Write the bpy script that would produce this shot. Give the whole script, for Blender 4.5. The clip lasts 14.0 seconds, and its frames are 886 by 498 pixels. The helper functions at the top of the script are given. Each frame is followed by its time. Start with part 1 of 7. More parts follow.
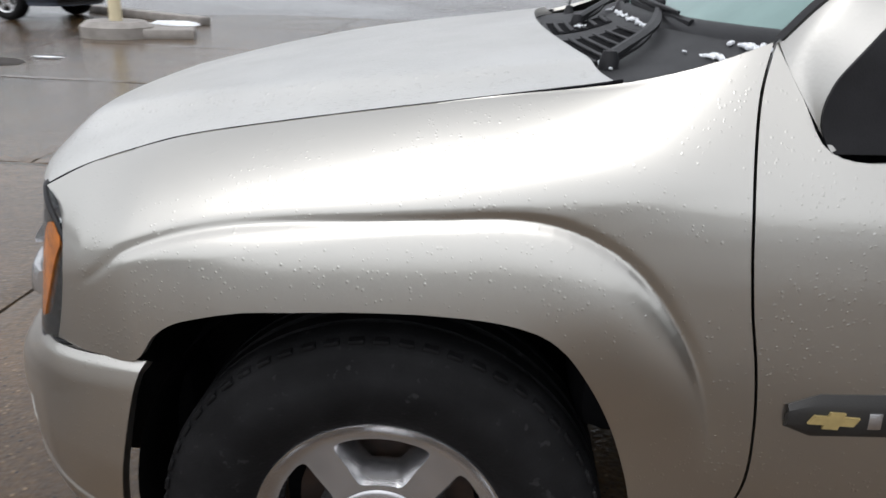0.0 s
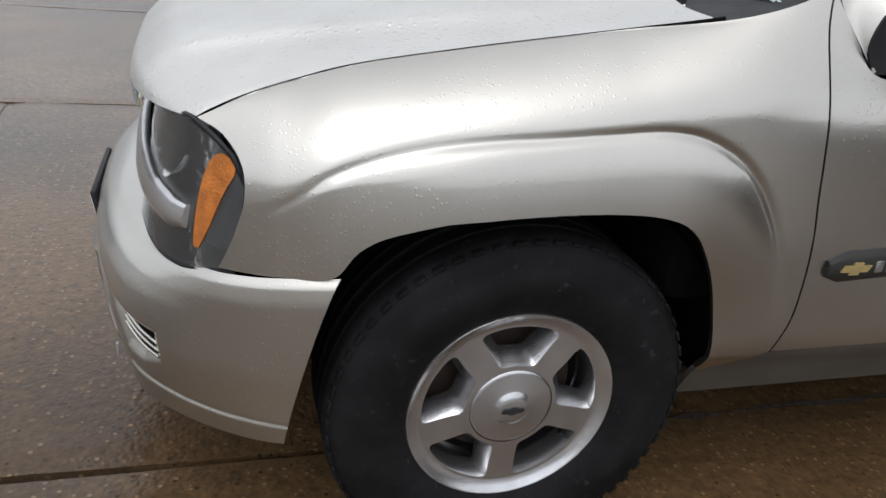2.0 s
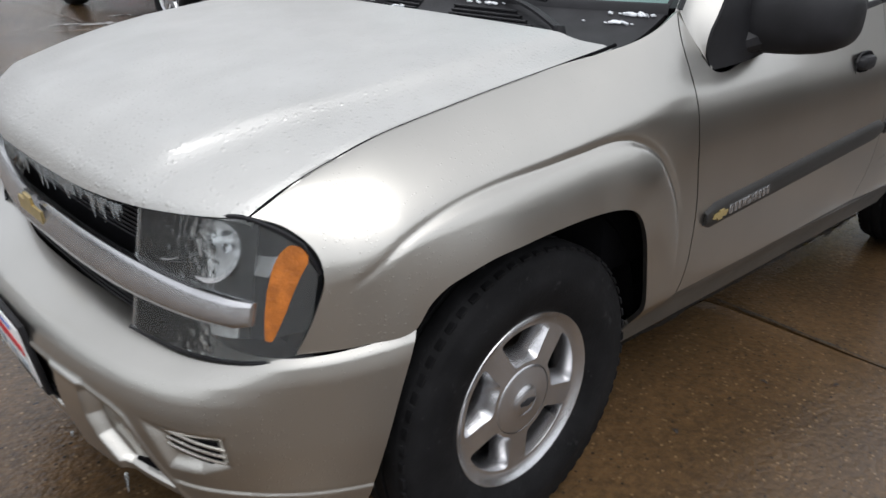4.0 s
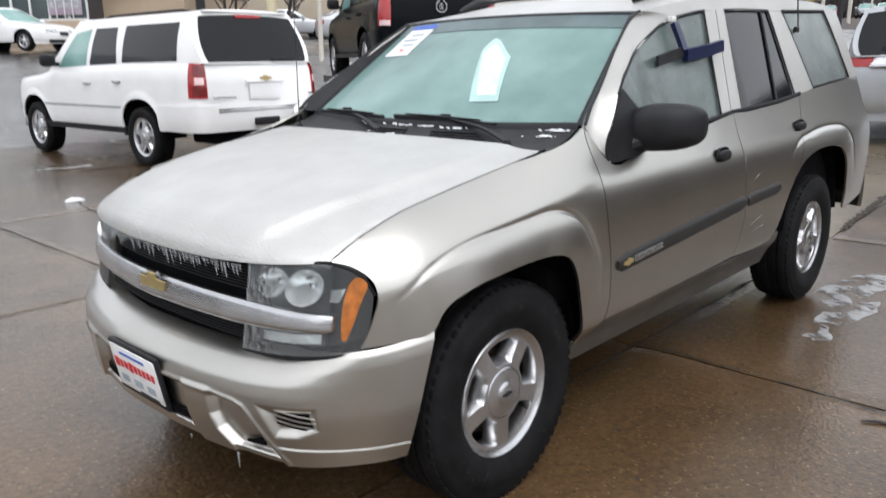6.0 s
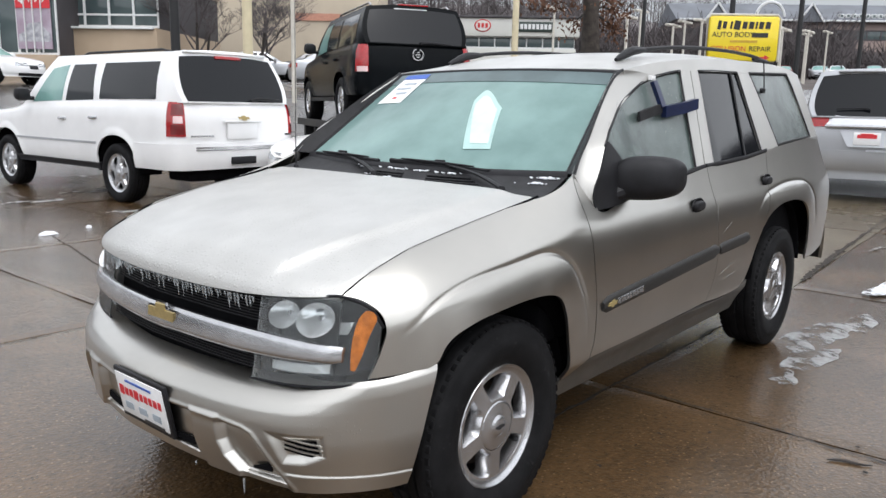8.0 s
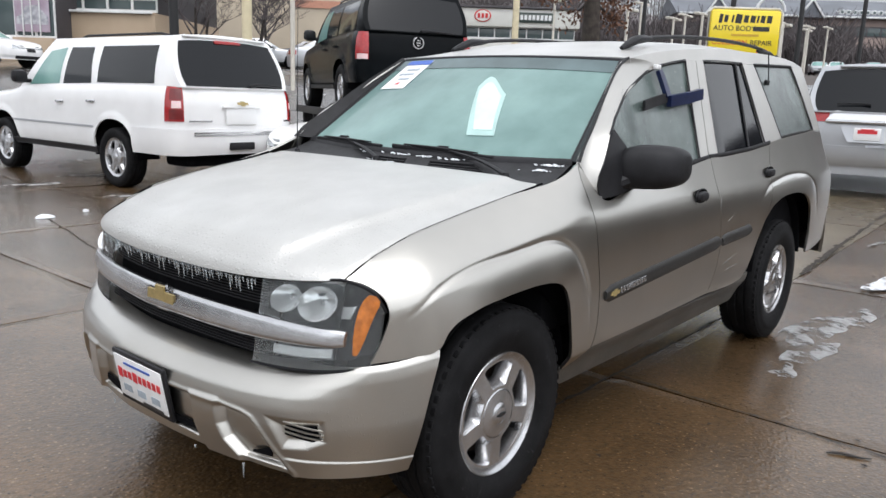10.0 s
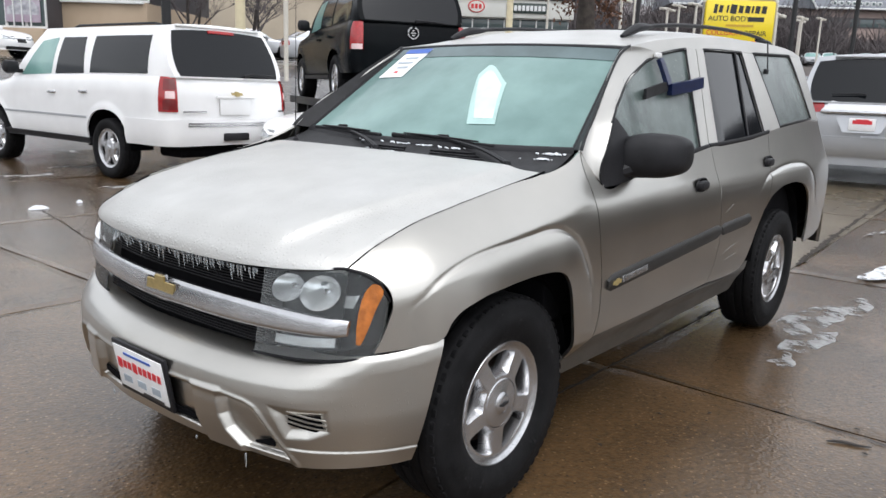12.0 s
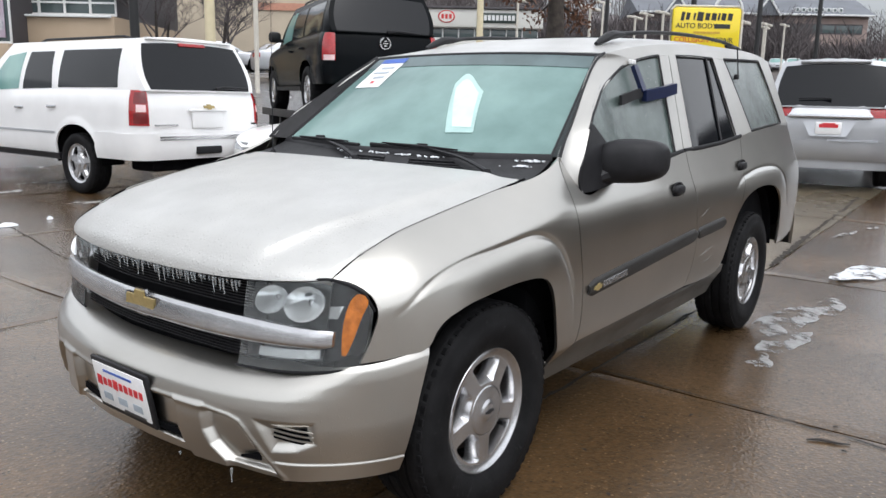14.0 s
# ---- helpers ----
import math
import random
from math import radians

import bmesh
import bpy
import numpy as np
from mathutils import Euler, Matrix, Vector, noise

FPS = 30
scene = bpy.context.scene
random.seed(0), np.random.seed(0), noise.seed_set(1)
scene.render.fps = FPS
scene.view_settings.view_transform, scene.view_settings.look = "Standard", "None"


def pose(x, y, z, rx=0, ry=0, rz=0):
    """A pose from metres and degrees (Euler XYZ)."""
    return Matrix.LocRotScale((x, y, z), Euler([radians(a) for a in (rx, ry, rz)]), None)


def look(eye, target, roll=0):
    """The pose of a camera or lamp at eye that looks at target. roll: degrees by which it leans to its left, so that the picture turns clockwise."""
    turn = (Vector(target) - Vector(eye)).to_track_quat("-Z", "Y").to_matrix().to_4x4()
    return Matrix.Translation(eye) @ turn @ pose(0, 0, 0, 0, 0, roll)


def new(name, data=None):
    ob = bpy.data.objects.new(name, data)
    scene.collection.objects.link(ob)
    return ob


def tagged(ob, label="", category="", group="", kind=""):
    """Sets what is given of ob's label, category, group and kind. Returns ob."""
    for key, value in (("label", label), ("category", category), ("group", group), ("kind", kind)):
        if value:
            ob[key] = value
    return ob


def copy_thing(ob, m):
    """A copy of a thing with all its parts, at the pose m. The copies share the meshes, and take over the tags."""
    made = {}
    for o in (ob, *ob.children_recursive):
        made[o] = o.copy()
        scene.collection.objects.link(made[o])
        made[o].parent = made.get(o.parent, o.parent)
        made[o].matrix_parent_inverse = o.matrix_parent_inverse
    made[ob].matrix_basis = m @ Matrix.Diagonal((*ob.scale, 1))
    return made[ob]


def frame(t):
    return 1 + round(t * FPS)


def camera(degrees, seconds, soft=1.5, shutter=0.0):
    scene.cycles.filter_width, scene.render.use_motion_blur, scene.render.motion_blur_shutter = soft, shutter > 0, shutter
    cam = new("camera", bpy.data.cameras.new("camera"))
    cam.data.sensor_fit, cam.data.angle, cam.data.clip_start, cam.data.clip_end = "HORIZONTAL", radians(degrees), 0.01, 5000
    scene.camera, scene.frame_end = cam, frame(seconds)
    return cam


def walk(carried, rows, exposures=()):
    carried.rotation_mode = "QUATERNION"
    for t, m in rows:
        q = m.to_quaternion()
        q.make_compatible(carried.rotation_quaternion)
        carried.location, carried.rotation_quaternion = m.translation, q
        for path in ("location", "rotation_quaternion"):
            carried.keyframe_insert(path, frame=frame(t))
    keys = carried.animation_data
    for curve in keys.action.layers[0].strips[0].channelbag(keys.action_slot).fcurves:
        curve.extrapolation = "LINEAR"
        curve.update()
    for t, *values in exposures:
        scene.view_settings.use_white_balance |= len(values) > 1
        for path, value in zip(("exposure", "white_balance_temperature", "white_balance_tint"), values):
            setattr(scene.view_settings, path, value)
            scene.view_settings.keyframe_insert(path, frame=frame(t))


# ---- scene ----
cam = camera(59.8, 14.0, shutter=0.4)
PATH = [
    (0, (0.145, -1.889, 1.269), (0.037, -0.024, 0.555), 2.2),
    (0.5, (-0.037, -1.875, 1.266), (0.124, 0.004, 0.603), 7.0),
    (1, (-0.225, -1.824, 1.265), (0.042, 0.025, 0.551), 7.7),
    (1.5, (-0.417, -1.912, 1.264), (0.066, -0.155, 0.44), 6.3),
    (2, (-0.541, -1.996, 1.273), (0.018, -0.274, 0.422), 6.4),
    (2.5, (-0.633, -1.91, 1.276), (0.079, -0.214, 0.491), 6.8),
    (3, (-0.71, -1.795, 1.305), (0.178, -0.145, 0.607), 5.9),
    (3.5, (-0.921, -1.781, 1.294), (0.274, -0.321, 0.63), 4.3),
    (3.7, (-1.016, -1.781, 1.32), (0.228, -0.418, 0.55), 2.8),
    (5.8, (-1.758, -2.262, 1.4), (-0.333, -0.977, 0.835), 0.3),
    (6, (-1.813, -2.291, 1.415), (-0.389, -0.97, 0.935), -0.8),
    (6.5, (-1.927, -2.286, 1.423), (-0.452, -0.994, 1.029), -0.5),
    (7, (-1.982, -2.287, 1.426), (-0.485, -1.005, 1.085), 0.3),
    (7.2, (-1.989, -2.3, 1.429), (-0.49, -1.025, 1.069), 0.6),
    (9.5, (-1.996, -2.272, 1.412), (-0.486, -1.015, 1.041), 1.8),
    (10, (-1.994, -2.265, 1.406), (-0.487, -1.01, 1.015), 2.0),
    (10.5, (-1.996, -2.257, 1.4), (-0.514, -0.979, 0.988), 2.2),
    (11, (-1.995, -2.248, 1.399), (-0.519, -0.967, 0.977), 2.2),
    (11.5, (-2.0, -2.238, 1.394), (-0.5, -0.984, 0.974), 2.1),
    (12, (-2.0, -2.233, 1.393), (-0.485, -0.994, 0.981), 2.0),
    (12.5, (-2.004, -2.222, 1.395), (-0.465, -1.007, 1.0), 1.0),
    (13, (-2.01, -2.213, 1.392), (-0.462, -1.007, 1.006), 1.3),
    (13.5, (-2.007, -2.214, 1.391), (-0.445, -1.023, 1.018), 1.5),
    (14, (-2.017, -2.214, 1.389), (-0.458, -1.023, 1.003), 1.2),
]
walk(cam, [(t, look(eye, target, roll)) for t, eye, target, roll in PATH], [(t, e, 6250, 10) for t, e in ((0, 0.06), (1.0, -0.05), (2.0, 0.05), (3.0, 0.1), (3.5, 0.0), (5.0, 0.25), (6.0, 0.33), (14.0, 0.33))])

# ---- world, sun, exposure ----
world = bpy.data.worlds.new("overcast_sky")
scene.world = world
world.use_nodes = True
wn, wl = world.node_tree.nodes, world.node_tree.links
sky = wn.new("ShaderNodeTexSky")
sky.sky_type, sky.sun_disc = "NISHITA", False
sky.sun_elevation, sky.sun_rotation = radians(64), radians(210)
sky.dust_density, sky.air_density = 4.0, 1.0
grey = wn.new("ShaderNodeHueSaturation")
grey.inputs["Saturation"].default_value = 0.22
wl.new(sky.outputs[0], grey.inputs["Color"])
wl.new(grey.outputs[0], wn["Background"].inputs["Color"])
wn["Background"].inputs["Strength"].default_value = 0.15
sun = new("sun", bpy.data.lights.new("sun", "SUN"))
sun.data.energy, sun.data.angle, sun.data.color = 1.65, radians(165), (1.0, 0.99, 0.975)
sun.matrix_world = pose(0, 0, 20, 6, 0, -30)
scene.view_settings.exposure = 0.2


# ---- materials ----
def mat(name, color, rough=0.5, metal=0.0, coat=0.0, spec=0.5, var=0.0, scale=8.0, bump=0.0, bscale=60.0,
        rvar=0.0, rscale=3.0, color2=None, emit=0.0, per_object=0.0, coat_rough=0.05, speck=None, speck_scale=200.0, speck_at=0.62, wet=None):
    """A procedural surface: two colours mixed by noise, roughness that varies, fine relief and specks."""
    m = bpy.data.materials.new(name)
    m.use_nodes = True
    n, l = m.node_tree.nodes, m.node_tree.links
    b = n["Principled BSDF"]
    b.inputs["Base Color"].default_value = (*color, 1)
    b.inputs["Roughness"].default_value = rough
    b.inputs["Metallic"].default_value = metal
    b.inputs["Coat Weight"].default_value = coat
    b.inputs["Coat Roughness"].default_value = coat_rough
    b.inputs["Specular IOR Level"].default_value = spec
    tc = n.new("ShaderNodeTexCoord")
    out = None
    if var > 0 or color2:
        nz = n.new("ShaderNodeTexNoise")
        nz.inputs["Scale"].default_value, nz.inputs["Detail"].default_value = scale, 8
        l.new(tc.outputs["Object"], nz.inputs["Vector"])
        rp = n.new("ShaderNodeValToRGB")
        rp.color_ramp.elements[0].position, rp.color_ramp.elements[1].position = 0.35, 0.68
        c2 = color2 or tuple(min(1, c * (1 + var)) for c in color)
        c1 = color if color2 else tuple(c * (1 - var) for c in color)
        rp.color_ramp.elements[0].color, rp.color_ramp.elements[1].color = (*c1, 1), (*c2, 1)
        l.new(nz.outputs["Fac"], rp.inputs["Fac"])
        out = rp.outputs["Color"]
    if speck:
        vz = n.new("ShaderNodeTexNoise")
        vz.inputs["Scale"].default_value, vz.inputs["Detail"].default_value = speck_scale, 2
        l.new(tc.outputs["Object"], vz.inputs["Vector"])
        vr = n.new("ShaderNodeValToRGB")
        vr.color_ramp.elements[0].position, vr.color_ramp.elements[1].position = speck_at, speck_at + 0.08
        l.new(vz.outputs["Fac"], vr.inputs["Fac"])
        mx = n.new("ShaderNodeMix")
        mx.data_type = "RGBA"
        l.new(vr.outputs["Color"], mx.inputs["Factor"])
        if out:
            l.new(out, mx.inputs["A"])
        else:
            mx.inputs["A"].default_value = (*color, 1)
        mx.inputs["B"].default_value = (*speck, 1)
        out = mx.outputs["Result"]
    if per_object:
        oi = n.new("ShaderNodeObjectInfo")
        mr = n.new("ShaderNodeMapRange")
        mr.inputs["To Min"].default_value, mr.inputs["To Max"].default_value = 1 - per_object, 1 + per_object
        l.new(oi.outputs["Random"], mr.inputs["Value"])
        hs = n.new("ShaderNodeHueSaturation")
        hs.inputs["Color"].default_value = (*color, 1)
        l.new(mr.outputs["Result"], hs.inputs["Value"])
        if out:
            l.new(out, hs.inputs["Color"])
        out = hs.outputs["Color"]
    if out:
        l.new(out, b.inputs["Base Color"])
    if rvar:
        rn = n.new("ShaderNodeTexNoise")
        rn.inputs["Scale"].default_value, rn.inputs["Detail"].default_value = rscale, 6
        l.new(tc.outputs["Object"], rn.inputs["Vector"])
        rr = n.new("ShaderNodeMapRange")
        rr.inputs["From Min"].default_value, rr.inputs["From Max"].default_value = 0.35, 0.65
        rr.inputs["To Min"].default_value, rr.inputs["To Max"].default_value = max(0.02, rough - rvar), min(1, rough + rvar)
        l.new(rn.outputs["Fac"], rr.inputs["Value"])
        l.new(rr.outputs["Result"], b.inputs["Roughness"])
        if wet:
            rc = n.new("ShaderNodeMapRange")
            rc.inputs["From Min"].default_value, rc.inputs["From Max"].default_value = 0.38, 0.62
            rc.inputs["To Min"].default_value, rc.inputs["To Max"].default_value = wet
            l.new(rn.outputs["Fac"], rc.inputs["Value"])
            l.new(rc.outputs["Result"], b.inputs["Coat Roughness"])
    if bump:
        bn = n.new("ShaderNodeTexNoise")
        bn.inputs["Scale"].default_value, bn.inputs["Detail"].default_value = bscale, 4
        l.new(tc.outputs["Object"], bn.inputs["Vector"])
        bp = n.new("ShaderNodeBump")
        bp.inputs["Strength"].default_value, bp.inputs["Distance"].default_value = bump, 0.01
        l.new(bn.outputs["Fac"], bp.inputs["Height"])
        l.new(bp.outputs["Normal"], b.inputs["Normal"])
        if wet:
            l.new(bp.outputs["Normal"], b.inputs["Coat Normal"])
    if emit:
        b.inputs["Emission Color"].default_value = (*color, 1)
        b.inputs["Emission Strength"].default_value = emit
    return m


def clear_mat(name, tint=(0.9, 0.95, 0.95), gloss=0.12, rough=0.05, bump=0.0, bscale=60.0, frost=0.0, frost_color=(0.6, 0.7, 0.7)):
    """A thin clear cover: see-through, with a gloss that grows at grazing angles and, if wanted, a milky film."""
    m = bpy.data.materials.new(name)
    m.use_nodes = True
    n, l = m.node_tree.nodes, m.node_tree.links
    n.remove(n["Principled BSDF"])
    tr = n.new("ShaderNodeBsdfTransparent")
    tr.inputs["Color"].default_value = (*tint, 1)
    gl = n.new("ShaderNodeBsdfGlossy")
    gl.inputs["Roughness"].default_value = rough
    lw = n.new("ShaderNodeFresnel")
    lw.inputs["IOR"].default_value = 1.36
    add = n.new("ShaderNodeMath")
    add.inputs[1].default_value = gloss
    add.use_clamp = True
    l.new(lw.outputs[0], add.inputs[0])
    base = tr.outputs[0]
    if frost:
        df = n.new("ShaderNodeBsdfDiffuse")
        df.inputs["Color"].default_value = (*frost_color, 1)
        fm = n.new("ShaderNodeMixShader")
        fm.inputs[0].default_value = frost
        l.new(base, fm.inputs[1])
        l.new(df.outputs[0], fm.inputs[2])
        base = fm.outputs[0]
    mx = n.new("ShaderNodeMixShader")
    l.new(add.outputs[0], mx.inputs[0])
    l.new(base, mx.inputs[1])
    l.new(gl.outputs[0], mx.inputs[2])
    l.new(mx.outputs[0], n["Material Output"].inputs[0])
    if bump:
        tc = n.new("ShaderNodeTexCoord")
        bn = n.new("ShaderNodeTexNoise")
        bn.inputs["Scale"].default_value, bn.inputs["Detail"].default_value = bscale, 3
        l.new(tc.outputs["Object"], bn.inputs["Vector"])
        bp = n.new("ShaderNodeBump")
        bp.inputs["Strength"].default_value, bp.inputs["Distance"].default_value = bump, 0.01
        l.new(bn.outputs["Fac"], bp.inputs["Height"])
        l.new(bp.outputs["Normal"], gl.inputs["Normal"])
        l.new(bp.outputs["Normal"], lw.inputs["Normal"])
    return m


def beads(m, scale, size, height, cover=0.5, patch_scale=6.0):
    """Adds frozen drops: small rounded bumps, some cells left empty, thicker in some patches."""
    n, l = m.node_tree.nodes, m.node_tree.links
    b = n["Principled BSDF"]
    tc = n.new("ShaderNodeTexCoord")
    vo = n.new("ShaderNodeTexVoronoi")
    vo.inputs["Scale"].default_value = scale
    l.new(tc.outputs["Object"], vo.inputs["Vector"])
    pn = n.new("ShaderNodeTexNoise")
    pn.inputs["Scale"].default_value = patch_scale
    l.new(tc.outputs["Object"], pn.inputs["Vector"])
    sp = n.new("ShaderNodeSeparateColor")
    l.new(vo.outputs["Color"], sp.inputs[0])
    lim = n.new("ShaderNodeMath")
    lim.operation = "MULTIPLY_ADD"
    lim.inputs[1].default_value, lim.inputs[2].default_value = 1.6, cover - 0.8
    l.new(pn.outputs["Fac"], lim.inputs[0])
    has = n.new("ShaderNodeMath")
    has.operation = "LESS_THAN"
    l.new(sp.outputs[0], has.inputs[0])
    l.new(lim.outputs[0], has.inputs[1])
    wide = n.new("ShaderNodeMapRange")
    wide.inputs["To Min"].default_value, wide.inputs["To Max"].default_value = size * 0.5, size
    l.new(sp.outputs[1], wide.inputs["Value"])
    dome = n.new("ShaderNodeMapRange")
    dome.interpolation_type = "SMOOTHSTEP"
    dome.inputs["From Min"].default_value = 0.0
    dome.inputs["To Min"].default_value, dome.inputs["To Max"].default_value = 1.0, 0.0
    l.new(vo.outputs["Distance"], dome.inputs["Value"])
    l.new(wide.outputs[0], dome.inputs["From Max"])
    mul = n.new("ShaderNodeMath")
    mul.operation = "MULTIPLY"
    l.new(dome.outputs[0], mul.inputs[0])
    l.new(has.outputs[0], mul.inputs[1])
    bp = n.new("ShaderNodeBump")
    bp.inputs["Strength"].default_value, bp.inputs["Distance"].default_value = 1.0, height
    l.new(mul.outputs[0], bp.inputs["Height"])
    if b.inputs["Normal"].is_linked:
        l.new(b.inputs["Normal"].links[0].from_socket, bp.inputs["Normal"])
    l.new(bp.outputs["Normal"], b.inputs["Normal"])
    l.new(bp.outputs["Normal"], b.inputs["Coat Normal"])
    return m


PAINT = beads(mat("pewter_paint", (0.49, 0.475, 0.44), 0.30, metal=1.0, coat=0.8, coat_rough=0.07, bump=0.006, bscale=300, var=0.04, scale=3), 150, 0.50, 0.00032, 0.32)
ICED_PAINT = beads(mat("iced_pewter_paint", (0.535, 0.53, 0.51), 0.42, metal=0.6, coat=0.5, coat_rough=0.2, bump=0.15, bscale=130, var=0.06, scale=5, rvar=0.08), 80, 0.6, 0.0013, 0.55, 4.0)
FROSTED_PAINT = mat("frosted_pewter_paint", (0.47, 0.46, 0.435), 0.42, metal=0.75, coat=0.4, coat_rough=0.25, bump=0.06, bscale=160, var=0.05, scale=4)
BLACK_PLASTIC = mat("black_plastic", (0.014, 0.014, 0.016), 0.5, spec=0.25, bump=0.08, bscale=400, var=0.2, scale=20)
GREY_PLASTIC = mat("grey_plastic", (0.026, 0.026, 0.028), 0.55, spec=0.2, bump=0.08, bscale=300, var=0.25, scale=15)
# Near-black for hollows and undersides: their shade is put into the colour.
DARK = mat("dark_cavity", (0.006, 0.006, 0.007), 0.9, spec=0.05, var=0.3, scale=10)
RUBBER = mat("tyre_rubber", (0.005, 0.005, 0.0056), 0.7, spec=0.16, bump=0.15, bscale=180, color2=(0.011, 0.011, 0.012), scale=14, speck=(0.022, 0.022, 0.023), speck_scale=55, speck_at=0.66)
# Darkened body paint: road dirt plus the low body's shade in the colour.
SHADED_DIRTY_PAINT = mat("road_dirty_paint", (0.085, 0.080, 0.072), 0.5, metal=0.4, coat=0.2, coat_rough=0.3, bump=0.08, bscale=200, color2=(0.13, 0.122, 0.11), scale=6)
ALLOY = mat("cast_alloy", (0.52, 0.52, 0.53), 0.25, metal=0.95, bump=0.03, bscale=200, var=0.08, scale=20)
CHROME = mat("iced_chrome", (0.56, 0.56, 0.57), 0.22, metal=1.0, bump=0.05, bscale=110, var=0.08, scale=12)
BRIGHT_CHROME = mat("bright_reflector", (0.95, 0.95, 0.96), 0.24, metal=0.7, bump=0.55, bscale=32)
GOLD = mat("gold_badge", (0.50, 0.39, 0.17), 0.35, metal=0.5, var=0.1, scale=60)
AMBER = mat("amber_lens", (0.44, 0.135, 0.016), 0.18, coat=0.4, bump=0.25, bscale=200, var=0.25, scale=40)
RED_LENS = mat("red_lens", (0.32, 0.006, 0.008), 0.15, coat=0.6, var=0.2, scale=30)
CLEAR = clear_mat("iced_clear_lens", (0.95, 0.97, 0.97), 0.02, 0.10, 0.11, 60, 0.03, (0.5, 0.53, 0.55))
ICE = clear_mat("ice", (0.9, 0.95, 0.97), 0.15, 0.05, 0.2, 60, 0.25, (0.7, 0.75, 0.78))
SCREEN = mat("fogged_windscreen", (0.115, 0.195, 0.185), 0.24, spec=0.4, bump=0.05, bscale=45, color2=(0.27, 0.405, 0.38), scale=1.5)
SIDE_FOG = mat("fogged_side_glass", (0.05, 0.068, 0.064), 0.16, spec=0.5, bump=0.14, bscale=120, color2=(0.115, 0.146, 0.138), scale=5, speck=(0.22, 0.25, 0.245), speck_scale=70, speck_at=0.68)
QUARTER_FOG = mat("frosted_quarter_glass", (0.075, 0.09, 0.088), 0.2, spec=0.5, bump=0.16, bscale=140, color2=(0.15, 0.178, 0.172), scale=3, speck=(0.26, 0.29, 0.28), speck_scale=80, speck_at=0.68)
TINT = mat("privacy_glass", (0.006, 0.007, 0.009), 0.06, spec=0.3, bump=0.02, bscale=90)
WHITE_PAINT = mat("white_paint", (0.80, 0.80, 0.80), 0.3, coat=0.6, var=0.03, scale=3)
BLACK_PAINT = mat("black_paint", (0.004, 0.005, 0.006), 0.22, spec=0.07, coat=0.0, var=0.2, scale=3)
SILVER_PAINT = mat("silver_paint", (0.43, 0.44, 0.46), 0.35, metal=0.6, coat=0.6, var=0.04, scale=3)
TEAL_GLASS = mat("teal_glass", (0.16, 0.30, 0.28), 0.08, spec=0.6, color2=(0.22, 0.38, 0.35), scale=2)
WHITE_PLATE = mat("white_card", (0.8, 0.8, 0.8), 0.4, var=0.04, scale=40)
RED_PRINT = mat("red_print", (0.6, 0.03, 0.04), 0.5, var=0.1, scale=60)
BLUE_PRINT = mat("blue_print", (0.05, 0.12, 0.45), 0.5, var=0.1, scale=60)
BLUE_PLASTIC = mat("blue_plastic", (0.006, 0.013, 0.055), 0.35, var=0.25, scale=40)
TAG = mat("tag_behind_glass", (0.40, 0.565, 0.54), 0.35, spec=0.3, var=0.08, scale=6)
SHADE = mat("screen_shade_band", (0.10, 0.14, 0.145), 0.3, spec=0.3, var=0.2, scale=6)
SNOW = mat("old_snow", (0.75, 0.77, 0.8), 0.6, bump=0.5, bscale=40, var=0.08, scale=12)


# ---- mesh helpers ----
def smoothstep(a, b, x):
    k = np.clip((np.asarray(x, float) - a) / (b - a), 0, 1)
    return k * k * (3 - 2 * k)


def spline(pts):
    """A monotone-ish cubic through (x, y) pairs, as a function of x."""
    p = np.array(pts, float)
    x, y = p[:, 0], p[:, 1]
    h, d = np.diff(x), np.diff(y) / np.diff(x)
    m = np.empty(len(x))
    m[0], m[-1] = d[0], d[-1]
    for i in range(1, len(x) - 1):
        m[i] = 0 if d[i - 1] * d[i] <= 0 else 2 * d[i - 1] * d[i] / (d[i - 1] + d[i])

    def f(q):
        q = np.asarray(q, float)
        qc = np.clip(q, x[0], x[-1])
        i = np.clip(np.searchsorted(x, qc) - 1, 0, len(h) - 1)
        t = (qc - x[i]) / h[i]
        a = (2 * t ** 3 - 3 * t ** 2 + 1) * y[i] + (t ** 3 - 2 * t ** 2 + t) * h[i] * m[i]
        b = (-2 * t ** 3 + 3 * t ** 2) * y[i + 1] + (t ** 3 - t ** 2) * h[i] * m[i + 1]
        return a + b
    return f


def along(pts, n):
    """n points evenly along a smooth line through pts."""
    p = np.array(pts, float)
    s = np.r_[0, np.cumsum(np.linalg.norm(np.diff(p, axis=0), axis=1))]
    q = np.linspace(0, s[-1], n)
    if len(p) < 3:
        return np.stack([np.interp(q, s, p[:, k]) for k in range(p.shape[1])], 1)
    out = []
    for k in range(p.shape[1]):
        d = np.diff(p[:, k]) / np.diff(s)
        m = np.r_[d[0], (d[1:] + d[:-1]) / 2, d[-1]]
        i = np.clip(np.searchsorted(s, q) - 1, 0, len(s) - 2)
        h = s[i + 1] - s[i]
        t = (q - s[i]) / h
        out.append((2 * t ** 3 - 3 * t ** 2 + 1) * p[i, k] + (t ** 3 - 2 * t ** 2 + t) * h * m[i]
                   + (-2 * t ** 3 + 3 * t ** 2) * p[i + 1, k] + (t ** 3 - t ** 2) * h * m[i + 1])
    return np.stack(out, 1)


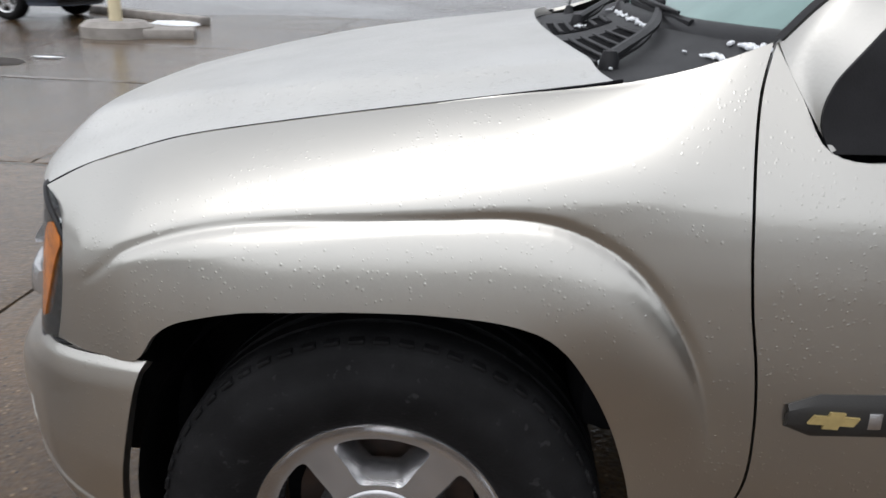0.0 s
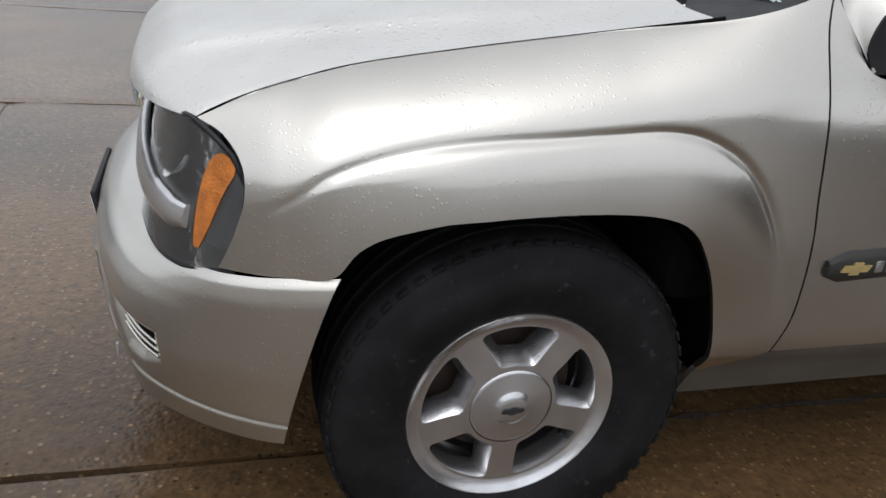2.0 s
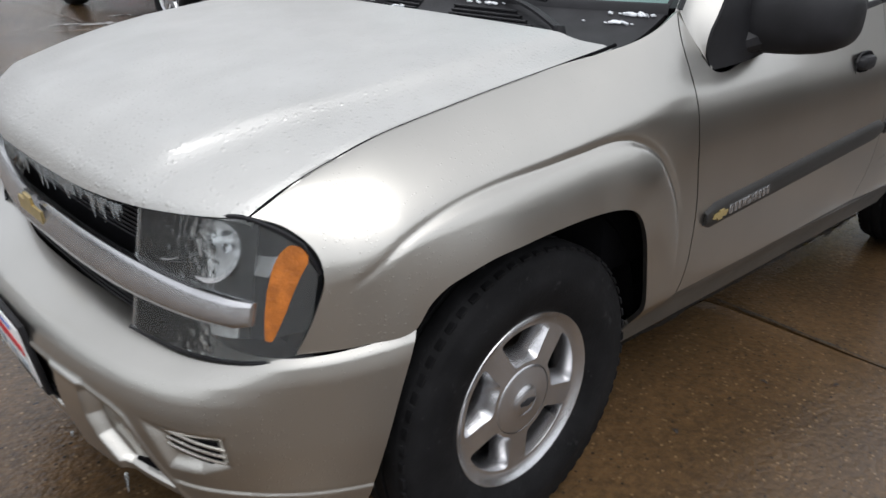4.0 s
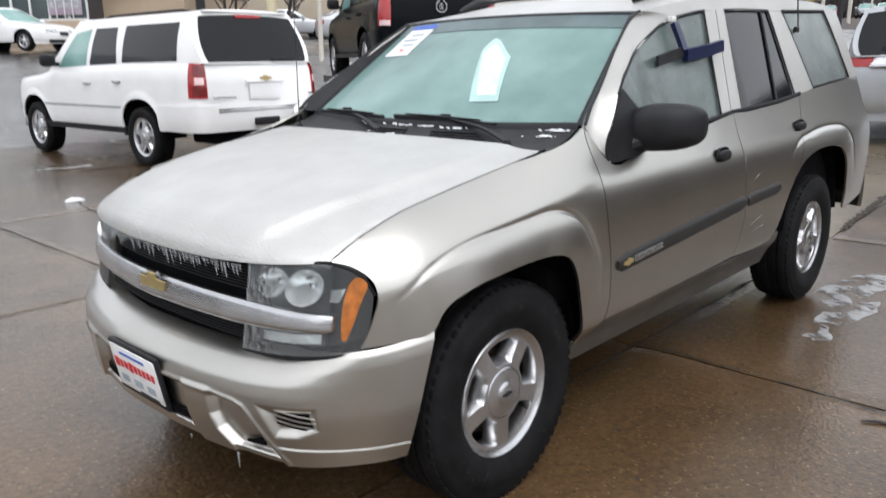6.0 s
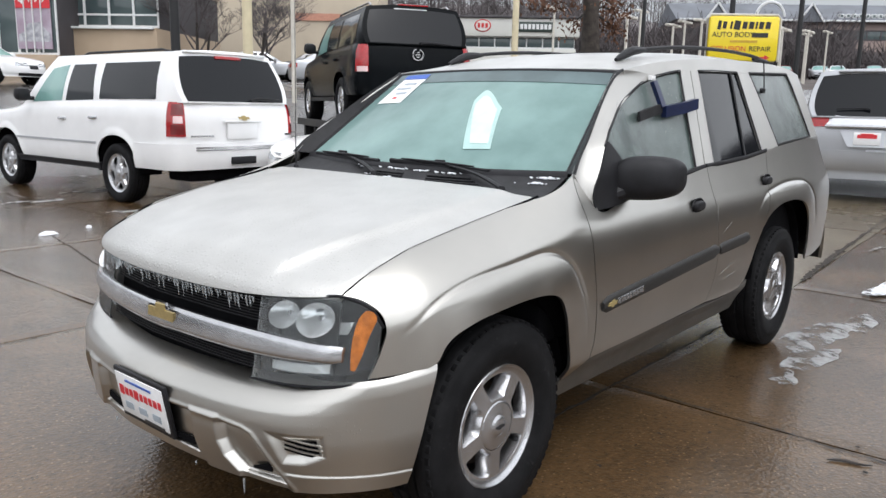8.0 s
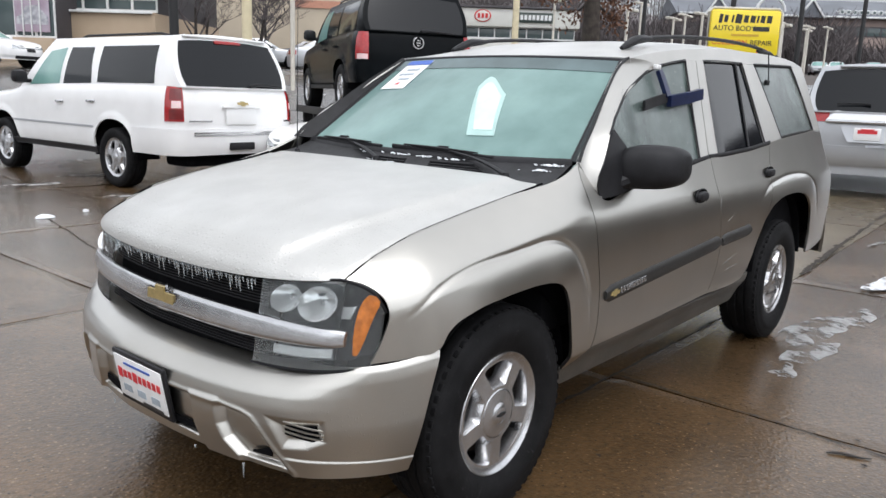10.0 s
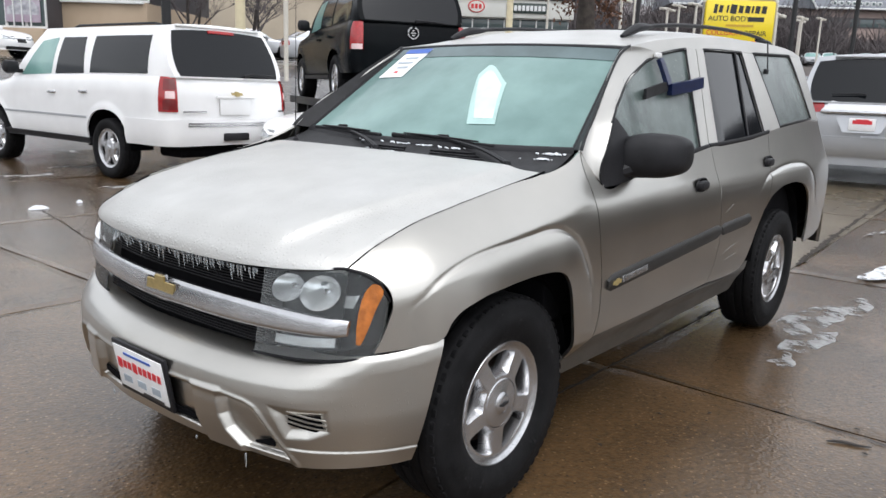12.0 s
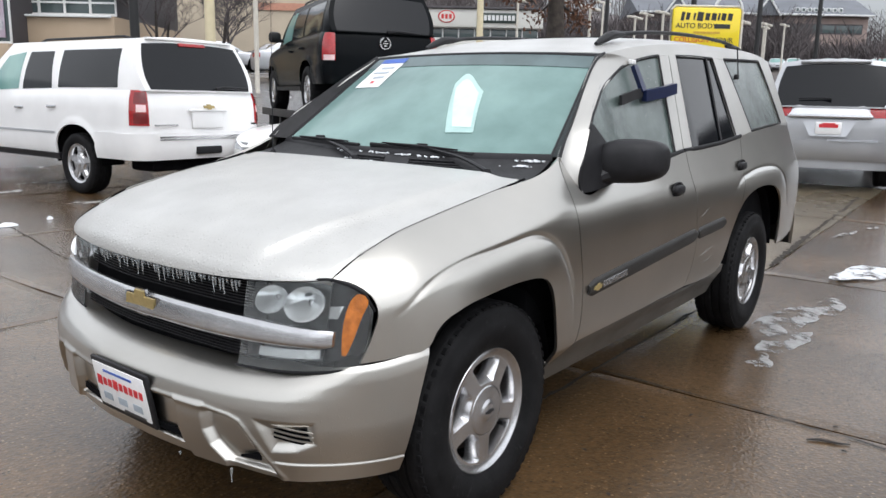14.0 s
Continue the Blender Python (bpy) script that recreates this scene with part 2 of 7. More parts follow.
def coons(bottom, top, left, right, nu, nv):
    """A grid of points that fills the outline of four lines (bottom and top run along u, left and right along v)."""
    b, t, l, r = along(bottom, nu), along(top, nu), along(left, nv), along(right, nv)
    u, v = np.linspace(0, 1, nu)[:, None, None], np.linspace(0, 1, nv)[None, :, None]
    ruled = (1 - v) * b[:, None] + v * t[:, None] + (1 - u) * l[None] + u * r[None]
    corner = (1 - u) * (1 - v) * b[0] + u * (1 - v) * b[-1] + (1 - u) * v * t[0] + u * v * t[-1]
    return ruled - corner


def shell(P, thick=0.0, out=(0, 0, 1)):
    """Vertices and faces of a sheet from a grid of points, given thickness away from 'out'."""
    P = np.asarray(P, float)
    nu, nv = P.shape[:2]
    n = np.cross(np.gradient(P, axis=0), np.gradient(P, axis=1))
    n /= np.maximum(np.linalg.norm(n, axis=2, keepdims=True), 1e-9)
    flip = (n @ np.array(out, float)).mean() < 0
    if flip:
        n = -n
    a = np.arange(nu * nv).reshape(nu, nv)
    q = np.stack([a[:-1, :-1], a[1:, :-1], a[1:, 1:], a[:-1, 1:]], 2).reshape(-1, 4)
    if flip:
        q = q[:, ::-1]
    if not thick:
        return P.reshape(-1, 3), q.tolist()
    V = np.concatenate([P.reshape(-1, 3), (P - n * thick).reshape(-1, 3)])
    k = nu * nv
    rim = np.r_[a[:, 0], a[-1, 1:], a[-2::-1, -1], a[0, -2:0:-1]]
    nxt = np.roll(rim, -1)
    side = np.stack([rim, rim + k, nxt + k, nxt], 1)
    if flip:
        side = side[:, ::-1]
    return V, q.tolist() + (q[:, ::-1] + k).tolist() + side.tolist()


def tube(pts, r, sides=8, flat=1.0, up=(0, 0, 1), caps=True):
    """A bar along points; r is one radius or one per point; flat squeezes it along 'up'."""
    p = np.array(pts, float)
    r = np.broadcast_to(np.asarray(r, float), (len(p),))
    d = np.gradient(p, axis=0)
    d /= np.linalg.norm(d, axis=1, keepdims=True)
    u = np.array(up, float)
    V = []
    for i in range(len(p)):
        s = np.cross(d[i], u)
        if np.linalg.norm(s) < 1e-4:
            s = np.cross(d[i], (1, 0.3, 0))
        s /= np.linalg.norm(s)
        w = np.cross(s, d[i])
        for k in range(sides):
            a = 2 * math.pi * (k + 0.5) / sides
            V.append(p[i] + r[i] * (math.cos(a) * s + flat * math.sin(a) * w))
    F = [[i * sides + k, (i + 1) * sides + k, (i + 1) * sides + (k + 1) % sides, i * sides + (k + 1) % sides] for i in range(len(p) - 1) for k in range(sides)]
    F = [f[::-1] for f in F]
    if caps:
        F += [list(range(sides))[::-1][::-1], [(len(p) - 1) * sides + k for k in range(sides)][::-1]]
    return np.array(V), F


def box(c, s, rot=None, bevel=0.0):
    """A box with bevelled edges round the centre c."""
    bm = bmesh.new()
    bmesh.ops.create_cube(bm, size=1)
    bmesh.ops.scale(bm, vec=s, verts=bm.verts)
    if bevel:
        bmesh.ops.bevel(bm, geom=bm.edges[:], offset=min(bevel, min(s) * 0.45), segments=2, affect="EDGES", profile=0.5)
    V = np.array([v.co[:] for v in bm.verts])
    bm.verts.index_update()
    F = [[v.index for v in f.verts] for f in bm.faces]
    bm.free()
    if rot is not None:
        R = np.array(Euler([radians(a) for a in rot]).to_matrix())
        V = V @ R.T
    return V + np.array(c, float), F


def lathe(profile, n=48, axis="y", a0=0.0, a1=2 * math.pi, c=(0, 0, 0)):
    """Turns (radius, along) pairs round an axis."""
    pr = np.array(profile, float)
    full = abs(a1 - a0 - 2 * math.pi) < 1e-6
    ang = np.linspace(a0, a1, n + 1)[: n if full else n + 1]
    V = []
    for a in ang:
        for r, h in pr:
            V.append((r * math.cos(a), h, r * math.sin(a)) if axis == "y" else (r * math.cos(a), r * math.sin(a), h) if axis == "z" else (h, r * math.cos(a), r * math.sin(a)))
    k = len(pr)
    m = len(ang)
    F = []
    for i in range(m if full else m - 1):
        j = (i + 1) % m
        F += [[i * k + q, i * k + q + 1, j * k + q + 1, j * k + q] for q in range(k - 1)]
    return np.array(V) + np.array(c, float), F


def prism(outline, depth, axis="y", at=0.0):
    """A flat shape with thickness: outline in the two other axes, from 'at' to at + depth."""
    o = np.array(outline, float)
    n = len(o)

    def put(h):
        z = np.full((n, 1), h)
        return np.hstack([z, o]) if axis == "x" else np.hstack([o[:, :1], z, o[:, 1:]]) if axis == "y" else np.hstack([o, z])
    V = np.vstack([put(at), put(at + depth)])
    F = [list(range(n)), list(range(n, 2 * n))[::-1]] + [[(i + 1) % n, i, n + i, n + (i + 1) % n] for i in range(n)]
    return V, F


def mirrored(vf):
    V = np.array(vf[0], float) * np.array([1, -1, 1])
    return V, [list(f)[::-1] for f in vf[1]]


def moved(vf, m):
    V = np.array(vf[0], float)
    M = np.array(m)
    return V @ M[:3, :3].T + M[:3, 3], vf[1]


def part(name, pieces, material, parent=None, label="", angle=35, solid=True):
    """Links one mesh, made of one or more (vertices, faces), as one object under its thing."""
    if isinstance(pieces, tuple):
        pieces = [pieces]
    V, F, k = [], [], 0
    for v, f in pieces:
        V.append(np.asarray(v, float))
        F += [[i + k for i in q] for q in f]
        k += len(v)
    me = bpy.data.meshes.new(name)
    me.from_pydata(np.concatenate(V).tolist(), [], F)
    if solid:
        bm = bmesh.new()
        bm.from_mesh(me)
        bmesh.ops.recalc_face_normals(bm, faces=bm.faces)
        bm.to_mesh(me)
        bm.free()
    me.polygons.foreach_set("use_smooth", [True] * len(me.polygons))
    me.set_sharp_from_angle(angle=radians(angle))
    me.materials.append(material)
    ob = new(name, me)
    if parent is not None:
        ob.parent = parent
    if label:
        ob["label"] = label
    return ob


def thing(name, label, category, m=None, group="", kind=""):
    ob = new(name)
    ob.empty_display_size = 0.2
    if m is not None:
        ob.matrix_world = m
    return tagged(ob, label, category, group, kind)


def lettering(name, text, size, material, parent, m, label="", depth=0.002):
    cu = bpy.data.curves.new(name, "FONT")
    cu.body, cu.size, cu.extrude, cu.align_x, cu.align_y = text, size, depth, "CENTER", "CENTER"
    cu.materials.append(material)
    ob = new(name, cu)
    ob.parent = parent
    ob.matrix_local = m
    if label:
        ob["label"] = label
    return ob


# ---- ground ----
def wet_concrete(name, dark, light, pebble, gloss=(0.04, 0.20), relief=0.0030):
    """Old exposed-aggregate concrete under a film of water: damp patches, pebbles, pits and a wavering sheen."""
    m = bpy.data.materials.new(name)
    m.use_nodes = True
    n, l = m.node_tree.nodes, m.node_tree.links
    b = n["Principled BSDF"]
    at = n.new("ShaderNodeNewGeometry").outputs["Position"]

    def noise_at(scale, detail=5, rough=0.55):
        k = n.new("ShaderNodeTexNoise")
        k.inputs["Scale"].default_value, k.inputs["Detail"].default_value, k.inputs["Roughness"].default_value = scale, detail, rough
        l.new(at, k.inputs["Vector"])
        return k.outputs["Fac"]

    def span(src, a, c, lo, hi):
        k = n.new("ShaderNodeMapRange")
        k.inputs["From Min"].default_value, k.inputs["From Max"].default_value = a, c
        k.inputs["To Min"].default_value, k.inputs["To Max"].default_value = lo, hi
        l.new(src, k.inputs["Value"])
        return k.outputs["Result"]

    def mix(fac, a, c, how="MIX"):
        k = n.new("ShaderNodeMix")
        k.data_type, k.blend_type = "RGBA", how
        for sock, val in (("Factor", fac), ("A", a), ("B", c)):
            if isinstance(val, (tuple, float)):
                k.inputs[sock].default_value = val if isinstance(val, float) else (*val, 1)
            else:
                l.new(val, k.inputs[sock])
        return k.outputs["Result"]
    patchy = span(noise_at(0.8), 0.36, 0.66, 0.0, 1.0)
    col = mix(patchy, dark, light)
    col = mix(0.75, col, mix(span(noise_at(30, 8, 0.75), 0.34, 0.66, 0.0, 1.0), (0.22, 0.22, 0.22), (1.0, 1.0, 1.0)), "MULTIPLY")
    vo = n.new("ShaderNodeTexVoronoi")
    vo.inputs["Scale"].default_value = 62
    l.new(at, vo.inputs["Vector"])
    pick = n.new("ShaderNodeSeparateColor")
    l.new(vo.outputs["Color"], pick.inputs[0])
    stone = n.new("ShaderNodeMath")
    stone.operation = "MULTIPLY"
    l.new(span(pick.outputs[0], 0.72, 0.95, 0.0, 0.5), stone.inputs[0])
    l.new(span(vo.outputs["Distance"], 0.30, 0.38, 1.0, 0.0), stone.inputs[1])
    col = mix(stone.outputs[0], col, pebble)
    pit = n.new("ShaderNodeMath")
    pit.operation = "MULTIPLY"
    l.new(span(pick.outputs[1], 0.86, 0.93, 0.0, 0.85), pit.inputs[0])
    l.new(span(vo.outputs["Distance"], 0.25, 0.36, 1.0, 0.0), pit.inputs[1])
    col = mix(pit.outputs[0], col, (0.006, 0.005, 0.004))
    oi = n.new("ShaderNodeObjectInfo")
    hs = n.new("ShaderNodeHueSaturation")
    l.new(span(oi.outputs["Random"], 0, 1, 0.88, 1.12), hs.inputs["Value"])
    l.new(col, hs.inputs["Color"])
    l.new(hs.outputs["Color"], b.inputs["Base Color"])
    wet = noise_at(0.55, 6, 0.6)
    l.new(span(wet, 0.36, 0.64, *gloss), b.inputs["Coat Roughness"])
    b.inputs["Roughness"].default_value = 0.55
    b.inputs["Coat Weight"].default_value = 1.0
    b.inputs["Specular IOR Level"].default_value = 0.15
    b.inputs["Coat IOR"].default_value = 1.4
    hgt = n.new("ShaderNodeMath")
    hgt.operation = "MULTIPLY_ADD"
    hgt.inputs[1].default_value = -0.8
    l.new(vo.outputs["Distance"], hgt.inputs[0])
    l.new(noise_at(38, 6, 0.65), hgt.inputs[2])
    for sock, strength in (("Normal", 1.0), ("Coat Normal", 0.45)):
        bp = n.new("ShaderNodeBump")
        bp.inputs["Strength"].default_value, bp.inputs["Distance"].default_value = strength, relief
        l.new(hgt.outputs[0], bp.inputs["Height"])
        l.new(bp.outputs["Normal"], b.inputs[sock])
    return m


CONCRETE = wet_concrete("wet_concrete", (0.056, 0.031, 0.0112), (0.145, 0.086, 0.038), (0.26, 0.18, 0.10))
PALE_CONCRETE = wet_concrete("pale_concrete", (0.13, 0.10, 0.062), (0.21, 0.17, 0.11), (0.3, 0.25, 0.18), (0.2, 0.4))
ASPHALT = mat("wet_asphalt", (0.055, 0.050, 0.047), 0.5, coat=1.0, coat_rough=0.15, color2=(0.10, 0.092, 0.088), scale=0.15, bump=0.3, bscale=80, rvar=0.2, rscale=0.3, wet=(0.06, 0.3))
RISE, RISE_X = 0.034, 4.63


def ground_z(x):
    return RISE * (min(max(x, RISE_X), 13.6) - RISE_X)


def land_z(x, y):
    r = math.hypot(x + 2, y + 2)
    if y < -3 and x < 8:
        return ground_z(x)
    return ground_z(x) + 0.12 * min(max(r - 16, 0), 14) + 0.045 * max(min(r, 160) - 30, 0)


ground = thing("ground", "wet brown concrete lot with dark joints", "ground", pose(0, 0, 0), kind="structure")
gx = np.r_[-600, -200, -80, -40, -20, np.arange(-12, 40, 2.0), 46, 54, 64, 80, 100, 130, 170, 240, 600]
gy = np.r_[-600, -200, -80, -40, -20, np.arange(-12, 44, 2.0), 50, 58, 68, 84, 100, 130, 170, 240, 600]
GX_, GY_ = np.meshgrid(gx, gy, indexing="ij")
GZ_ = np.vectorize(land_z)(GX_, GY_) - 0.03
part("asphalt_ground", shell(np.stack([GX_, GY_, GZ_], 2), 0.0, (0, 0, 1)), ASPHALT, ground, solid=False)
FIELD = mat("winter_scrub", (0.040, 0.032, 0.030), 0.95, color2=(0.095, 0.078, 0.068), scale=0.35, bump=0.8, bscale=3)
field_ = bpy.data.objects["asphalt_ground"].data
field_.materials.append(FIELD)
for f in field_.polygons:
    if math.hypot(f.center.x + 2, f.center.y + 2) > 44 and f.center.y > 0:
        f.material_index = 1


def slab_mesh(seed, w, h, material=None):
    rng = np.random.RandomState(seed)
    n = 40
    g = np.linspace(-0.5, 0.5, n)
    P = np.stack(np.meshgrid(g * w, g * h, indexing="ij") + [np.zeros((n, n))], 2)
    for e in (0, -1):
        P[e, :, 0] += np.convolve(rng.normal(0, 0.006, n + 4), np.ones(5) / 3, "valid")
        P[:, e, 1] += np.convolve(rng.normal(0, 0.006, n + 4), np.ones(5) / 3, "valid")
        P[e, :, 2] -= 0.006
        P[:, e, 2] -= 0.006
    me = bpy.data.meshes.new("slab")
    v, f = shell(P, 0.05, (0, 0, 1))
    me.from_pydata(v.tolist(), [], f)
    me.materials.append(material)
    return me


JY = [-9.9, -6.8, -3.7, -0.505, 2.50, 5.45, 8.35, 11.4, 14.4]
meshes = {}
for j in range(len(JY) - 1):
    JX = [-10.9, -7.8, -4.7, -1.6, 1.53, RISE_X, 7.73, 10.83] if JY[j] < 2 else [-11.9, -8.8, -5.7, -2.65, 0.45, 2.55, RISE_X, 7.73, 10.83]
    for i in range(len(JX) - 1):
        w_, h_ = JX[i + 1] - JX[i] - 0.014, JY[j + 1] - JY[j] - 0.014
        stuff_ = PALE_CONCRETE if JX[i] >= RISE_X and JY[j] == -0.505 else CONCRETE
        key = (round(w_, 2), round(h_, 2), (i * 5 + j * 3) % 3, stuff_.name)
        if key not in meshes:
            meshes[key] = slab_mesh(len(meshes), w_, h_, stuff_)
        ob = new("slab", meshes[key])
        ob.parent = ground
        x0 = (JX[i] + JX[i + 1]) / 2
        ob.matrix_local = pose(x0, (JY[j] + JY[j + 1]) / 2, ground_z(x0), 0, -math.degrees(math.atan(RISE)) if JX[i] >= RISE_X else 0, 0)


def patch(name, c, w, h, seed, material, label, category, lift=0.003, thick=0.004, rot=0, n=28, rough=0.25):
    """An irregular thin patch (snow, slush, ice) lying on the ground."""
    rng = np.random.RandomState(seed)
    a = np.linspace(0, 2 * math.pi, n, endpoint=False)
    r = 1 + sum(rng.uniform(-rough, rough) / k * np.cos(k * a + rng.uniform(0, 6)) for k in range(2, 9))
    rings = []
    for q, hgt in ((0.0, 1.0), (0.45, 0.95), (0.8, 0.7), (0.95, 0.35), (1.0, 0.0)):
        rings.append(np.stack([q * r * np.cos(a) * w / 2, q * r * np.sin(a) * h / 2, np.full(n, thick * hgt) * (1 + rng.uniform(-0.3, 0.3, n) * (q > 0))], 1))
    V = np.concatenate(rings)
    F = [[k * n + i, k * n + (i + 1) % n, (k + 1) * n + (i + 1) % n, (k + 1) * n + i] for k in range(4) for i in range(n)]
    ob = part(name, [(V, F)], material, None, solid=False)
    ob.matrix_world = pose(c[0], c[1], ground_z(c[0]) + lift, 0, 0, rot)
    return tagged(ob, label, category)


def crack(pts, seed, wide=0.012):
    """A dark ragged crack, a shallow strip of loose grit lying in the concrete."""
    r_ = np.random.RandomState(seed)
    p = along(pts, 60)
    p = p + np.convolve(r_.normal(0, 0.02, 64), np.ones(5) / 5, "valid")[:, None] * np.array([0.7, 0.7])
    w_ = wide * np.clip(1 + r_.normal(0, 0.5, 60), 0.25, 2.2)
    t_ = np.gradient(p, axis=0)
    t_ /= np.linalg.norm(t_, axis=1, keepdims=True)
    n_ = np.stack([-t_[:, 1], t_[:, 0]], 1)
    rows = [np.c_[p + n_ * (w_ * k)[:, None], [ground_z(x) + 0.003 + 0.002 * (1 - abs(k)) for x in p[:, 0]]] for k in (-0.5, 0.0, 0.5)]
    return part("crack", shell(np.stack(rows, 1), 0.0, (0, 0, 1)), GRIT, ground, solid=False)


GRIT = mat("dark_grit", (0.018, 0.014, 0.011), 0.9, color2=(0.05, 0.04, 0.032), scale=60, bump=0.6, bscale=120)
crack([(1.46, 6.0), (1.36, 5.5), (1.24, 4.9), (1.09, 4.2), (1.10, 3.7)], 1)
crack([(4.9, -0.50), (5.6, -0.47), (6.3, -0.45), (7.0, -0.43)], 2, 0.05)
crack([(7.0, -0.43), (8.3, -0.40), (9.7, -0.35)], 3, 0.03)
crack([(1.56, -0.50), (1.54, -0.9), (1.51, -1.4), (1.46, -1.9), (1.42, -2.6)], 4, 0.012)
crack([(0.4, -0.52), (1.2, -0.515), (2.1, -0.52), (3.0, -0.51)], 5, 0.014)


# added behind the camera: an unseen dark wall and building that darken reflections
DIM_WALL = mat("dim_brick", (0.035, 0.027, 0.022), 0.85, color2=(0.055, 0.043, 0.034), scale=0.4, bump=0.3, bscale=12)
wall_s = part("wall_south", box((9.25, -4.3, 0.58), (9.5, 0.3, 1.22), None, 0.02), DIM_WALL)
tagged(wall_s, "low dark wall along the lot's edge", "wall", kind="structure")


# ---- wheels ----
def wheel(parent, c, side, R=0.372, width=0.235, rim=0.222, spokes=5, name="wheel", spin=-90, cap_mark=True, rim_mat=None):
    """A tyre with tread ribs, a cast rim with flat spokes and a hub cap. side is -1 where the outer face looks to -y."""
    rim_mat = rim_mat or ALLOY
    w = new(name)
    w.parent = parent
    w.location = c
    h, k = width / 2, R / 0.372
    half = [(rim * 0.93, 0.70 * h), (rim * 0.99, 0.84 * h), (rim * 1.05, 0.90 * h), (rim + 0.03 * k, 0.985 * h), (rim + 0.065 * k, 1.03 * h), (rim + 0.095 * k, 1.02 * h),
            (rim + 0.1 * k, 0.985 * h), (R - 0.032 * k, 0.985 * h), (R - 0.024 * k, 0.94 * h), (R - 0.010 * k, 0.86 * h), (R - 0.003, 0.74 * h)]
    ribs = [(R, 0.70 * h), (R, 0.44 * h), (R - 0.009, 0.42 * h), (R - 0.009, 0.36 * h), (R, 0.34 * h), (R, 0.08 * h), (R - 0.009, 0.05 * h)]
    prof = half + ribs
    prof = prof + [(r, -y) for r, y in prof[::-1]]
    part("tyre", lathe(prof, 64), RUBBER, w, angle=50)
    # tread blocks: short cross bars on the shoulders
    for s in (-1, 1):
        bars = []
        for i in range(60):
            v, f = box((0, s * 0.78 * h, R - 0.0085), (0.024 * k, 0.24 * h, 0.007), None, 0.002)
            t = np.array(Euler((0, 2 * math.pi * i / 60, 0)).to_matrix())
            bars.append((v @ t.T, f))
        part("tread_shoulder", bars, RUBBER, w)
    o = side
    lip = [(rim * 0.90, -0.75 * h), (rim * 0.885, -0.3 * h), (rim * 0.87, 0.40 * h), (rim * 0.862, 0.70 * h), (rim * 0.868, 0.757 * h), (rim * 0.945, 0.79 * h), (rim * 0.97, 0.85 * h), (rim * 0.99, 0.865 * h), (rim * 1.0, 0.84 * h), (rim * 0.97, 0.70 * h), (rim * 0.90, 0.60 * h)]
    pieces = [lathe([(r, o * y) for r, y in lip], 64)]
    hub_r = rim * 0.395
    pitch = 180 / spokes
    wide, tight = 0.76, 0.52

    def loop(r0, r1, a0, a1):
        """Places round one opening or one sector: out along an arc, down a side, back and up."""
        q = [(r1, t) for t in np.linspace(-a1, a1, 14)] + [(r1 + (r0 - r1) * t, a1 + (a0 - a1) * t) for t in np.linspace(0, 1, 10)[1:-1]]
        q += [(r0, t) for t in np.linspace(a0, -a0, 8)] + [(r0 + (r1 - r0) * t, -(a0 + (a1 - a0) * t)) for t in np.linspace(0, 1, 10)[1:-1]]
        return np.array([(rim * r * math.cos(radians(t)), rim * r * math.sin(radians(t))) for r, t in q])
    rings = [(loop(0.40, 0.872, pitch, pitch), 0.0), (loop(0.445, 0.845, pitch * tight * 1.15, pitch * wide), 0.0), (loop(0.452, 0.840, pitch * tight * 1.1, pitch * wide * 0.98), 0.003 * k), (loop(0.525, 0.822, pitch * tight * 0.70, pitch * wide * 0.84), 0.030 * k), (loop(0.525, 0.822, pitch * tight * 0.70, pitch * wide * 0.84), 0.052 * k)]
    count = len(rings[0][0])
    V = []
    for num, (q, down) in enumerate(rings):
        for _ in range(2 if num else 0):
            q = (np.roll(q, 1, 0) + 2 * q + np.roll(q, -1, 0)) / 4
        rad = np.hypot(q[:, 0], q[:, 1]) / rim
        y_ = np.interp(rad, [0.39, 0.6, 0.82, 0.88], [0.80 * h, 0.775 * h, 0.757 * h, 0.757 * h]) - down
        V.append(np.stack([q[:, 0], o * y_, q[:, 1]], 1))
    V = np.concatenate(V)
    F = [[g * count + q, g * count + (q + 1) % count, (g + 1) * count + (q + 1) % count, (g + 1) * count + q] for g in range(4) for q in range(count)]
    for i in range(spokes):
        a = radians(spin + (i + 0.5) * 360 / spokes)
        ca, sa = math.cos(a), math.sin(a)
        pieces.append((np.stack([V[:, 0] * ca - V[:, 2] * sa, V[:, 1], V[:, 0] * sa + V[:, 2] * ca], 1), F))
    part("rim", pieces, rim_mat, w, angle=40)
    cap = [(0, 0.915 * h), (rim * 0.10, 0.908 * h), (rim * 0.155, 0.885 * h), (rim * 0.175, 0.845 * h), (rim * 0.19, 0.835 * h), (rim * 0.36, 0.818 * h), (rim * 0.385, 0.808 * h), (hub_r, 0.79 * h), (hub_r, 0.6 * h)]
    part("hub_cap", lathe([(r, o * y) for r, y in cap], 40), rim_mat, w, angle=40)
    if cap_mark:
        part("cap_badge", bowtie_mesh(0.042, 0.016, o * 0.918 * h, o), GREY_PLASTIC, w)
        av_ = radians(spin + 54)
        part("valve_stem", tube([(rim * 0.80 * math.cos(av_), o * 0.45 * h, rim * 0.80 * math.sin(av_)), (rim * 0.74 * math.cos(av_), o * 0.70 * h, rim * 0.74 * math.sin(av_))], 0.006, 8), BLACK_PLASTIC, w)
    part("brake_disc", lathe([(0.02, o * 0.12 * h), (rim * 0.72, o * 0.12 * h), (rim * 0.72, o * 0.02 * h), (0.02, o * 0.02 * h)], 32), mat_brake, w)
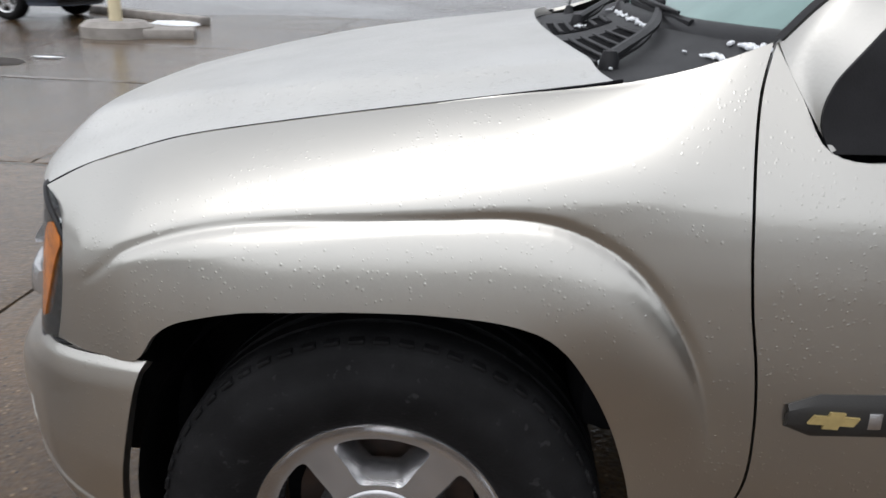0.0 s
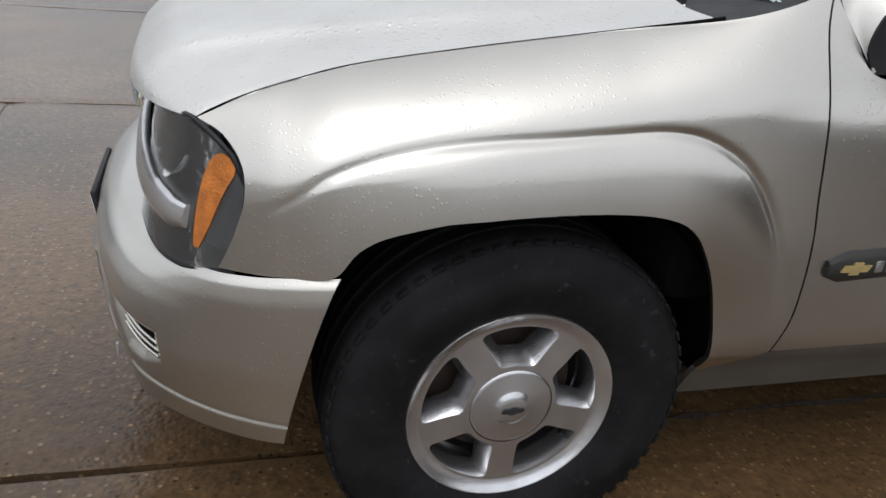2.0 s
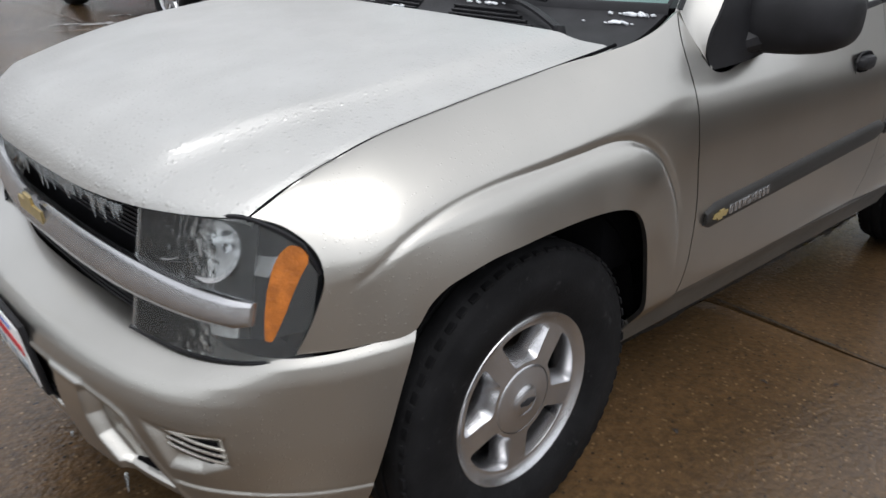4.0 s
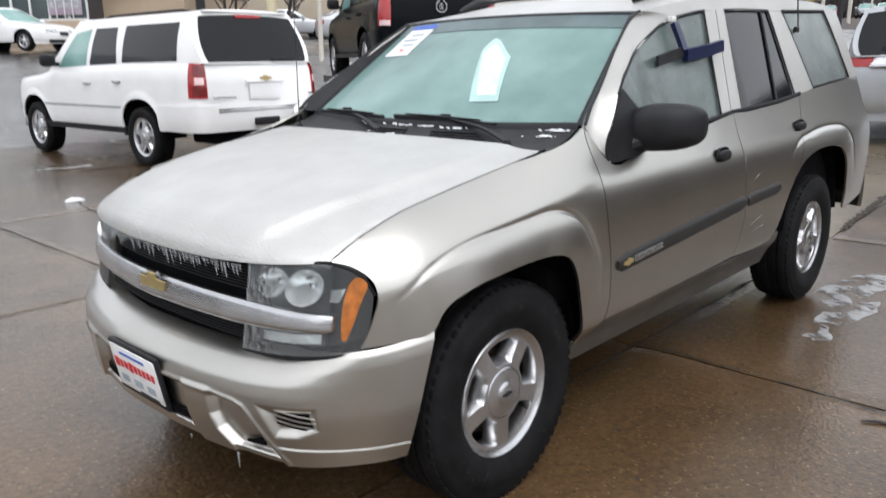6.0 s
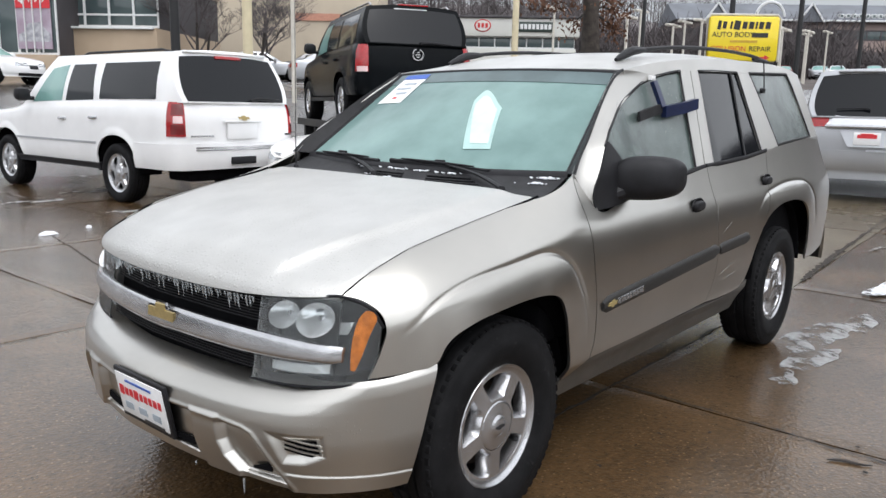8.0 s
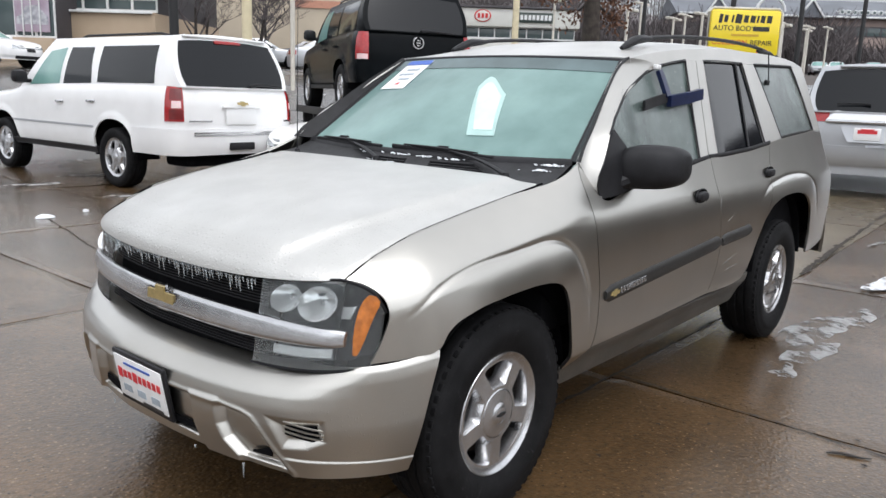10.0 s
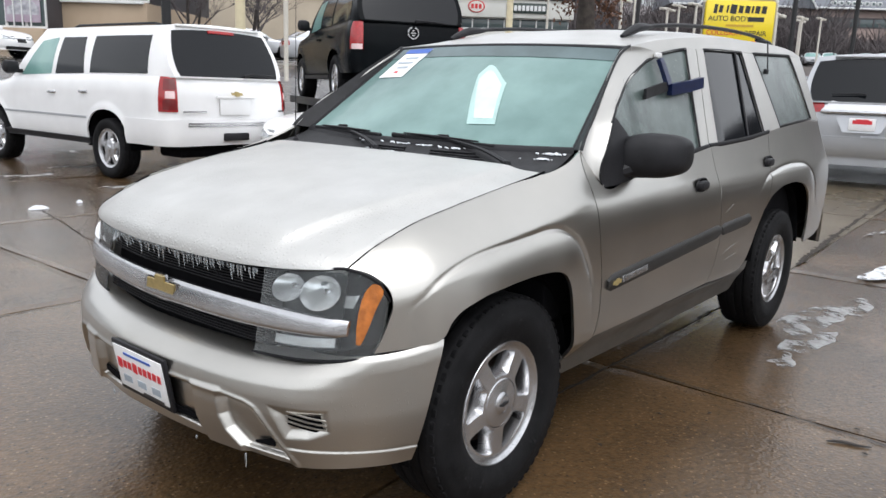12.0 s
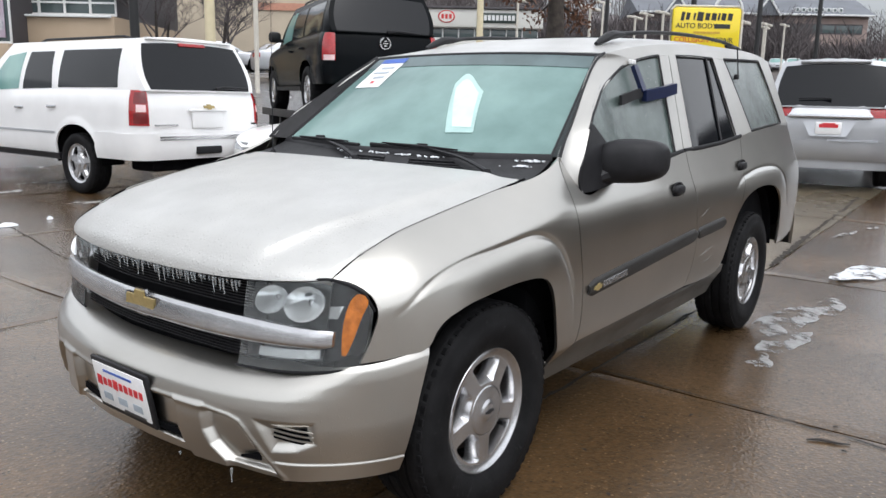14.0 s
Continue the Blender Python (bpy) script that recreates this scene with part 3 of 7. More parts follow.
    part("brake_drum", lathe([(0.0, o * -0.05 * h), (rim * 0.85, o * -0.05 * h), (rim * 0.85, o * -0.2 * h), (0.0, o * -0.2 * h)], 24), DARK, w)
    return w


def bowtie_mesh(w, h, y, o):
    """The slanted cross of the maker's badge as a flat shape in the x-z plane."""
    s = 0.10 * w
    pts = [(-w * 0.5 + s * -0.6, -h * 0.26), (-w * 0.17 - s * 0.3, -h * 0.26), (-w * 0.17 - s * 0.6, -h * 0.5), (w * 0.17 - s * 0.6, -h * 0.5), (w * 0.17 - s * 0.3, -h * 0.26), (w * 0.5 - s * 0.6, -h * 0.26),
           (w * 0.5 + s * 0.6, h * 0.26), (w * 0.17 + s * 0.3, h * 0.26), (w * 0.17 + s * 0.6, h * 0.5), (-w * 0.17 + s * 0.6, h * 0.5), (-w * 0.17 + s * 0.3, h * 0.26), (-w * 0.5 + s * 0.6, h * 0.26)]
    return prism([(-o * -a if o > 0 else a, b) for a, b in pts], o * 0.002, "y", y)


mat_brake = mat("rusty_steel", (0.040, 0.022, 0.014), 0.7, metal=0.3, color2=(0.02, 0.016, 0.014), scale=30)

# ---- the pewter sport utility vehicle: front axle at x = 0, nose towards -x, left side towards -y ----
suv = thing("sport_utility_vehicle", "pewter metallic four-door sport utility vehicle glazed with ice", "car", pose(0, 0, 0))

hood_z = spline([(-0.60, 0.872), (-0.571, 0.895), (-0.498, 0.934), (-0.418, 0.964), (-0.334, 0.991), (-0.15, 1.028), (0.059, 1.065), (0.174, 1.085), (0.32, 1.112), (0.42, 1.140), (0.514, 1.176)])
hood_y = spline([(-0.60, 0.728), (-0.571, 0.733), (0.0, 0.762), (0.32, 0.784), (0.42, 0.797), (0.514, 0.814)])
wall_y = spline([(-0.60, 0.765), (-0.545, 0.806), (-0.50, 0.838), (-0.45, 0.868), (-0.36, 0.898), (-0.2, 0.905), (0.1, 0.905), (0.5, 0.915)])
door_y = spline([(0.28, 0.80), (0.34, 0.83), (0.42, 0.87), (0.455, 0.895), (0.485, 0.912), (0.52, 0.918), (0.62, 0.924), (0.76, 0.929), (0.86, 0.928), (0.93, 0.923), (0.965, 0.917), (0.99, 0.909), (1.03, 0.893), (1.10, 0.867), (1.16, 0.847), (1.25, 0.82)])
FRONT_CREASE = [(-0.49, 0.765), (-0.41, 0.825), (-0.38, 0.849), (-0.299, 0.882), (-0.214, 0.902), (-0.122, 0.914), (-0.022, 0.922), (0.085, 0.931), (0.201, 0.938), (0.267, 0.926), (0.346, 0.884), (0.415, 0.801), (0.459, 0.714), (0.485, 0.60), (0.49, 0.44)]
REAR_CREASE = [(2.12, 0.50), (2.18, 0.72), (2.28, 0.88), (2.41, 0.965), (2.60, 0.995), (2.78, 1.01), (3.05, 1.01), (3.22, 0.99), (3.36, 0.92), (3.45, 0.80), (3.50, 0.60), (3.51, 0.44)]


def inside_of(line, x, z):
    """Signed distance to an arch line: plus on the wheel's side."""
    p = np.array(along(line, 60))
    best = np.full(np.shape(x), 9.0)
    for a, b in zip(p[:-1], p[1:]):
        d = b - a
        t = np.clip(((x - a[0]) * d[0] + (z - a[1]) * d[1]) / (d @ d), 0, 1)
        best = np.minimum(best, np.hypot(x - a[0] - t * d[0], z - a[1] - t * d[1]))
    ins = np.zeros(np.shape(x), bool)
    q = np.vstack([p, [[p[-1, 0], -1]], [[p[0, 0], -1]]])
    for a, b in zip(q, np.roll(q, -1, axis=0)):
        hit = ((a[1] > z) != (b[1] > z)) & (x < (b[0] - a[0]) * (z - a[1]) / (b[1] - a[1] + 1e-12) + a[0])
        ins ^= hit
    return np.where(ins, best, -best)


def flare(s, depth, swell=1.0):
    """A sunk line, then a shoulder that swells towards the wheel."""
    rise = depth * (1 - np.exp(-np.clip(s, 0, 1) / 0.062))
    return rise * swell - 0.0046 * np.exp(-(s / np.where(s < 0, 0.011, 0.008)) ** 2)


def side_y(x, z):
    """Half width of the body below the windows."""
    x, z = np.asarray(x, float), np.asarray(z, float)
    k = np.clip((hood_z(x) - z) / 0.15, 0, 1)
    roll = hood_y(x) + (wall_y(x) - hood_y(x)) * np.sin(k * math.pi / 2) ** 0.82
    low = np.minimum(1, door_y(z) / 0.918)
    fender = roll * np.where(z < 0.52, low, 1)
    taper = 0.03 * np.clip((1.3 - x) / 0.75, 0, 1.2) ** 1.3 * smoothstep(1.0, 1.2, z)
    rear = 0.03 * np.clip((x - 3.0) / 0.7, 0, 2) ** 2
    door = door_y(z) - taper - rear
    b = smoothstep(0.12, 0.54, x)
    y = fender * (1 - b) + door * b
    f1 = smoothstep(-0.48, -0.36, x) * (1 - smoothstep(0.16, 0.36, x) * (1 - smoothstep(0.52, 0.90, z)))
    y = y + f1 * flare(inside_of(FRONT_CREASE, x, z), 0.040, smoothstep(-0.50, -0.12, x))
    f2 = smoothstep(0.66, 0.92, z) * smoothstep(2.22, 2.55, x)
    return y + f2 * flare(inside_of(REAR_CREASE, x, z), 0.018)


front_taper = spline([(0.55, -0.03), (0.7, -0.035), (0.9, -0.010), (1.1, 0.028), (1.36, 0.036), (1.6, 0.022), (1.9, 0.0)])


def glass_y(x, z):
    """Half width of the cabin at and above the windows' sills."""
    wide = 0.857 - 0.36 * (z - 1.15) - front_taper(x) - 0.03 * np.clip((x - 3.0) / 0.7, 0, 2) ** 2 - 0.06 * np.clip(z - 1.60, 0, 1)
    return np.minimum(wide, 0.872)


def on_side(outline, nu, nv, fn=side_y, inset=0.0, thick=0.012):
    g = coons(*outline, nu, nv)
    y = fn(g[..., 0], g[..., 1]) - inset
    return shell(np.stack([g[..., 0], -y, g[..., 1]], 2), thick, (0, -1, 0))


def both(name, pieces, material, label=""):
    """The left part and its twin on the right."""
    pieces = [pieces] if isinstance(pieces, tuple) else pieces
    a = part(name, pieces, material, suv, label)
    part(name, [mirrored(p) for p in pieces], material, suv, label)
    return a


G = 0.0022  # half of a panel gap
DOOR_GAP = [(0.528, 0.487), (0.545, 0.56), (0.542, 0.65), (0.527, 0.75), (0.507, 0.84), (0.491, 0.95), (0.488, 1.03), (0.495, 1.11), (0.512, 1.176)]
LAMP_EDGE = [(-0.543, 0.662), (-0.527, 0.70), (-0.511, 0.75), (-0.500, 0.80), (-0.504, 0.848), (-0.530, 0.881), (-0.569, 0.897)]
ARCH = [(-0.364, 0.688), (-0.33, 0.733), (-0.30, 0.756), (-0.256, 0.773), (-0.19, 0.790), (-0.12, 0.797), (-0.02, 0.804), (0.1, 0.806), (0.19, 0.799), (0.235, 0.785), (0.265, 0.762), (0.29, 0.73), (0.315, 0.69), (0.34, 0.64), (0.36, 0.588), (0.378, 0.53), (0.390, 0.47), (0.395, 0.425)]
shift = lambda line, dx, dz=0.0: [(x + dx, z + dz) for x, z in line]
top_f = [(x, float(hood_z(x)) - 0.002) for x in np.linspace(-0.569, 0.511, 14)]
both("front_fender", on_side(([(-0.543, 0.662), (-0.45, 0.672), *ARCH, (0.46, 0.452), (0.525, 0.487)], top_f, LAMP_EDGE, shift(DOOR_GAP, -G)), 330, 220), PAINT, "pewter front fender with a flared wheel arch")

BELT_F = [(0.515, 1.176), (0.548, 1.112), (0.583, 1.048), (0.80, 1.064), (1.018, 1.080), (1.25, 1.106), (1.697, 1.153)]
B_GAP = [(1.650, 0.500), (1.715, 0.60), (1.735, 0.70), (1.716, 0.83), (1.700, 0.95), (1.697, 1.05), (1.703, 1.153)]
C_EDGE = [(2.11, 0.497), (2.185, 0.54), (2.235, 0.60), (2.30, 0.70), (2.375, 0.795), (2.425, 0.88), (2.50, 1.01), (2.56, 1.12), (2.60, 1.203)]
both("front_door", on_side(([(0.531, 0.487), (1.0, 0.489), (1.647, 0.500)], BELT_F, shift(DOOR_GAP, G), shift(B_GAP, -G)), 70, 70), PAINT, "pewter front door speckled with ice")
both("rear_door", on_side(([(1.653, 0.500), (1.8, 0.492), (1.982, 0.489), (2.108, 0.497)], [(1.706, 1.155), (1.9, 1.163), (2.25, 1.177), (2.597, 1.203)], shift(B_GAP, G), shift(C_EDGE, -G)), 90, 100), PAINT, "pewter rear door with salt stains")
REAR_ARCH = [(2.235, 0.60), (2.30, 0.70), (2.38, 0.80), (2.46, 0.86), (2.58, 0.895), (2.72, 0.91), (2.95, 0.905), (3.10, 0.875), (3.22, 0.81), (3.30, 0.72), (3.35, 0.60), (3.37, 0.48)]
both("rear_quarter_panel", on_side(([(2.378, 0.797), *REAR_ARCH[3:], (3.5, 0.47), (3.86, 0.50)], [(2.603, 1.203), (2.86, 1.230), (3.3, 1.252), (3.85, 1.270)], shift(C_EDGE[4:], G), [(3.86, 0.50), (3.90, 0.8), (3.89, 1.05), (3.85, 1.270)]), 170, 90), PAINT, "pewter rear quarter panel with a flared arch")
both("rocker_panel", on_side(([(0.40, 0.33), (1.2, 0.33), (2.25, 0.34)], [(0.40, 0.418), (0.545, 0.482), (1.2, 0.484), (1.985, 0.482), (2.23, 0.52)], [(0.40, 0.33), (0.40, 0.418)], [(2.25, 0.34), (2.23, 0.52)]), 50, 10, inset=0.004), SHADED_DIRTY_PAINT, "rocker panel grey with road dirt")

# pillars and roof rails
SCREEN_EDGE = [(0.515, -0.815, 1.178), (0.566, -0.801, 1.230), (0.657, -0.776, 1.290), (0.772, -0.741, 1.370), (0.916, -0.699, 1.469), (1.013, -0.672, 1.529), (1.074, -0.662, 1.562), (1.14, -0.667, 1.592)]
WIN_F = [(0.685, 1.283), (0.762, 1.339), (0.93, 1.422), (1.13, 1.484), (1.28, 1.537), (1.442, 1.574)]
at_side = lambda pts, fn=glass_y: [(x, -float(fn(np.array(x), np.array(z))), z) for x, z in pts]
foot_y = lambda x, z: -float(side_y(np.array(x), np.array(z)))
PILLAR_REAR = [(0.583, foot_y(0.583, 1.048), 1.048), (0.567, -0.868, 1.085), (0.575, -0.866, 1.132), (0.598, -0.866, 1.168), (0.630, -0.860, 1.210), *at_side(WIN_F)]
pg = coons([(0.515, -0.815, 1.178), (0.5305, foot_y(0.5305, 1.145), 1.145), (0.548, foot_y(0.548, 1.112), 1.112), (0.565, foot_y(0.565, 1.08), 1.08), (0.583, foot_y(0.583, 1.048), 1.048)], [(1.14, -0.667, 1.592), *at_side([(1.28, 1.588), (1.442, 1.574)])], SCREEN_EDGE, PILLAR_REAR, 16, 50)
w_ = np.sin(np.linspace(0, math.pi, 16))[:, None, None] * np.linspace(0.0, 1, 50)[None, :, None]
pg = pg + w_ * 0.006 * np.array([-0.5, -0.75, 0.45])
both("windscreen_pillar", shell(pg, 0.014, (-0.5, -0.75, 0.4)), FROSTED_PAINT)
both("roof_side_rail", on_side(([(1.442, 1.574), (1.585, 1.597), (1.714, 1.612), (1.9, 1.620), (2.36, 1.634), (2.66, 1.641), (3.434, 1.667), (3.76, 1.660)],
                                [(1.14, 1.592), (1.3, 1.615), (1.48, 1.640), (1.92, 1.680), (2.55, 1.708), (3.49, 1.705), (3.78, 1.675)], [(1.442, 1.574), (1.28, 1.588), (1.14, 1.592)], [(3.76, 1.660), (3.78, 1.675)]), 70, 10, glass_y), FROSTED_PAINT)
for name, bl, br, tl, tr in (("door_pillar", (1.615, 1.148), (1.699, 1.154), (1.710, 1.611), (1.812, 1.618)), ("door_pillar", (1.705, 1.154), (1.806, 1.161), (1.818, 1.618), (1.898, 1.619)),
                             ("rear_pillar", (2.530, 1.195), (2.830, 1.228), (2.470, 1.635), (2.660, 1.640)), ("tail_pillar", (3.61, 1.262), (3.85, 1.268), (3.430, 1.666), (3.76, 1.662))):
    both(name, on_side(([bl, br], [tl, tr], [bl, tl], [br, tr]), 8, 24, glass_y), FROSTED_PAINT)
# glass and its black edging
both("front_side_window", on_side(([(0.68, 1.045), (1.1, 1.085), (1.63, 1.135)], [(1.40, 1.575), (1.55, 1.605), (1.725, 1.622)], [(0.68, 1.045), (0.70, 1.28), (0.93, 1.43), (1.28, 1.545), (1.40, 1.575)], [(1.63, 1.135), (1.725, 1.622)]), 30, 20, glass_y, 0.012, 0.005), SIDE_FOG, "fogged and frosted front side window")
both("rear_side_window", on_side(([(1.785, 1.15), (2.25, 1.166)], [(1.885, 1.628), (2.365, 1.640)], [(1.785, 1.15), (1.885, 1.628)], [(2.25, 1.166), (2.365, 1.640)]), 20, 16, glass_y, 0.012, 0.005), TINT, "dark privacy glass in the rear door")
both("rear_vent_window", on_side(([(2.26, 1.166), (2.56, 1.188)], [(2.375, 1.640), (2.49, 1.643)], [(2.26, 1.166), (2.375, 1.640)], [(2.56, 1.188), (2.49, 1.643)]), 12, 16, glass_y, 0.012, 0.005), TINT, "small dark vent window")
both("quarter_window", on_side(([(2.80, 1.218), (3.64, 1.255)], [(2.64, 1.646), (3.45, 1.674)], [(2.80, 1.218), (2.64, 1.646)], [(3.64, 1.255), (3.45, 1.674)]), 20, 16, glass_y, 0.010, 0.005), QUARTER_FOG, "frosted grey rear quarter window")


def trim(line, r, inset=0.0, fn=glass_y, flat=0.5, n=30):
    """A strip of rubber along straight runs with tight corners."""
    q_ = np.array(line, float)
    d_ = np.r_[0, np.cumsum(np.linalg.norm(np.diff(q_, axis=0), axis=1))]
    at = np.linspace(0, d_[-1], n * 2)
    p = np.stack([np.interp(at, d_, q_[:, 0]), np.interp(at, d_, q_[:, 1])], 1)
    return tube(np.stack([p[:, 0], -(fn(p[:, 0], p[:, 1]) - inset), p[:, 1]], 1), r, 8, flat, (0, 1, 0))


both("window_trim", [trim([(0.66, 1.056), (1.018, 1.084), (1.25, 1.110), (1.695, 1.156)], 0.012), trim([(1.71, 1.158), (1.9, 1.166), (2.25, 1.180), (2.597, 1.206)], 0.012)], BLACK_PLASTIC, "black window sill trim")
both("window_seal", [trim([(0.685, 1.278), *WIN_F[1:], (1.585, 1.597), (1.712, 1.612), (1.66, 1.38), (1.615, 1.150)], 0.008, 0.004, n=80),
                     trim([(1.806, 1.162), (1.85, 1.38), (1.898, 1.619), (2.1, 1.628), (2.470, 1.636), (2.50, 1.42), (2.535, 1.195)], 0.008, 0.004, n=80), trim([(2.368, 1.636), (2.253, 1.170)], 0.011, 0.006, n=10)], BLACK_PLASTIC)
both("quarter_window_seal", trim([(2.83, 1.230), (2.75, 1.44), (2.66, 1.640), (3.0, 1.652), (3.43, 1.666), (3.53, 1.46), (3.612, 1.264), (3.2, 1.25), (2.83, 1.230)], 0.009, 0.002, n=80), BLACK_PLASTIC)

# roof, windscreen, tailgate
u, v = np.linspace(0, 1, 44)[:, None], np.linspace(-1, 1, 33)[None, :]
edge_x = spline([(0, 1.14), (0.2, 1.55), (0.5, 2.45), (0.8, 3.35), (1, 3.78)])(u) + 0 * v
mid_x = spline([(0, 1.115), (0.2, 1.55), (0.5, 2.45), (0.8, 3.35), (1, 3.82)])(u) + 0 * v
X = edge_x * np.abs(v) ** 2 + mid_x * (1 - np.abs(v) ** 2)
ez = spline([(1.14, 1.592), (1.3, 1.615), (1.48, 1.640), (1.92, 1.680), (2.55, 1.708), (3.49, 1.705), (3.78, 1.675)])
rz = ez(edge_x)
Z = rz + (0.012 + 0.036 * smoothstep(0.0, 0.2, u)) * (1 - np.abs(v) ** 2.6)
Y = glass_y(edge_x, rz) * v
roof = part("roof", shell(np.stack([X, Y, Z], 2), 0.02, (0, 0, 1)), ICED_PAINT, suv, "pewter roof dulled by ice")
part("sunroof", shell(np.stack([X, Y, Z + 0.004], 2)[13:20, 9:24], 0.006, (0, 0, 1)), TINT, suv, "dark glass sunroof")
def screen_point(u, v):
    """A place on the windscreen: u from its foot to the roof, v from -1 (left) to 1."""
    u, v = np.asarray(u, float), np.asarray(v, float)
    bow = 1 - np.abs(v) ** 2
    base_x, top_x = 0.575 - 0.125 * bow, 1.125 - 0.025 * bow
    base_z, top_z = 1.170 - 0.012 * bow, 1.580 + 0.016 * bow
    x = base_x + (top_x - base_x) * u - 0.020 * np.sin(u * math.pi) * bow
    z = base_z + (top_z - base_z) * u + 0.012 * np.sin(u * math.pi) * bow
    return np.stack([x, v * (0.752 + (0.640 - 0.752) * u), z], -1)


screen_grid = screen_point(np.linspace(0, 1, 24)[:, None] + np.zeros((1, 30)), np.linspace(-1, 1, 30)[None, :] + np.zeros((24, 1)))
part("windscreen", shell(screen_grid, 0.006, (-1, 0, 0.6)), SCREEN, suv, "windscreen fogged a pale teal behind ice")
edge = along(screen_grid[:, 0], 40)
rim = np.array(along(SCREEN_EDGE, 40))
bg_ = edge[:, None] * (1 - np.linspace(0, 1, 5)[None, :, None]) + rim[:, None] * np.linspace(0, 1, 5)[None, :, None] + np.array([-0.006, 0, 0.006])
band_ = shell(bg_, 0.010, (-0.7, 0, 0.6))
part("windscreen_seal", [band_, mirrored(band_), tube(edge, 0.016, 8, 0.5, (-0.7, 0, 0.7)), tube(along(screen_grid[:, -1], 24), 0.016, 8, 0.5, (-0.7, 0, 0.7)), tube(along(screen_grid[-1], 30), 0.012, 8, 0.6, (-0.7, 0, 0.7)), tube(along(screen_grid[0], 30), 0.020, 8, 0.5, (-0.7, 0, 0.7))], BLACK_PLASTIC, suv, "black windscreen rubber")
tz = np.linspace(0.50, 1.675, 60)[None, :]
tv = np.linspace(-1, 1, 40)[:, None]
edge_line = spline([(0.50, 3.858), (0.80, 3.898), (1.05, 3.888), (1.268, 3.848), (1.662, 3.760), (1.68, 3.755)])(tz)
half = np.where(tz < 1.265, side_y(edge_line, tz), glass_y(edge_line, tz)) - 0.004
part("tailgate", shell(np.stack([edge_line + 0.055 * (1 - np.abs(tv) ** 2.5), tv * half, tz + 0 * tv], 2), 0.03, (1, 0, 0)), PAINT, suv)
tz = np.linspace(1.29, 1.63, 12)[None, :]
edge_line = spline([(1.268, 3.848), (1.662, 3.760)])(tz)
part("rear_window", shell(np.stack([edge_line + 0.062 * (1 - np.abs(0.86 * tv) ** 2.5), tv * 0.86 * glass_y(edge_line, tz), tz + 0 * tv], 2), 0.008, (1, 0, 0)), TINT, suv, "dark rear window")
tz = np.linspace(0.40, 0.66, 10)[None, :]
part("rear_bumper", shell(np.stack([3.90 + 0.10 * (1 - np.abs(tv) ** 3) + 0.02 * np.sin((tz - 0.4) / 0.26 * math.pi), tv * 0.875 + 0 * tz, tz + 0 * tv], 2), 0.04, (1, 0, 0)), PAINT, suv, "pewter rear bumper")

# hood
u, v = np.linspace(0, 1, 90)[:, None] ** 1.25, np.linspace(-1, 1, 161)[None, :]
av = np.abs(v)
lip_x = -0.712 + 0.020 * av ** 2 + 0.122 * av ** 4.5
cowl_x = 0.232 + 0.088 * av ** 2.2
X = lip_x + (cowl_x - lip_x) * u
XE = -0.569 + (0.318 + 0.569) * u
XC = -0.712 + (0.232 + 0.712) * u
mid_z = spline([(-0.712, 0.873), (-0.707, 0.897), (-0.695, 0.920), (-0.668, 0.943), (-0.64, 0.953), (-0.60, 0.966), (-0.45, 1.008), (-0.2, 1.063), (0.0, 1.097), (0.232, 1.130)])
w = 1 - av ** 2.6
Z = hood_z(XE) * (1 - w) + mid_z(XC) * w
crease = spline([(0, 0.66), (0.06, 0.69), (0.23, 0.74), (0.42, 0.795), (0.64, 0.83), (1, 0.845)])(u)
past = np.clip(av - crease, 0, 1)
step_down = 0.42 * (1 - np.exp(-past / 0.024)) + 0.58 * smoothstep(-0.05, 0.08, av - crease)
Z = Z + 0.027 * (1 - step_down) * smoothstep(0.02, 0.10, u) * (1 - 0.55 * u) - 0.004
Z = Z - 0.006 * smoothstep(0.975, 1.0, av)
Y = v * (hood_y(XE) - 0.007)
hood_grid = np.stack([X, Y, Z], 2)
part("hood", shell(hood_grid, 0.022, (0, 0, 1)), ICED_PAINT, suv, "pewter hood under a rough glaze of ice")

# Dark bar along each hood edge draws the gap's shade.
gx_ = np.linspace(-0.575, 0.325, 40)
both("hood_seal", tube(np.stack([gx_, -(hood_y(gx_) - 0.0035), hood_z(gx_) - 0.0025], 1), 0.0045, 6), DARK)

# nose: plan line of grille and lamps
NOSE = [(0.0, -0.686), (0.2, -0.684), (0.40, -0.674), (0.55, -0.655), (0.66, -0.630), (0.73, -0.602), (0.775, -0.572), (0.803, -0.540), (0.818, -0.507)]
nose_x = spline(NOSE)


def nose_strip(y0, y1, zlo, zhi, n, m, off=0.0, thick=0.01, lean=0.17):
    """A band on the nose between two plan places and two height lines (functions of |y|), set off outwards."""
    y = np.linspace(y0, y1, n)[:, None]
    t = np.linspace(0, 1, m)[None, :]
    a = np.abs(y)
    z = zlo(a) + (zhi(a) - zlo(a)) * t
    x = nose_x(a) + lean * (z - 0.74)
    g = 1e-3
    sl = (nose_x(a + g) - nose_x(a - g)) / (2 * g)
    nn = np.sqrt(1 + sl ** 2)
    return shell(np.stack([x - off / nn, y + np.sign(y) * off * sl / nn * 1.0 + 0 * t, z], 2), thick, (-1, 0, 0))


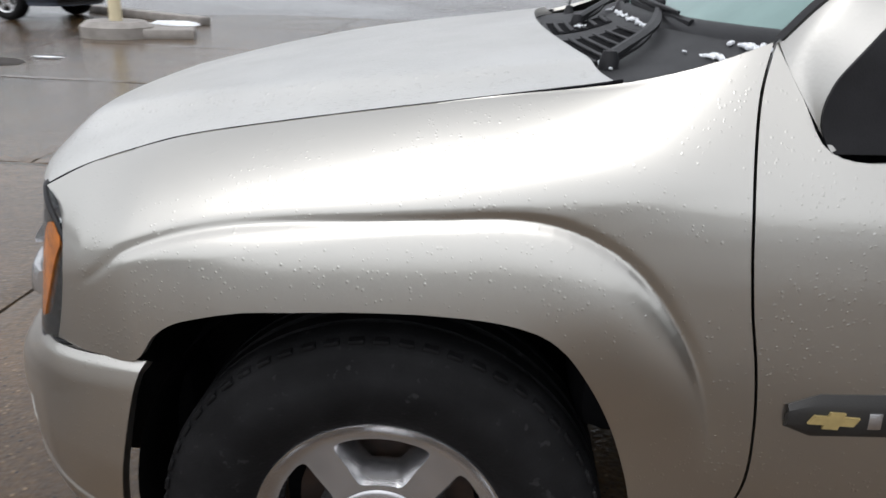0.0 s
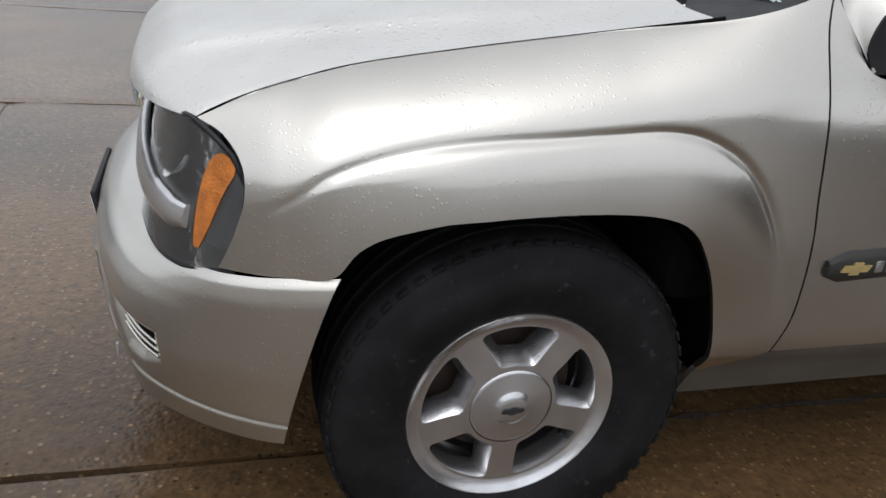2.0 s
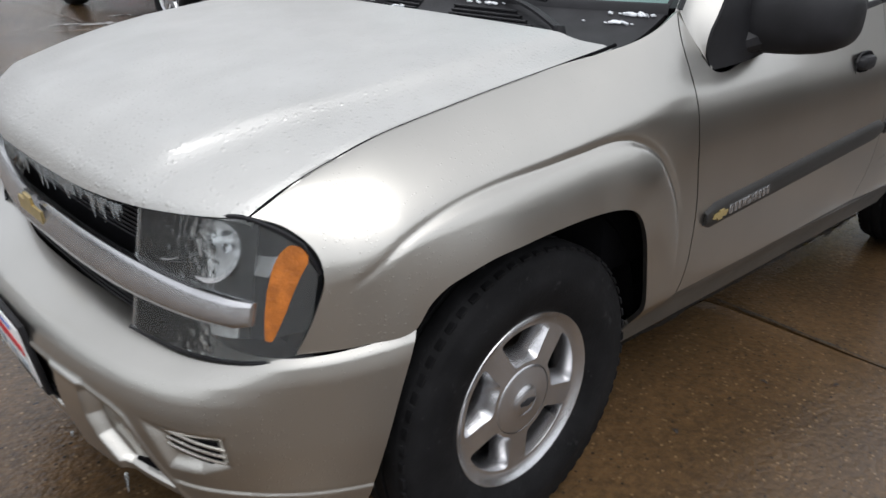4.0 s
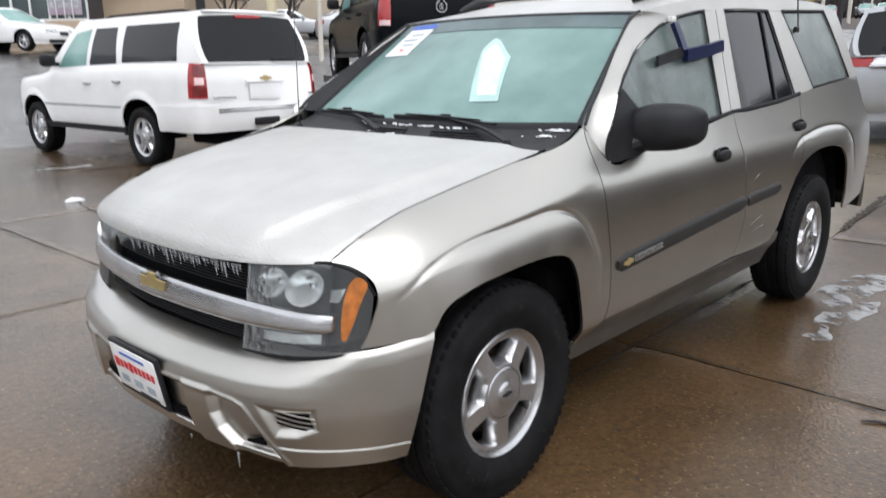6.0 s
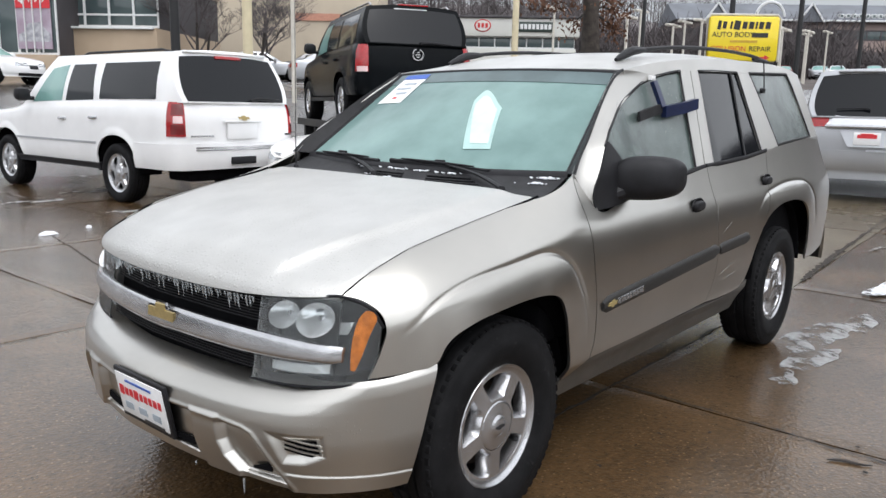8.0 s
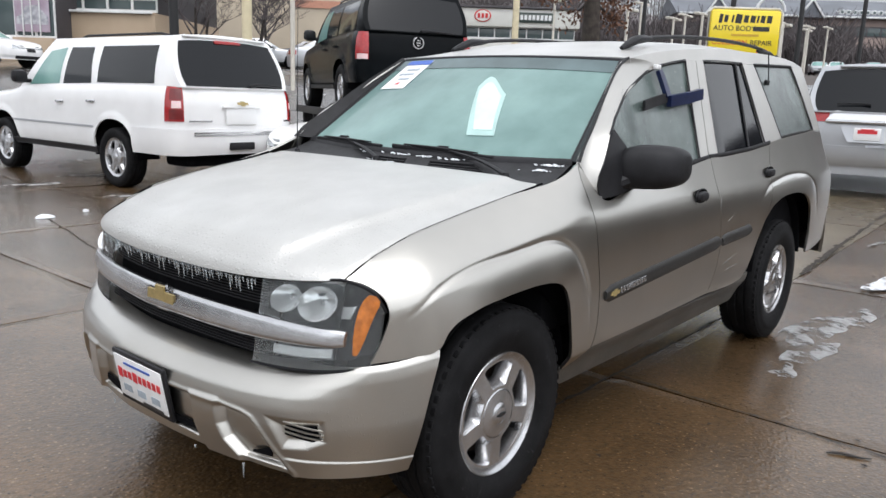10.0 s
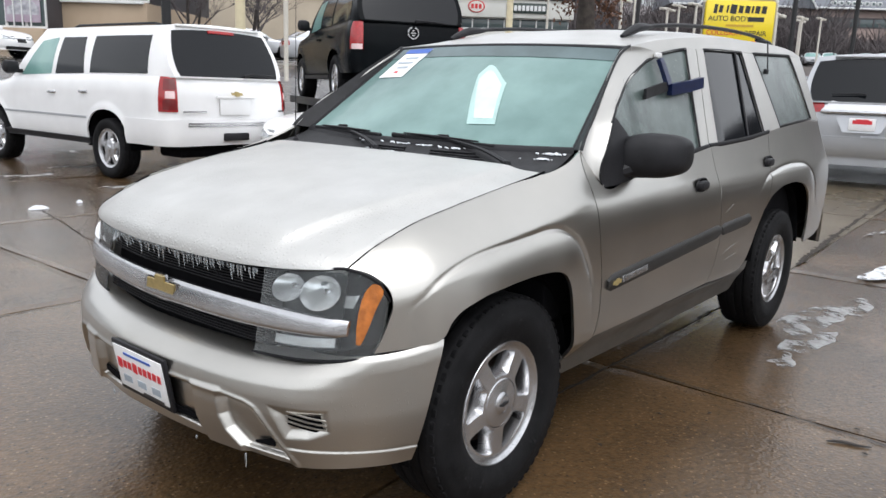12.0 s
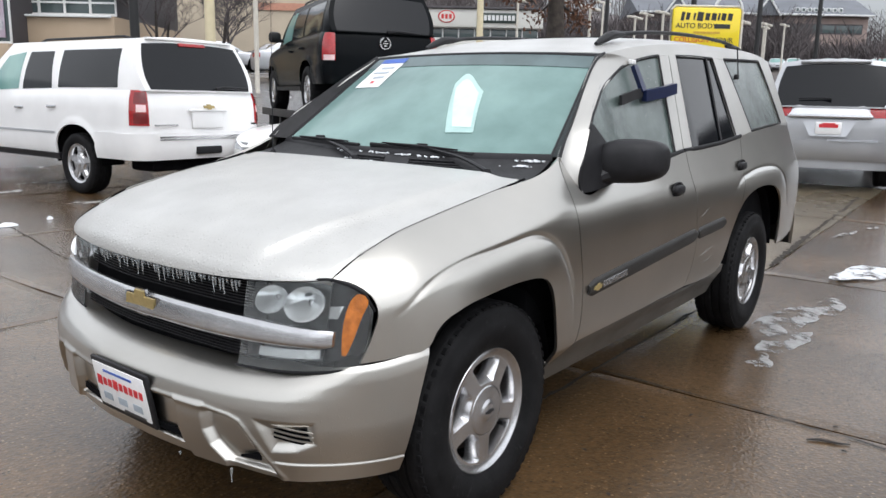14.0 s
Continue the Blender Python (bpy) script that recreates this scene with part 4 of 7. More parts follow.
fl = lambda c: (lambda a: np.full(np.shape(a), c))
part("grille_cavity", nose_strip(-0.50, 0.50, fl(0.60), fl(0.865), 40, 8, -0.05, 0.02), DARK, suv)
for k in range(9):
    zc = 0.640 + 0.0083 * k
    part("grille_mesh_bar", nose_strip(-0.47, 0.47, fl(zc), fl(zc + 0.003), 40, 2, -0.022, 0.006), BLACK_PLASTIC, suv)
for k in range(11):
    zc = 0.780 + 0.0085 * k
    part("grille_mesh_bar", nose_strip(-0.47, 0.47, fl(zc), fl(zc + 0.003), 40, 2, -0.022, 0.006), BLACK_PLASTIC, suv)
bar_lo, bar_hi = spline([(0, 0.688), (0.4, 0.694), (0.756, 0.708)]), spline([(0, 0.765), (0.4, 0.765), (0.756, 0.758)])
bar = []
y = np.linspace(-0.756, 0.756, 80)[:, None]
a = np.abs(y)
th = np.linspace(0, 2 * math.pi, 17)[None, :-1]
zz = (bar_lo(a) + bar_hi(a)) / 2 + (bar_hi(a) - bar_lo(a)) / 2 * np.sign(np.sin(th)) * np.abs(np.sin(th)) ** 0.6
dd = 0.006 + 0.014 * np.sign(np.cos(th)) * np.abs(np.cos(th)) ** 0.6
ends = 1 - 0.5 * smoothstep(0.735, 0.756, a)
BG = np.stack([nose_x(a) + 0.17 * (zz - 0.74) - dd * ends, y + 0 * th, (zz - 0.733) * (1 - 0.15 * smoothstep(0.74, 0.756, a)) + 0.733], 2)
k, m = BG.shape[:2]
idx = np.arange(k * m).reshape(k, m)
F = [[int(idx[i, j]), int(idx[i + 1, j]), int(idx[i + 1, (j + 1) % m]), int(idx[i, (j + 1) % m])] for i in range(k - 1) for j in range(m)] + [idx[0].tolist(), idx[-1].tolist()[::-1]]
part("chrome_bar", (BG.reshape(-1, 3), F), CHROME, suv, "dull silver grille bar coated with ice")
part("cross_badge", [moved(bowtie_mesh(0.155, 0.080, 0, 1), pose(-0.712, 0, 0.728, 10, 0, -90) @ Matrix.Diagonal((1, 6, 1, 1)))], GOLD, suv, "gold cross-shaped badge")
part("badge_rim", [moved(bowtie_mesh(0.170, 0.094, 0, 1), pose(-0.707, 0, 0.728, 10, 0, -90) @ Matrix.Diagonal((1, 5, 1, 1)))], CHROME, suv)
# lamps
lamp_lo = spline([(0.45, 0.622), (0.60, 0.630), (0.70, 0.640), (0.78, 0.652), (0.818, 0.664)])
lamp_hi = spline([(0.45, 0.862), (0.55, 0.868), (0.66, 0.880), (0.72, 0.890), (0.765, 0.880), (0.80, 0.856), (0.818, 0.80)])
HOUSING = mat("lamp_housing", (0.012, 0.014, 0.016), 0.4, var=0.2, scale=20)
SMOKED = mat("smoked_reflector", (0.10, 0.104, 0.108), 0.30, metal=0.8, var=0.2, scale=14)
for s in (-1, 1):
    lamp = new("headlamp")
    lamp.parent = suv
    lamp["label"] = "clear iced headlamp with an amber marker"
    part("lamp_housing", nose_strip(s * 0.462, s * 0.818, lamp_lo, lamp_hi, 30, 14, -0.080, 0.02), HOUSING, lamp)
    part("reflector_bay", nose_strip(s * 0.466, s * 0.715, lambda a: lamp_lo(a) + 0.008, lambda a: lamp_hi(a) - 0.008, 24, 10, -0.062, 0.006), SMOKED, lamp, "smoked grey reflector bay")
    part("lamp_lens", nose_strip(s * 0.462, s * 0.817, lamp_lo, lamp_hi, 40, 20, 0.0, 0.002), CLEAR, lamp, "ice-rippled clear lens").visible_shadow = False
    am_lo = spline([(0.771, 0.735), (0.775, 0.690), (0.782, 0.688), (0.793, 0.728), (0.802, 0.785), (0.809, 0.825)])
    am_hi = spline([(0.771, 0.775), (0.775, 0.815), (0.783, 0.844), (0.793, 0.857), (0.803, 0.853), (0.809, 0.838)])
    part("amber_marker", nose_strip(s * 0.771, s * 0.809, am_lo, am_hi, 36, 16, 0.0025, 0.004), AMBER, lamp, "amber side marker")
    for yc, r in ((0.536, 0.064), (0.648, 0.078)):
        bowl = lathe([(0.006, 0.045), (r * 0.5, 0.036), (r * 0.8, 0.018), (r, 0.0)], 28, "x")
        v_, f_ = bowl
        v_ = v_ * np.array([0.8, 1.0, 0.56 if r > 0.06 else 0.62])
        v_[:, 0] += 0.72 * v_[:, 2]
        v_ = v_ + np.array([nose_x(yc) + 0.034, s * yc, 0.815])
        part("reflector", (v_, f_), BRIGHT_CHROME, lamp, solid=False)
        part("bulb", moved(lathe([(0.0, 0.016), (0.008, 0.018), (0.010, 0.023), (0.009, 0.03)], 12, "x"), pose(nose_x(yc) + 0.036, s * yc, 0.815)), CHROME, lamp)
    part("reflector_panel", nose_strip(s * 0.485, s * 0.735, lambda a: 0.770 + 0 * a, lambda a: lamp_hi(a) - 0.020, 24, 8, -0.046, 0.004, 0.80), BRIGHT_CHROME, lamp, "bright mirror-like reflector")
    part("turn_reflector", nose_strip(s * 0.51, s * 0.715, lambda a: lamp_lo(a) + 0.024, lambda a: lamp_lo(a) + 0.050, 20, 6, -0.030, 0.004), BRIGHT_CHROME, lamp)
    q_ = np.linspace(0.45, 0.818, 24)
    part("lamp_seal", [tube(np.stack([nose_x(q_) + 0.17 * (f_(q_) - 0.74) + 0.004, s * q_, f_(q_) + dz_], 1), 0.0045, 6) for f_, dz_ in ((lamp_lo, -0.006), (lamp_hi, 0.004))], BLACK_PLASTIC, lamp)

# front bumper
PLAN = [(0.0, -0.808), (0.2, -0.802), (0.40, -0.780), (0.56, -0.744), (0.68, -0.695), (0.77, -0.622), (0.83, -0.550), (0.875, -0.470), (0.905, -0.395), (0.914, -0.355)]
dense = along(PLAN, 300)
arc = np.r_[0, np.cumsum(np.linalg.norm(np.diff(dense, axis=0), axis=1))] / np.linalg.norm(np.diff(dense, axis=0), axis=1).sum()
bump_top = spline([(0, 0.625), (0.45, 0.628), (0.70, 0.642), (0.80, 0.655), (0.86, 0.664), (0.914, 0.682)])
bump_low = spline([(0, 0.338), (0.5, 0.332), (0.62, 0.324), (0.75, 0.319), (0.86, 0.320), (0.914, 0.330)])
push = spline([(0.0, -0.020), (0.12, -0.012), (0.20, -0.007), (0.35, 0.0), (0.50, 0.004), (0.62, 0.004), (0.74, 0.0), (0.84, -0.016), (0.92, -0.050), (1.0, -0.125)])
push_end = spline([(0.0, -0.030), (0.2, -0.010), (0.5, 0.0), (0.85, 0.0), (0.95, -0.004), (1.0, -0.014)])
t = np.linspace(0, 1, 130)[None, :]
q = np.linspace(-1, 1, 601)[:, None]
ends = 1 - 0.085 * np.clip(1 - t, 0, 1) ** 0.8
sq = np.abs(q) * ends
yy, xx = np.sign(q) * np.interp(sq, arc, dense[:, 0]), np.interp(sq, arc, dense[:, 1])
ay = np.abs(yy)
slope = np.interp(sq, arc, np.gradient(dense[:, 1]) / np.gradient(dense[:, 0]))
slope = np.clip(slope, 0, 6)
ny_, nx_ = np.sign(q) * slope / np.sqrt(1 + slope ** 2), -1 / np.sqrt(1 + slope ** 2)
lo, hi = bump_low(ay), bump_top(ay)
z = lo + (hi - lo) * t
e = smoothstep(0.62, 0.84, ay)
d = push(t) * (1 - e) + push_end(t) * e


def depth_in(outline, y, z):
    """Signed distance to a closed outline, plus inside it."""
    p = np.array(outline, float)
    best, ins = np.full(np.shape(y + z), 9.0), np.zeros(np.shape(y + z), bool)
    for a, b in zip(p, np.roll(p, -1, axis=0)):
        e_ = b - a
        k = np.clip(((y - a[0]) * e_[0] + (z - a[1]) * e_[1]) / (e_ @ e_), 0, 1)
        best = np.minimum(best, np.hypot(y - a[0] - k * e_[0], z - a[1] - k * e_[1]))
        ins ^= ((a[1] > z) != (b[1] > z)) & (y < (b[0] - a[0]) * (z - a[1]) / (b[1] - a[1] + 1e-12) + a[0])
    return np.where(ins, best, -best)


# a sunk lower field with a rolled edge, the guards beside the plate, fog-lamp pockets and the lip's seam
field = depth_in([(-0.3, 0.507), (0.0, 0.507), (0.42, 0.503), (0.505, 0.494), (0.535, 0.483), (0.552, 0.465), (0.601, 0.398), (0.655, 0.33), (0.67, 0.28), (-0.3, 0.28)], ay, z)
sunk = smoothstep(0.0, 0.014, field)
d = d - 0.024 * sunk + 0.004 * np.exp(-((field + 0.007) / 0.007) ** 2)
guard = depth_in([(0.296, 0.517), (0.418, 0.520), (0.423, 0.44), (0.442, 0.400), (0.494, 0.354), (0.50, 0.30), (0.36, 0.30), (0.312, 0.37), (0.298, 0.42)], ay, z)
d = d + (0.023 * sunk + 0.007) * smoothstep(-0.008, 0.016, guard)
low = np.interp(ay, [0.0, 0.2, 0.35, 0.50, 0.62, 0.66], [0.374, 0.372, 0.362, 0.352, 0.344, 0.33])
d = d + 0.016 * sunk * (1 - smoothstep(-0.006, 0.006, z - low)) * (1 - smoothstep(-0.005, 0.010, guard))
pocket = depth_in([(0.577, 0.508), (0.742, 0.506), (0.748, 0.436), (0.700, 0.410), (0.630, 0.404)], ay, z)
d = d - 0.016 * smoothstep(0.0, 0.034, pocket)
line = 0.380 - 0.03 * (ay - 0.65)
d = d + (0.004 * (1 - smoothstep(-0.005, 0.005, z - line)) - 0.002 * np.exp(-((z - line) / 0.004) ** 2)) * smoothstep(0.63, 0.65, ay)
GX, GY = xx + nx_ * d, yy + ny_ * d
part("front_bumper", shell(np.stack([GX, GY, z], 2), 0.015, (-1, 0, 0)), PAINT, suv, "pewter plastic front bumper")
bx = spline([(y_, x_) for y_, x_ in PLAN])
for s in (-1, 1):
    yy_ = np.linspace(0.634, 0.734, 8)[:, None]
    drop = (yy_ - 0.650) * 0.2
    zz_ = np.hstack([0.447 - drop, 0.503 - drop])
    part("fog_vent", shell(np.stack([bx(yy_) + 0.011 + 0 * zz_, s * yy_ + 0 * zz_, zz_], 2), 0.006, (-1, 0, 0)), DARK, suv, "dark slatted vent in the bumper")
    for k in range(3):
        part("vent_slat", tube(np.stack([bx(yy_[:, 0]) + 0.005, s * yy_[:, 0], 0.4605 + 0.0140 * k - drop[:, 0]], 1), 0.0036, 6, 0.8), PAINT, suv)
    # Dark plate on the surface: the tow opening's shade as colour.
    yy_ = np.linspace(0.520, 0.585, 8)[:, None]
    zz_ = np.hstack([0.368 + 0 * yy_, 0.374 + 0.30 * (yy_ - 0.52)])
    part("tow_opening", shell(np.stack([bx(yy_) + 0.0225 + 0 * zz_, s * yy_ + 0 * zz_, zz_], 2), 0.005, (-1, 0, 0)), DARK, suv)
# Dark strip over body-coloured plastic paints the shade above the lower bar.
yy_ = np.linspace(-0.30, 0.30, 20)[:, None]
zz_ = np.hstack([0.378 + 0 * yy_, 0.398 + 0 * yy_])
part("lower_intake", shell(np.stack([bx(np.abs(yy_)) + 0.0225 + 0 * zz_, yy_ + 0 * zz_, zz_], 2), 0.006, (-1, 0, 0)), DARK, suv)
# dealer plate on the bumper
plate = new("front_plate")
plate.parent = suv
plate["label"] = "white dealer plate with red and blue print in a black frame"
plate.matrix_local = pose(-0.806, -0.035, 0.462, 0, -10, 0)
part("plate_frame", box((0.004, 0, 0), (0.014, 0.322, 0.185), None, 0.006), BLACK_PLASTIC, plate)
part("plate_card", box((-0.0045, 0, 0.004), (0.004, 0.290, 0.150), None, 0.001), WHITE_PLATE, plate)
rng = random.Random(4)
y = 0.13
for w_ in (0.030, 0.022, 0.024, 0.030, 0.022, 0.024, 0.022, 0.024, 0.022):
    part("print_bar", box((-0.0075, y - w_ / 2, 0.018), (0.002, w_ * 0.80, 0.034 if w_ > 0.025 else 0.026), (8, 0, 0), 0.0), RED_PRINT, plate)
    y -= w_ + 0.005
part("print_line", box((-0.0075, 0, 0.058), (0.002, 0.16, 0.008)), BLUE_PRINT, plate)
for yc in (-0.085, 0.0, 0.085):
    part("print_mark", box((-0.0075, yc, -0.035), (0.002, 0.048, 0.024), None, 0.0), mat("pale_print", (0.35, 0.4, 0.45), 0.5, var=0.1) if yc < -0.08 else bpy.data.materials["pale_print"], plate)
part("print_line", box((-0.0075, -0.06, -0.066), (0.002, 0.12, 0.010)), mat("black_print", (0.03, 0.03, 0.03), 0.5, var=0.1), plate)

# icicles along the hood's lip
rng = random.Random(7)
for k in range(64):
    yv = -0.47 + 0.94 * (k + rng.uniform(-0.35, 0.35)) / 63
    L = rng.uniform(0.012, 0.055)
    xv = -0.712 + 0.020 * (yv / 0.735) ** 2 + 0.122 * abs(yv / 0.735) ** 4.5 + 0.004
    part("icicle", tube([(xv, yv, 0.868), (xv + 0.001, yv, 0.868 - L * 0.5), (xv + 0.003, yv + rng.uniform(-0.003, 0.003), 0.868 - L)], [0.0042, 0.003, 0.0006], 6), ICE, suv)
for yv, x0, z0, L in ((-0.50, -0.752, 0.332, 0.045), (-0.30, -0.785, 0.334, 0.012), (0.2, -0.79, 0.336, 0.015)):
    part("icicle", tube([(x0, yv, z0), (x0, yv, z0 - L)], [0.004, 0.0008], 6), ICE, suv)

# cowl, wipers, aerial
u, v = np.linspace(0, 1, 10)[:, None], np.linspace(-1, 1, 40)[None, :]
av = np.abs(v)
ax0, ax1 = 0.228 + 0.094 * av ** 2.2, 0.575 - 0.125 * (1 - av ** 2) - 0.004
az0, az1 = 1.112 - 0.012 * av ** 2, 1.155 + 0.012 * av ** 2
part("cowl_panel", shell(np.stack([ax0 + (ax1 - ax0) * u, v * (0.785 - 0.035 * u), az0 + (az1 - az0) * u - 0.012 * np.sin(u * math.pi)], 2), 0.012, (0, 0, 1)), GREY_PLASTIC, suv, "black plastic scuttle panel with ice crumbs")


def cowl_at(f, y):
    """A place on the scuttle: f from the hood's edge to the glass."""
    y = np.asarray(y, float)
    vv = y / (0.785 - 0.035 * f)
    x0, x1 = 0.228 + 0.094 * np.abs(vv) ** 2.2, 0.571 - 0.125 * (1 - vv ** 2)
    z0, z1 = 1.112 - 0.012 * vv ** 2, 1.155 + 0.012 * vv ** 2
    return np.stack([x0 + (x1 - x0) * f, y + 0 * x0, z0 + (z1 - z0) * f - 0.012 * np.sin(f * math.pi)], -1)


for fa, fb, ba, bb in ((-0.60, -0.28, -0.38, -0.18), (-0.15, 0.17, -0.05, 0.115)):
    q_ = np.linspace(0, 1, 12)[:, None]
    f_ = np.linspace(0.08, 0.80, 8)[None, :]
    yy_ = (fa + (ba - fa) * (f_ - 0.08) / 0.72) * (1 - q_) + (fb + (bb - fb) * (f_ - 0.08) / 0.72) * q_
    part("cowl_vent", shell(cowl_at(f_ + 0 * q_, yy_) + np.array([0, 0, 0.0015]), 0.002, (0, 0, 1)), DARK, suv, "dark air vent in the scuttle")
    for k in range(6):
        f = 0.13 + 0.125 * k
        e = (f - 0.08) / 0.72
        part("cowl_slat", tube(cowl_at(f, np.linspace(fa + (ba - fa) * e, fb + (bb - fb) * e, 14)) + np.array([0, 0, 0.004]), 0.006, 6, 0.5), GREY_PLASTIC, suv)
for piv, elbow, top, b0, b1 in (((0.325, -0.62, 1.120), (0.420, -0.43, 1.160), (0.476, -0.19, 1.188), (0.465, 0.09, 1.183), (0.488, -0.44, 1.168)),
                                ((0.335, 0.06, 1.130), (0.410, 0.21, 1.166), (0.520, 0.46, 1.192), (0.462, 0.155, 1.176), (0.548, 0.68, 1.180))):
    w = new("wiper")
    w.parent = suv
    w["label"] = "black wiper resting at the foot of the windscreen"
    piv, elbow, top, b0, b1 = (np.array(q) for q in (piv, elbow, top, b0, b1))
    part("wiper_arm", tube(along([piv + [0, 0, 0.008], elbow, top], 16), np.r_[np.full(8, 0.0125), np.linspace(0.012, 0.006, 8)], 6, 0.55), BLACK_PLASTIC, w)
    part("arm_spring", tube(along([piv + [0.012, 0.02, 0.0], (piv + elbow) / 2 + [0.015, 0.0, 0.0], elbow + [0.004, 0, 0]], 10), 0.005, 6), GREY_PLASTIC, w)
    bm_ = (b0 + b1) / 2 + np.array([-0.008 if b0[1] < 0.1 else -0.014, 0, 0.0])
    bl = along([b0, bm_, b1], 16)
    part("wiper_blade", tube(bl, 0.0065, 6, 1.5), BLACK_PLASTIC, w)
    part("blade_bridge", tube(bl[2:-2] + np.array([-0.004, 0, 0.014]), np.r_[np.linspace(0.003, 0.0065, 6), np.linspace(0.0065, 0.003, 6)], 6), BLACK_PLASTIC, w)
    part("blade_clip", box(top + [0, 0, 0.004], (0.016, 0.05, 0.018), None, 0.004), BLACK_PLASTIC, w)
    part("wiper_pivot", moved(lathe([(0.0, 0.018), (0.011, 0.016), (0.016, 0.0), (0.016, -0.02)], 16, "z"), pose(*piv)), BLACK_PLASTIC, w)
part("aerial", tube([(0.36, 0.61, 1.118), (0.363, 0.61, 1.5), (0.367, 0.61, 1.90)], [0.003, 0.0018, 0.001], 6), BLACK_PLASTIC, suv, "thin black whip aerial")
part("aerial_base", moved(lathe([(0.0, 0.03), (0.010, 0.028), (0.016, 0.006), (0.022, 0.0), (0.022, -0.01)], 16, "z"), pose(0.36, 0.61, 1.108)), BLACK_PLASTIC, suv)
rng = random.Random(11)
crumbs = []
spots = [(-0.70, 0.88, 0.030, 0.010, 26), (-0.665, 0.70, 0.020, 0.012, 10), (-0.60, 0.16, 0.018, 0.02, 8), (-0.27, 0.90, 0.030, 0.012, 16), (-0.12, 0.92, 0.030, 0.012, 14), (0.02, 0.93, 0.045, 0.012, 10), (0.10, 0.55, 0.012, 0.03, 5), (-0.03, 0.50, 0.02, 0.02, 5), (0.24, 0.90, 0.03, 0.015, 6)]
for yc, fc, sp_, sf_, n_ in spots:
    for k in range(n_):
        c = cowl_at(min(0.97, max(0.05, rng.gauss(fc, sf_))), rng.gauss(yc, sp_))
        big = rng.uniform(0.4, 1.0)
        crumbs.append(box(c + np.array([0, 0, 0.004]), (0.010 * big, 0.020 * big, 0.007 * big), (rng.uniform(-20, 20), rng.uniform(-20, 20), rng.uniform(-40, 40)), 0.004))
crumb = part("ice_crumbs", crumbs, SNOW)
tagged(crumb, "crumbs of ice and snow on the scuttle panel", "ice", kind="stuff")

# mirrors
MIRROR_AT = (0.795, 0.845, 1.158)


def mirror(s):
    m = new("door_mirror")
    m.parent = suv
    m["label"] = "large black door mirror on a triangular foot"
    un, vn = 22, 24
    V = []
    for i in range(un):
        a = -math.pi / 2 + math.pi * i / (un - 1)
        for j in range(vn):
            b = 2 * math.pi * j / vn
            c, sn = math.cos(b), math.sin(b)
            rx = 0.085 * math.copysign(abs(c) ** 0.75, c)
            rz = 0.087 * math.copysign(abs(sn) ** 0.75, sn)
            k = math.cos(a) ** 0.42
            yy_ = 0.112 * math.copysign(abs(math.sin(a)) ** 0.8, math.sin(a))
            V.append((rx * k + 0.06 + 0.055 * math.sin(a), s * (0.112 + yy_), rz * k * (1 - 0.08 * math.sin(a)) + 0.006 * math.sin(a)))
    F = [[i * vn + j, i * vn + (j + 1) % vn, (i + 1) * vn + (j + 1) % vn, (i + 1) * vn + j] for i in range(un - 1) for j in range(vn)]
    m.location = MIRROR_AT[0], s * MIRROR_AT[1], MIRROR_AT[2]
    part("mirror_shell", (np.array(V), F), BLACK_PLASTIC, m, angle=60)
    part("mirror_foot", tube([(-0.12, s * -0.02, -0.085), (-0.06, s * 0.0, -0.07), (0.01, s * 0.05, -0.04), (0.05, s * 0.09, -0.02)], [0.020, 0.028, 0.038, 0.045], 10, 1.0), BLACK_PLASTIC, m)
    rear_ = [(0.93, -0.872, 1.075), (0.87, -0.866, 1.17), (0.72, -0.842, 1.300)]
    sg = coons([(0.583, -0.880, 1.045), (0.75, -0.885, 1.055), (0.93, -0.872, 1.075)], [(0.690, -0.848, 1.288), (0.72, -0.842, 1.300)], [(0.583, -0.880, 1.045), *[(x_, y_ - 0.006, z_) for x_, y_, z_ in PILLAR_REAR[1:5]], (0.690, -0.848, 1.288)], rear_, 14, 24)
    v_, f_ = shell(sg, 0.05, (0, -1, 0))
    if s > 0:
        v_, f_ = mirrored((v_, f_))
    part("mirror_sail", (v_ - np.array([MIRROR_AT[0], s * MIRROR_AT[1], MIRROR_AT[2]]), f_), BLACK_PLASTIC, m)


mirror(-1)
mirror(1)
# handles, mouldings, badges
def pad(c, w, h, depth, power=3.0, n=32):
    """A rounded cushion standing off a side wall: w along x, h up, depth along y."""
    V, F = [(c[0], c[1] + depth, c[2])], []
    for r, d in ((0.55, 0.97), (0.82, 0.84), (0.95, 0.55), (1.0, 0.0), (0.98, -0.3)):
        for k in range(n):
            q = 2 * math.pi * k / n
            cx, cz = math.cos(q), math.sin(q)
            V.append((c[0] + r * w / 2 * math.copysign(abs(cx) ** (2 / power), cx), c[1] + depth * d, c[2] + r * h / 2 * math.copysign(abs(cz) ** (2 / power), cz)))
    F += [[0, 1 + k, 1 + (k + 1) % n] for k in range(n)]
    for g in range(4):
        F += [[1 + g * n + k, 1 + (g + 1) * n + k, 1 + (g + 1) * n + (k + 1) % n, 1 + g * n + (k + 1) % n] for k in range(n)]
    return np.array(V), F + [[1 + 4 * n + k for k in range(n)]]


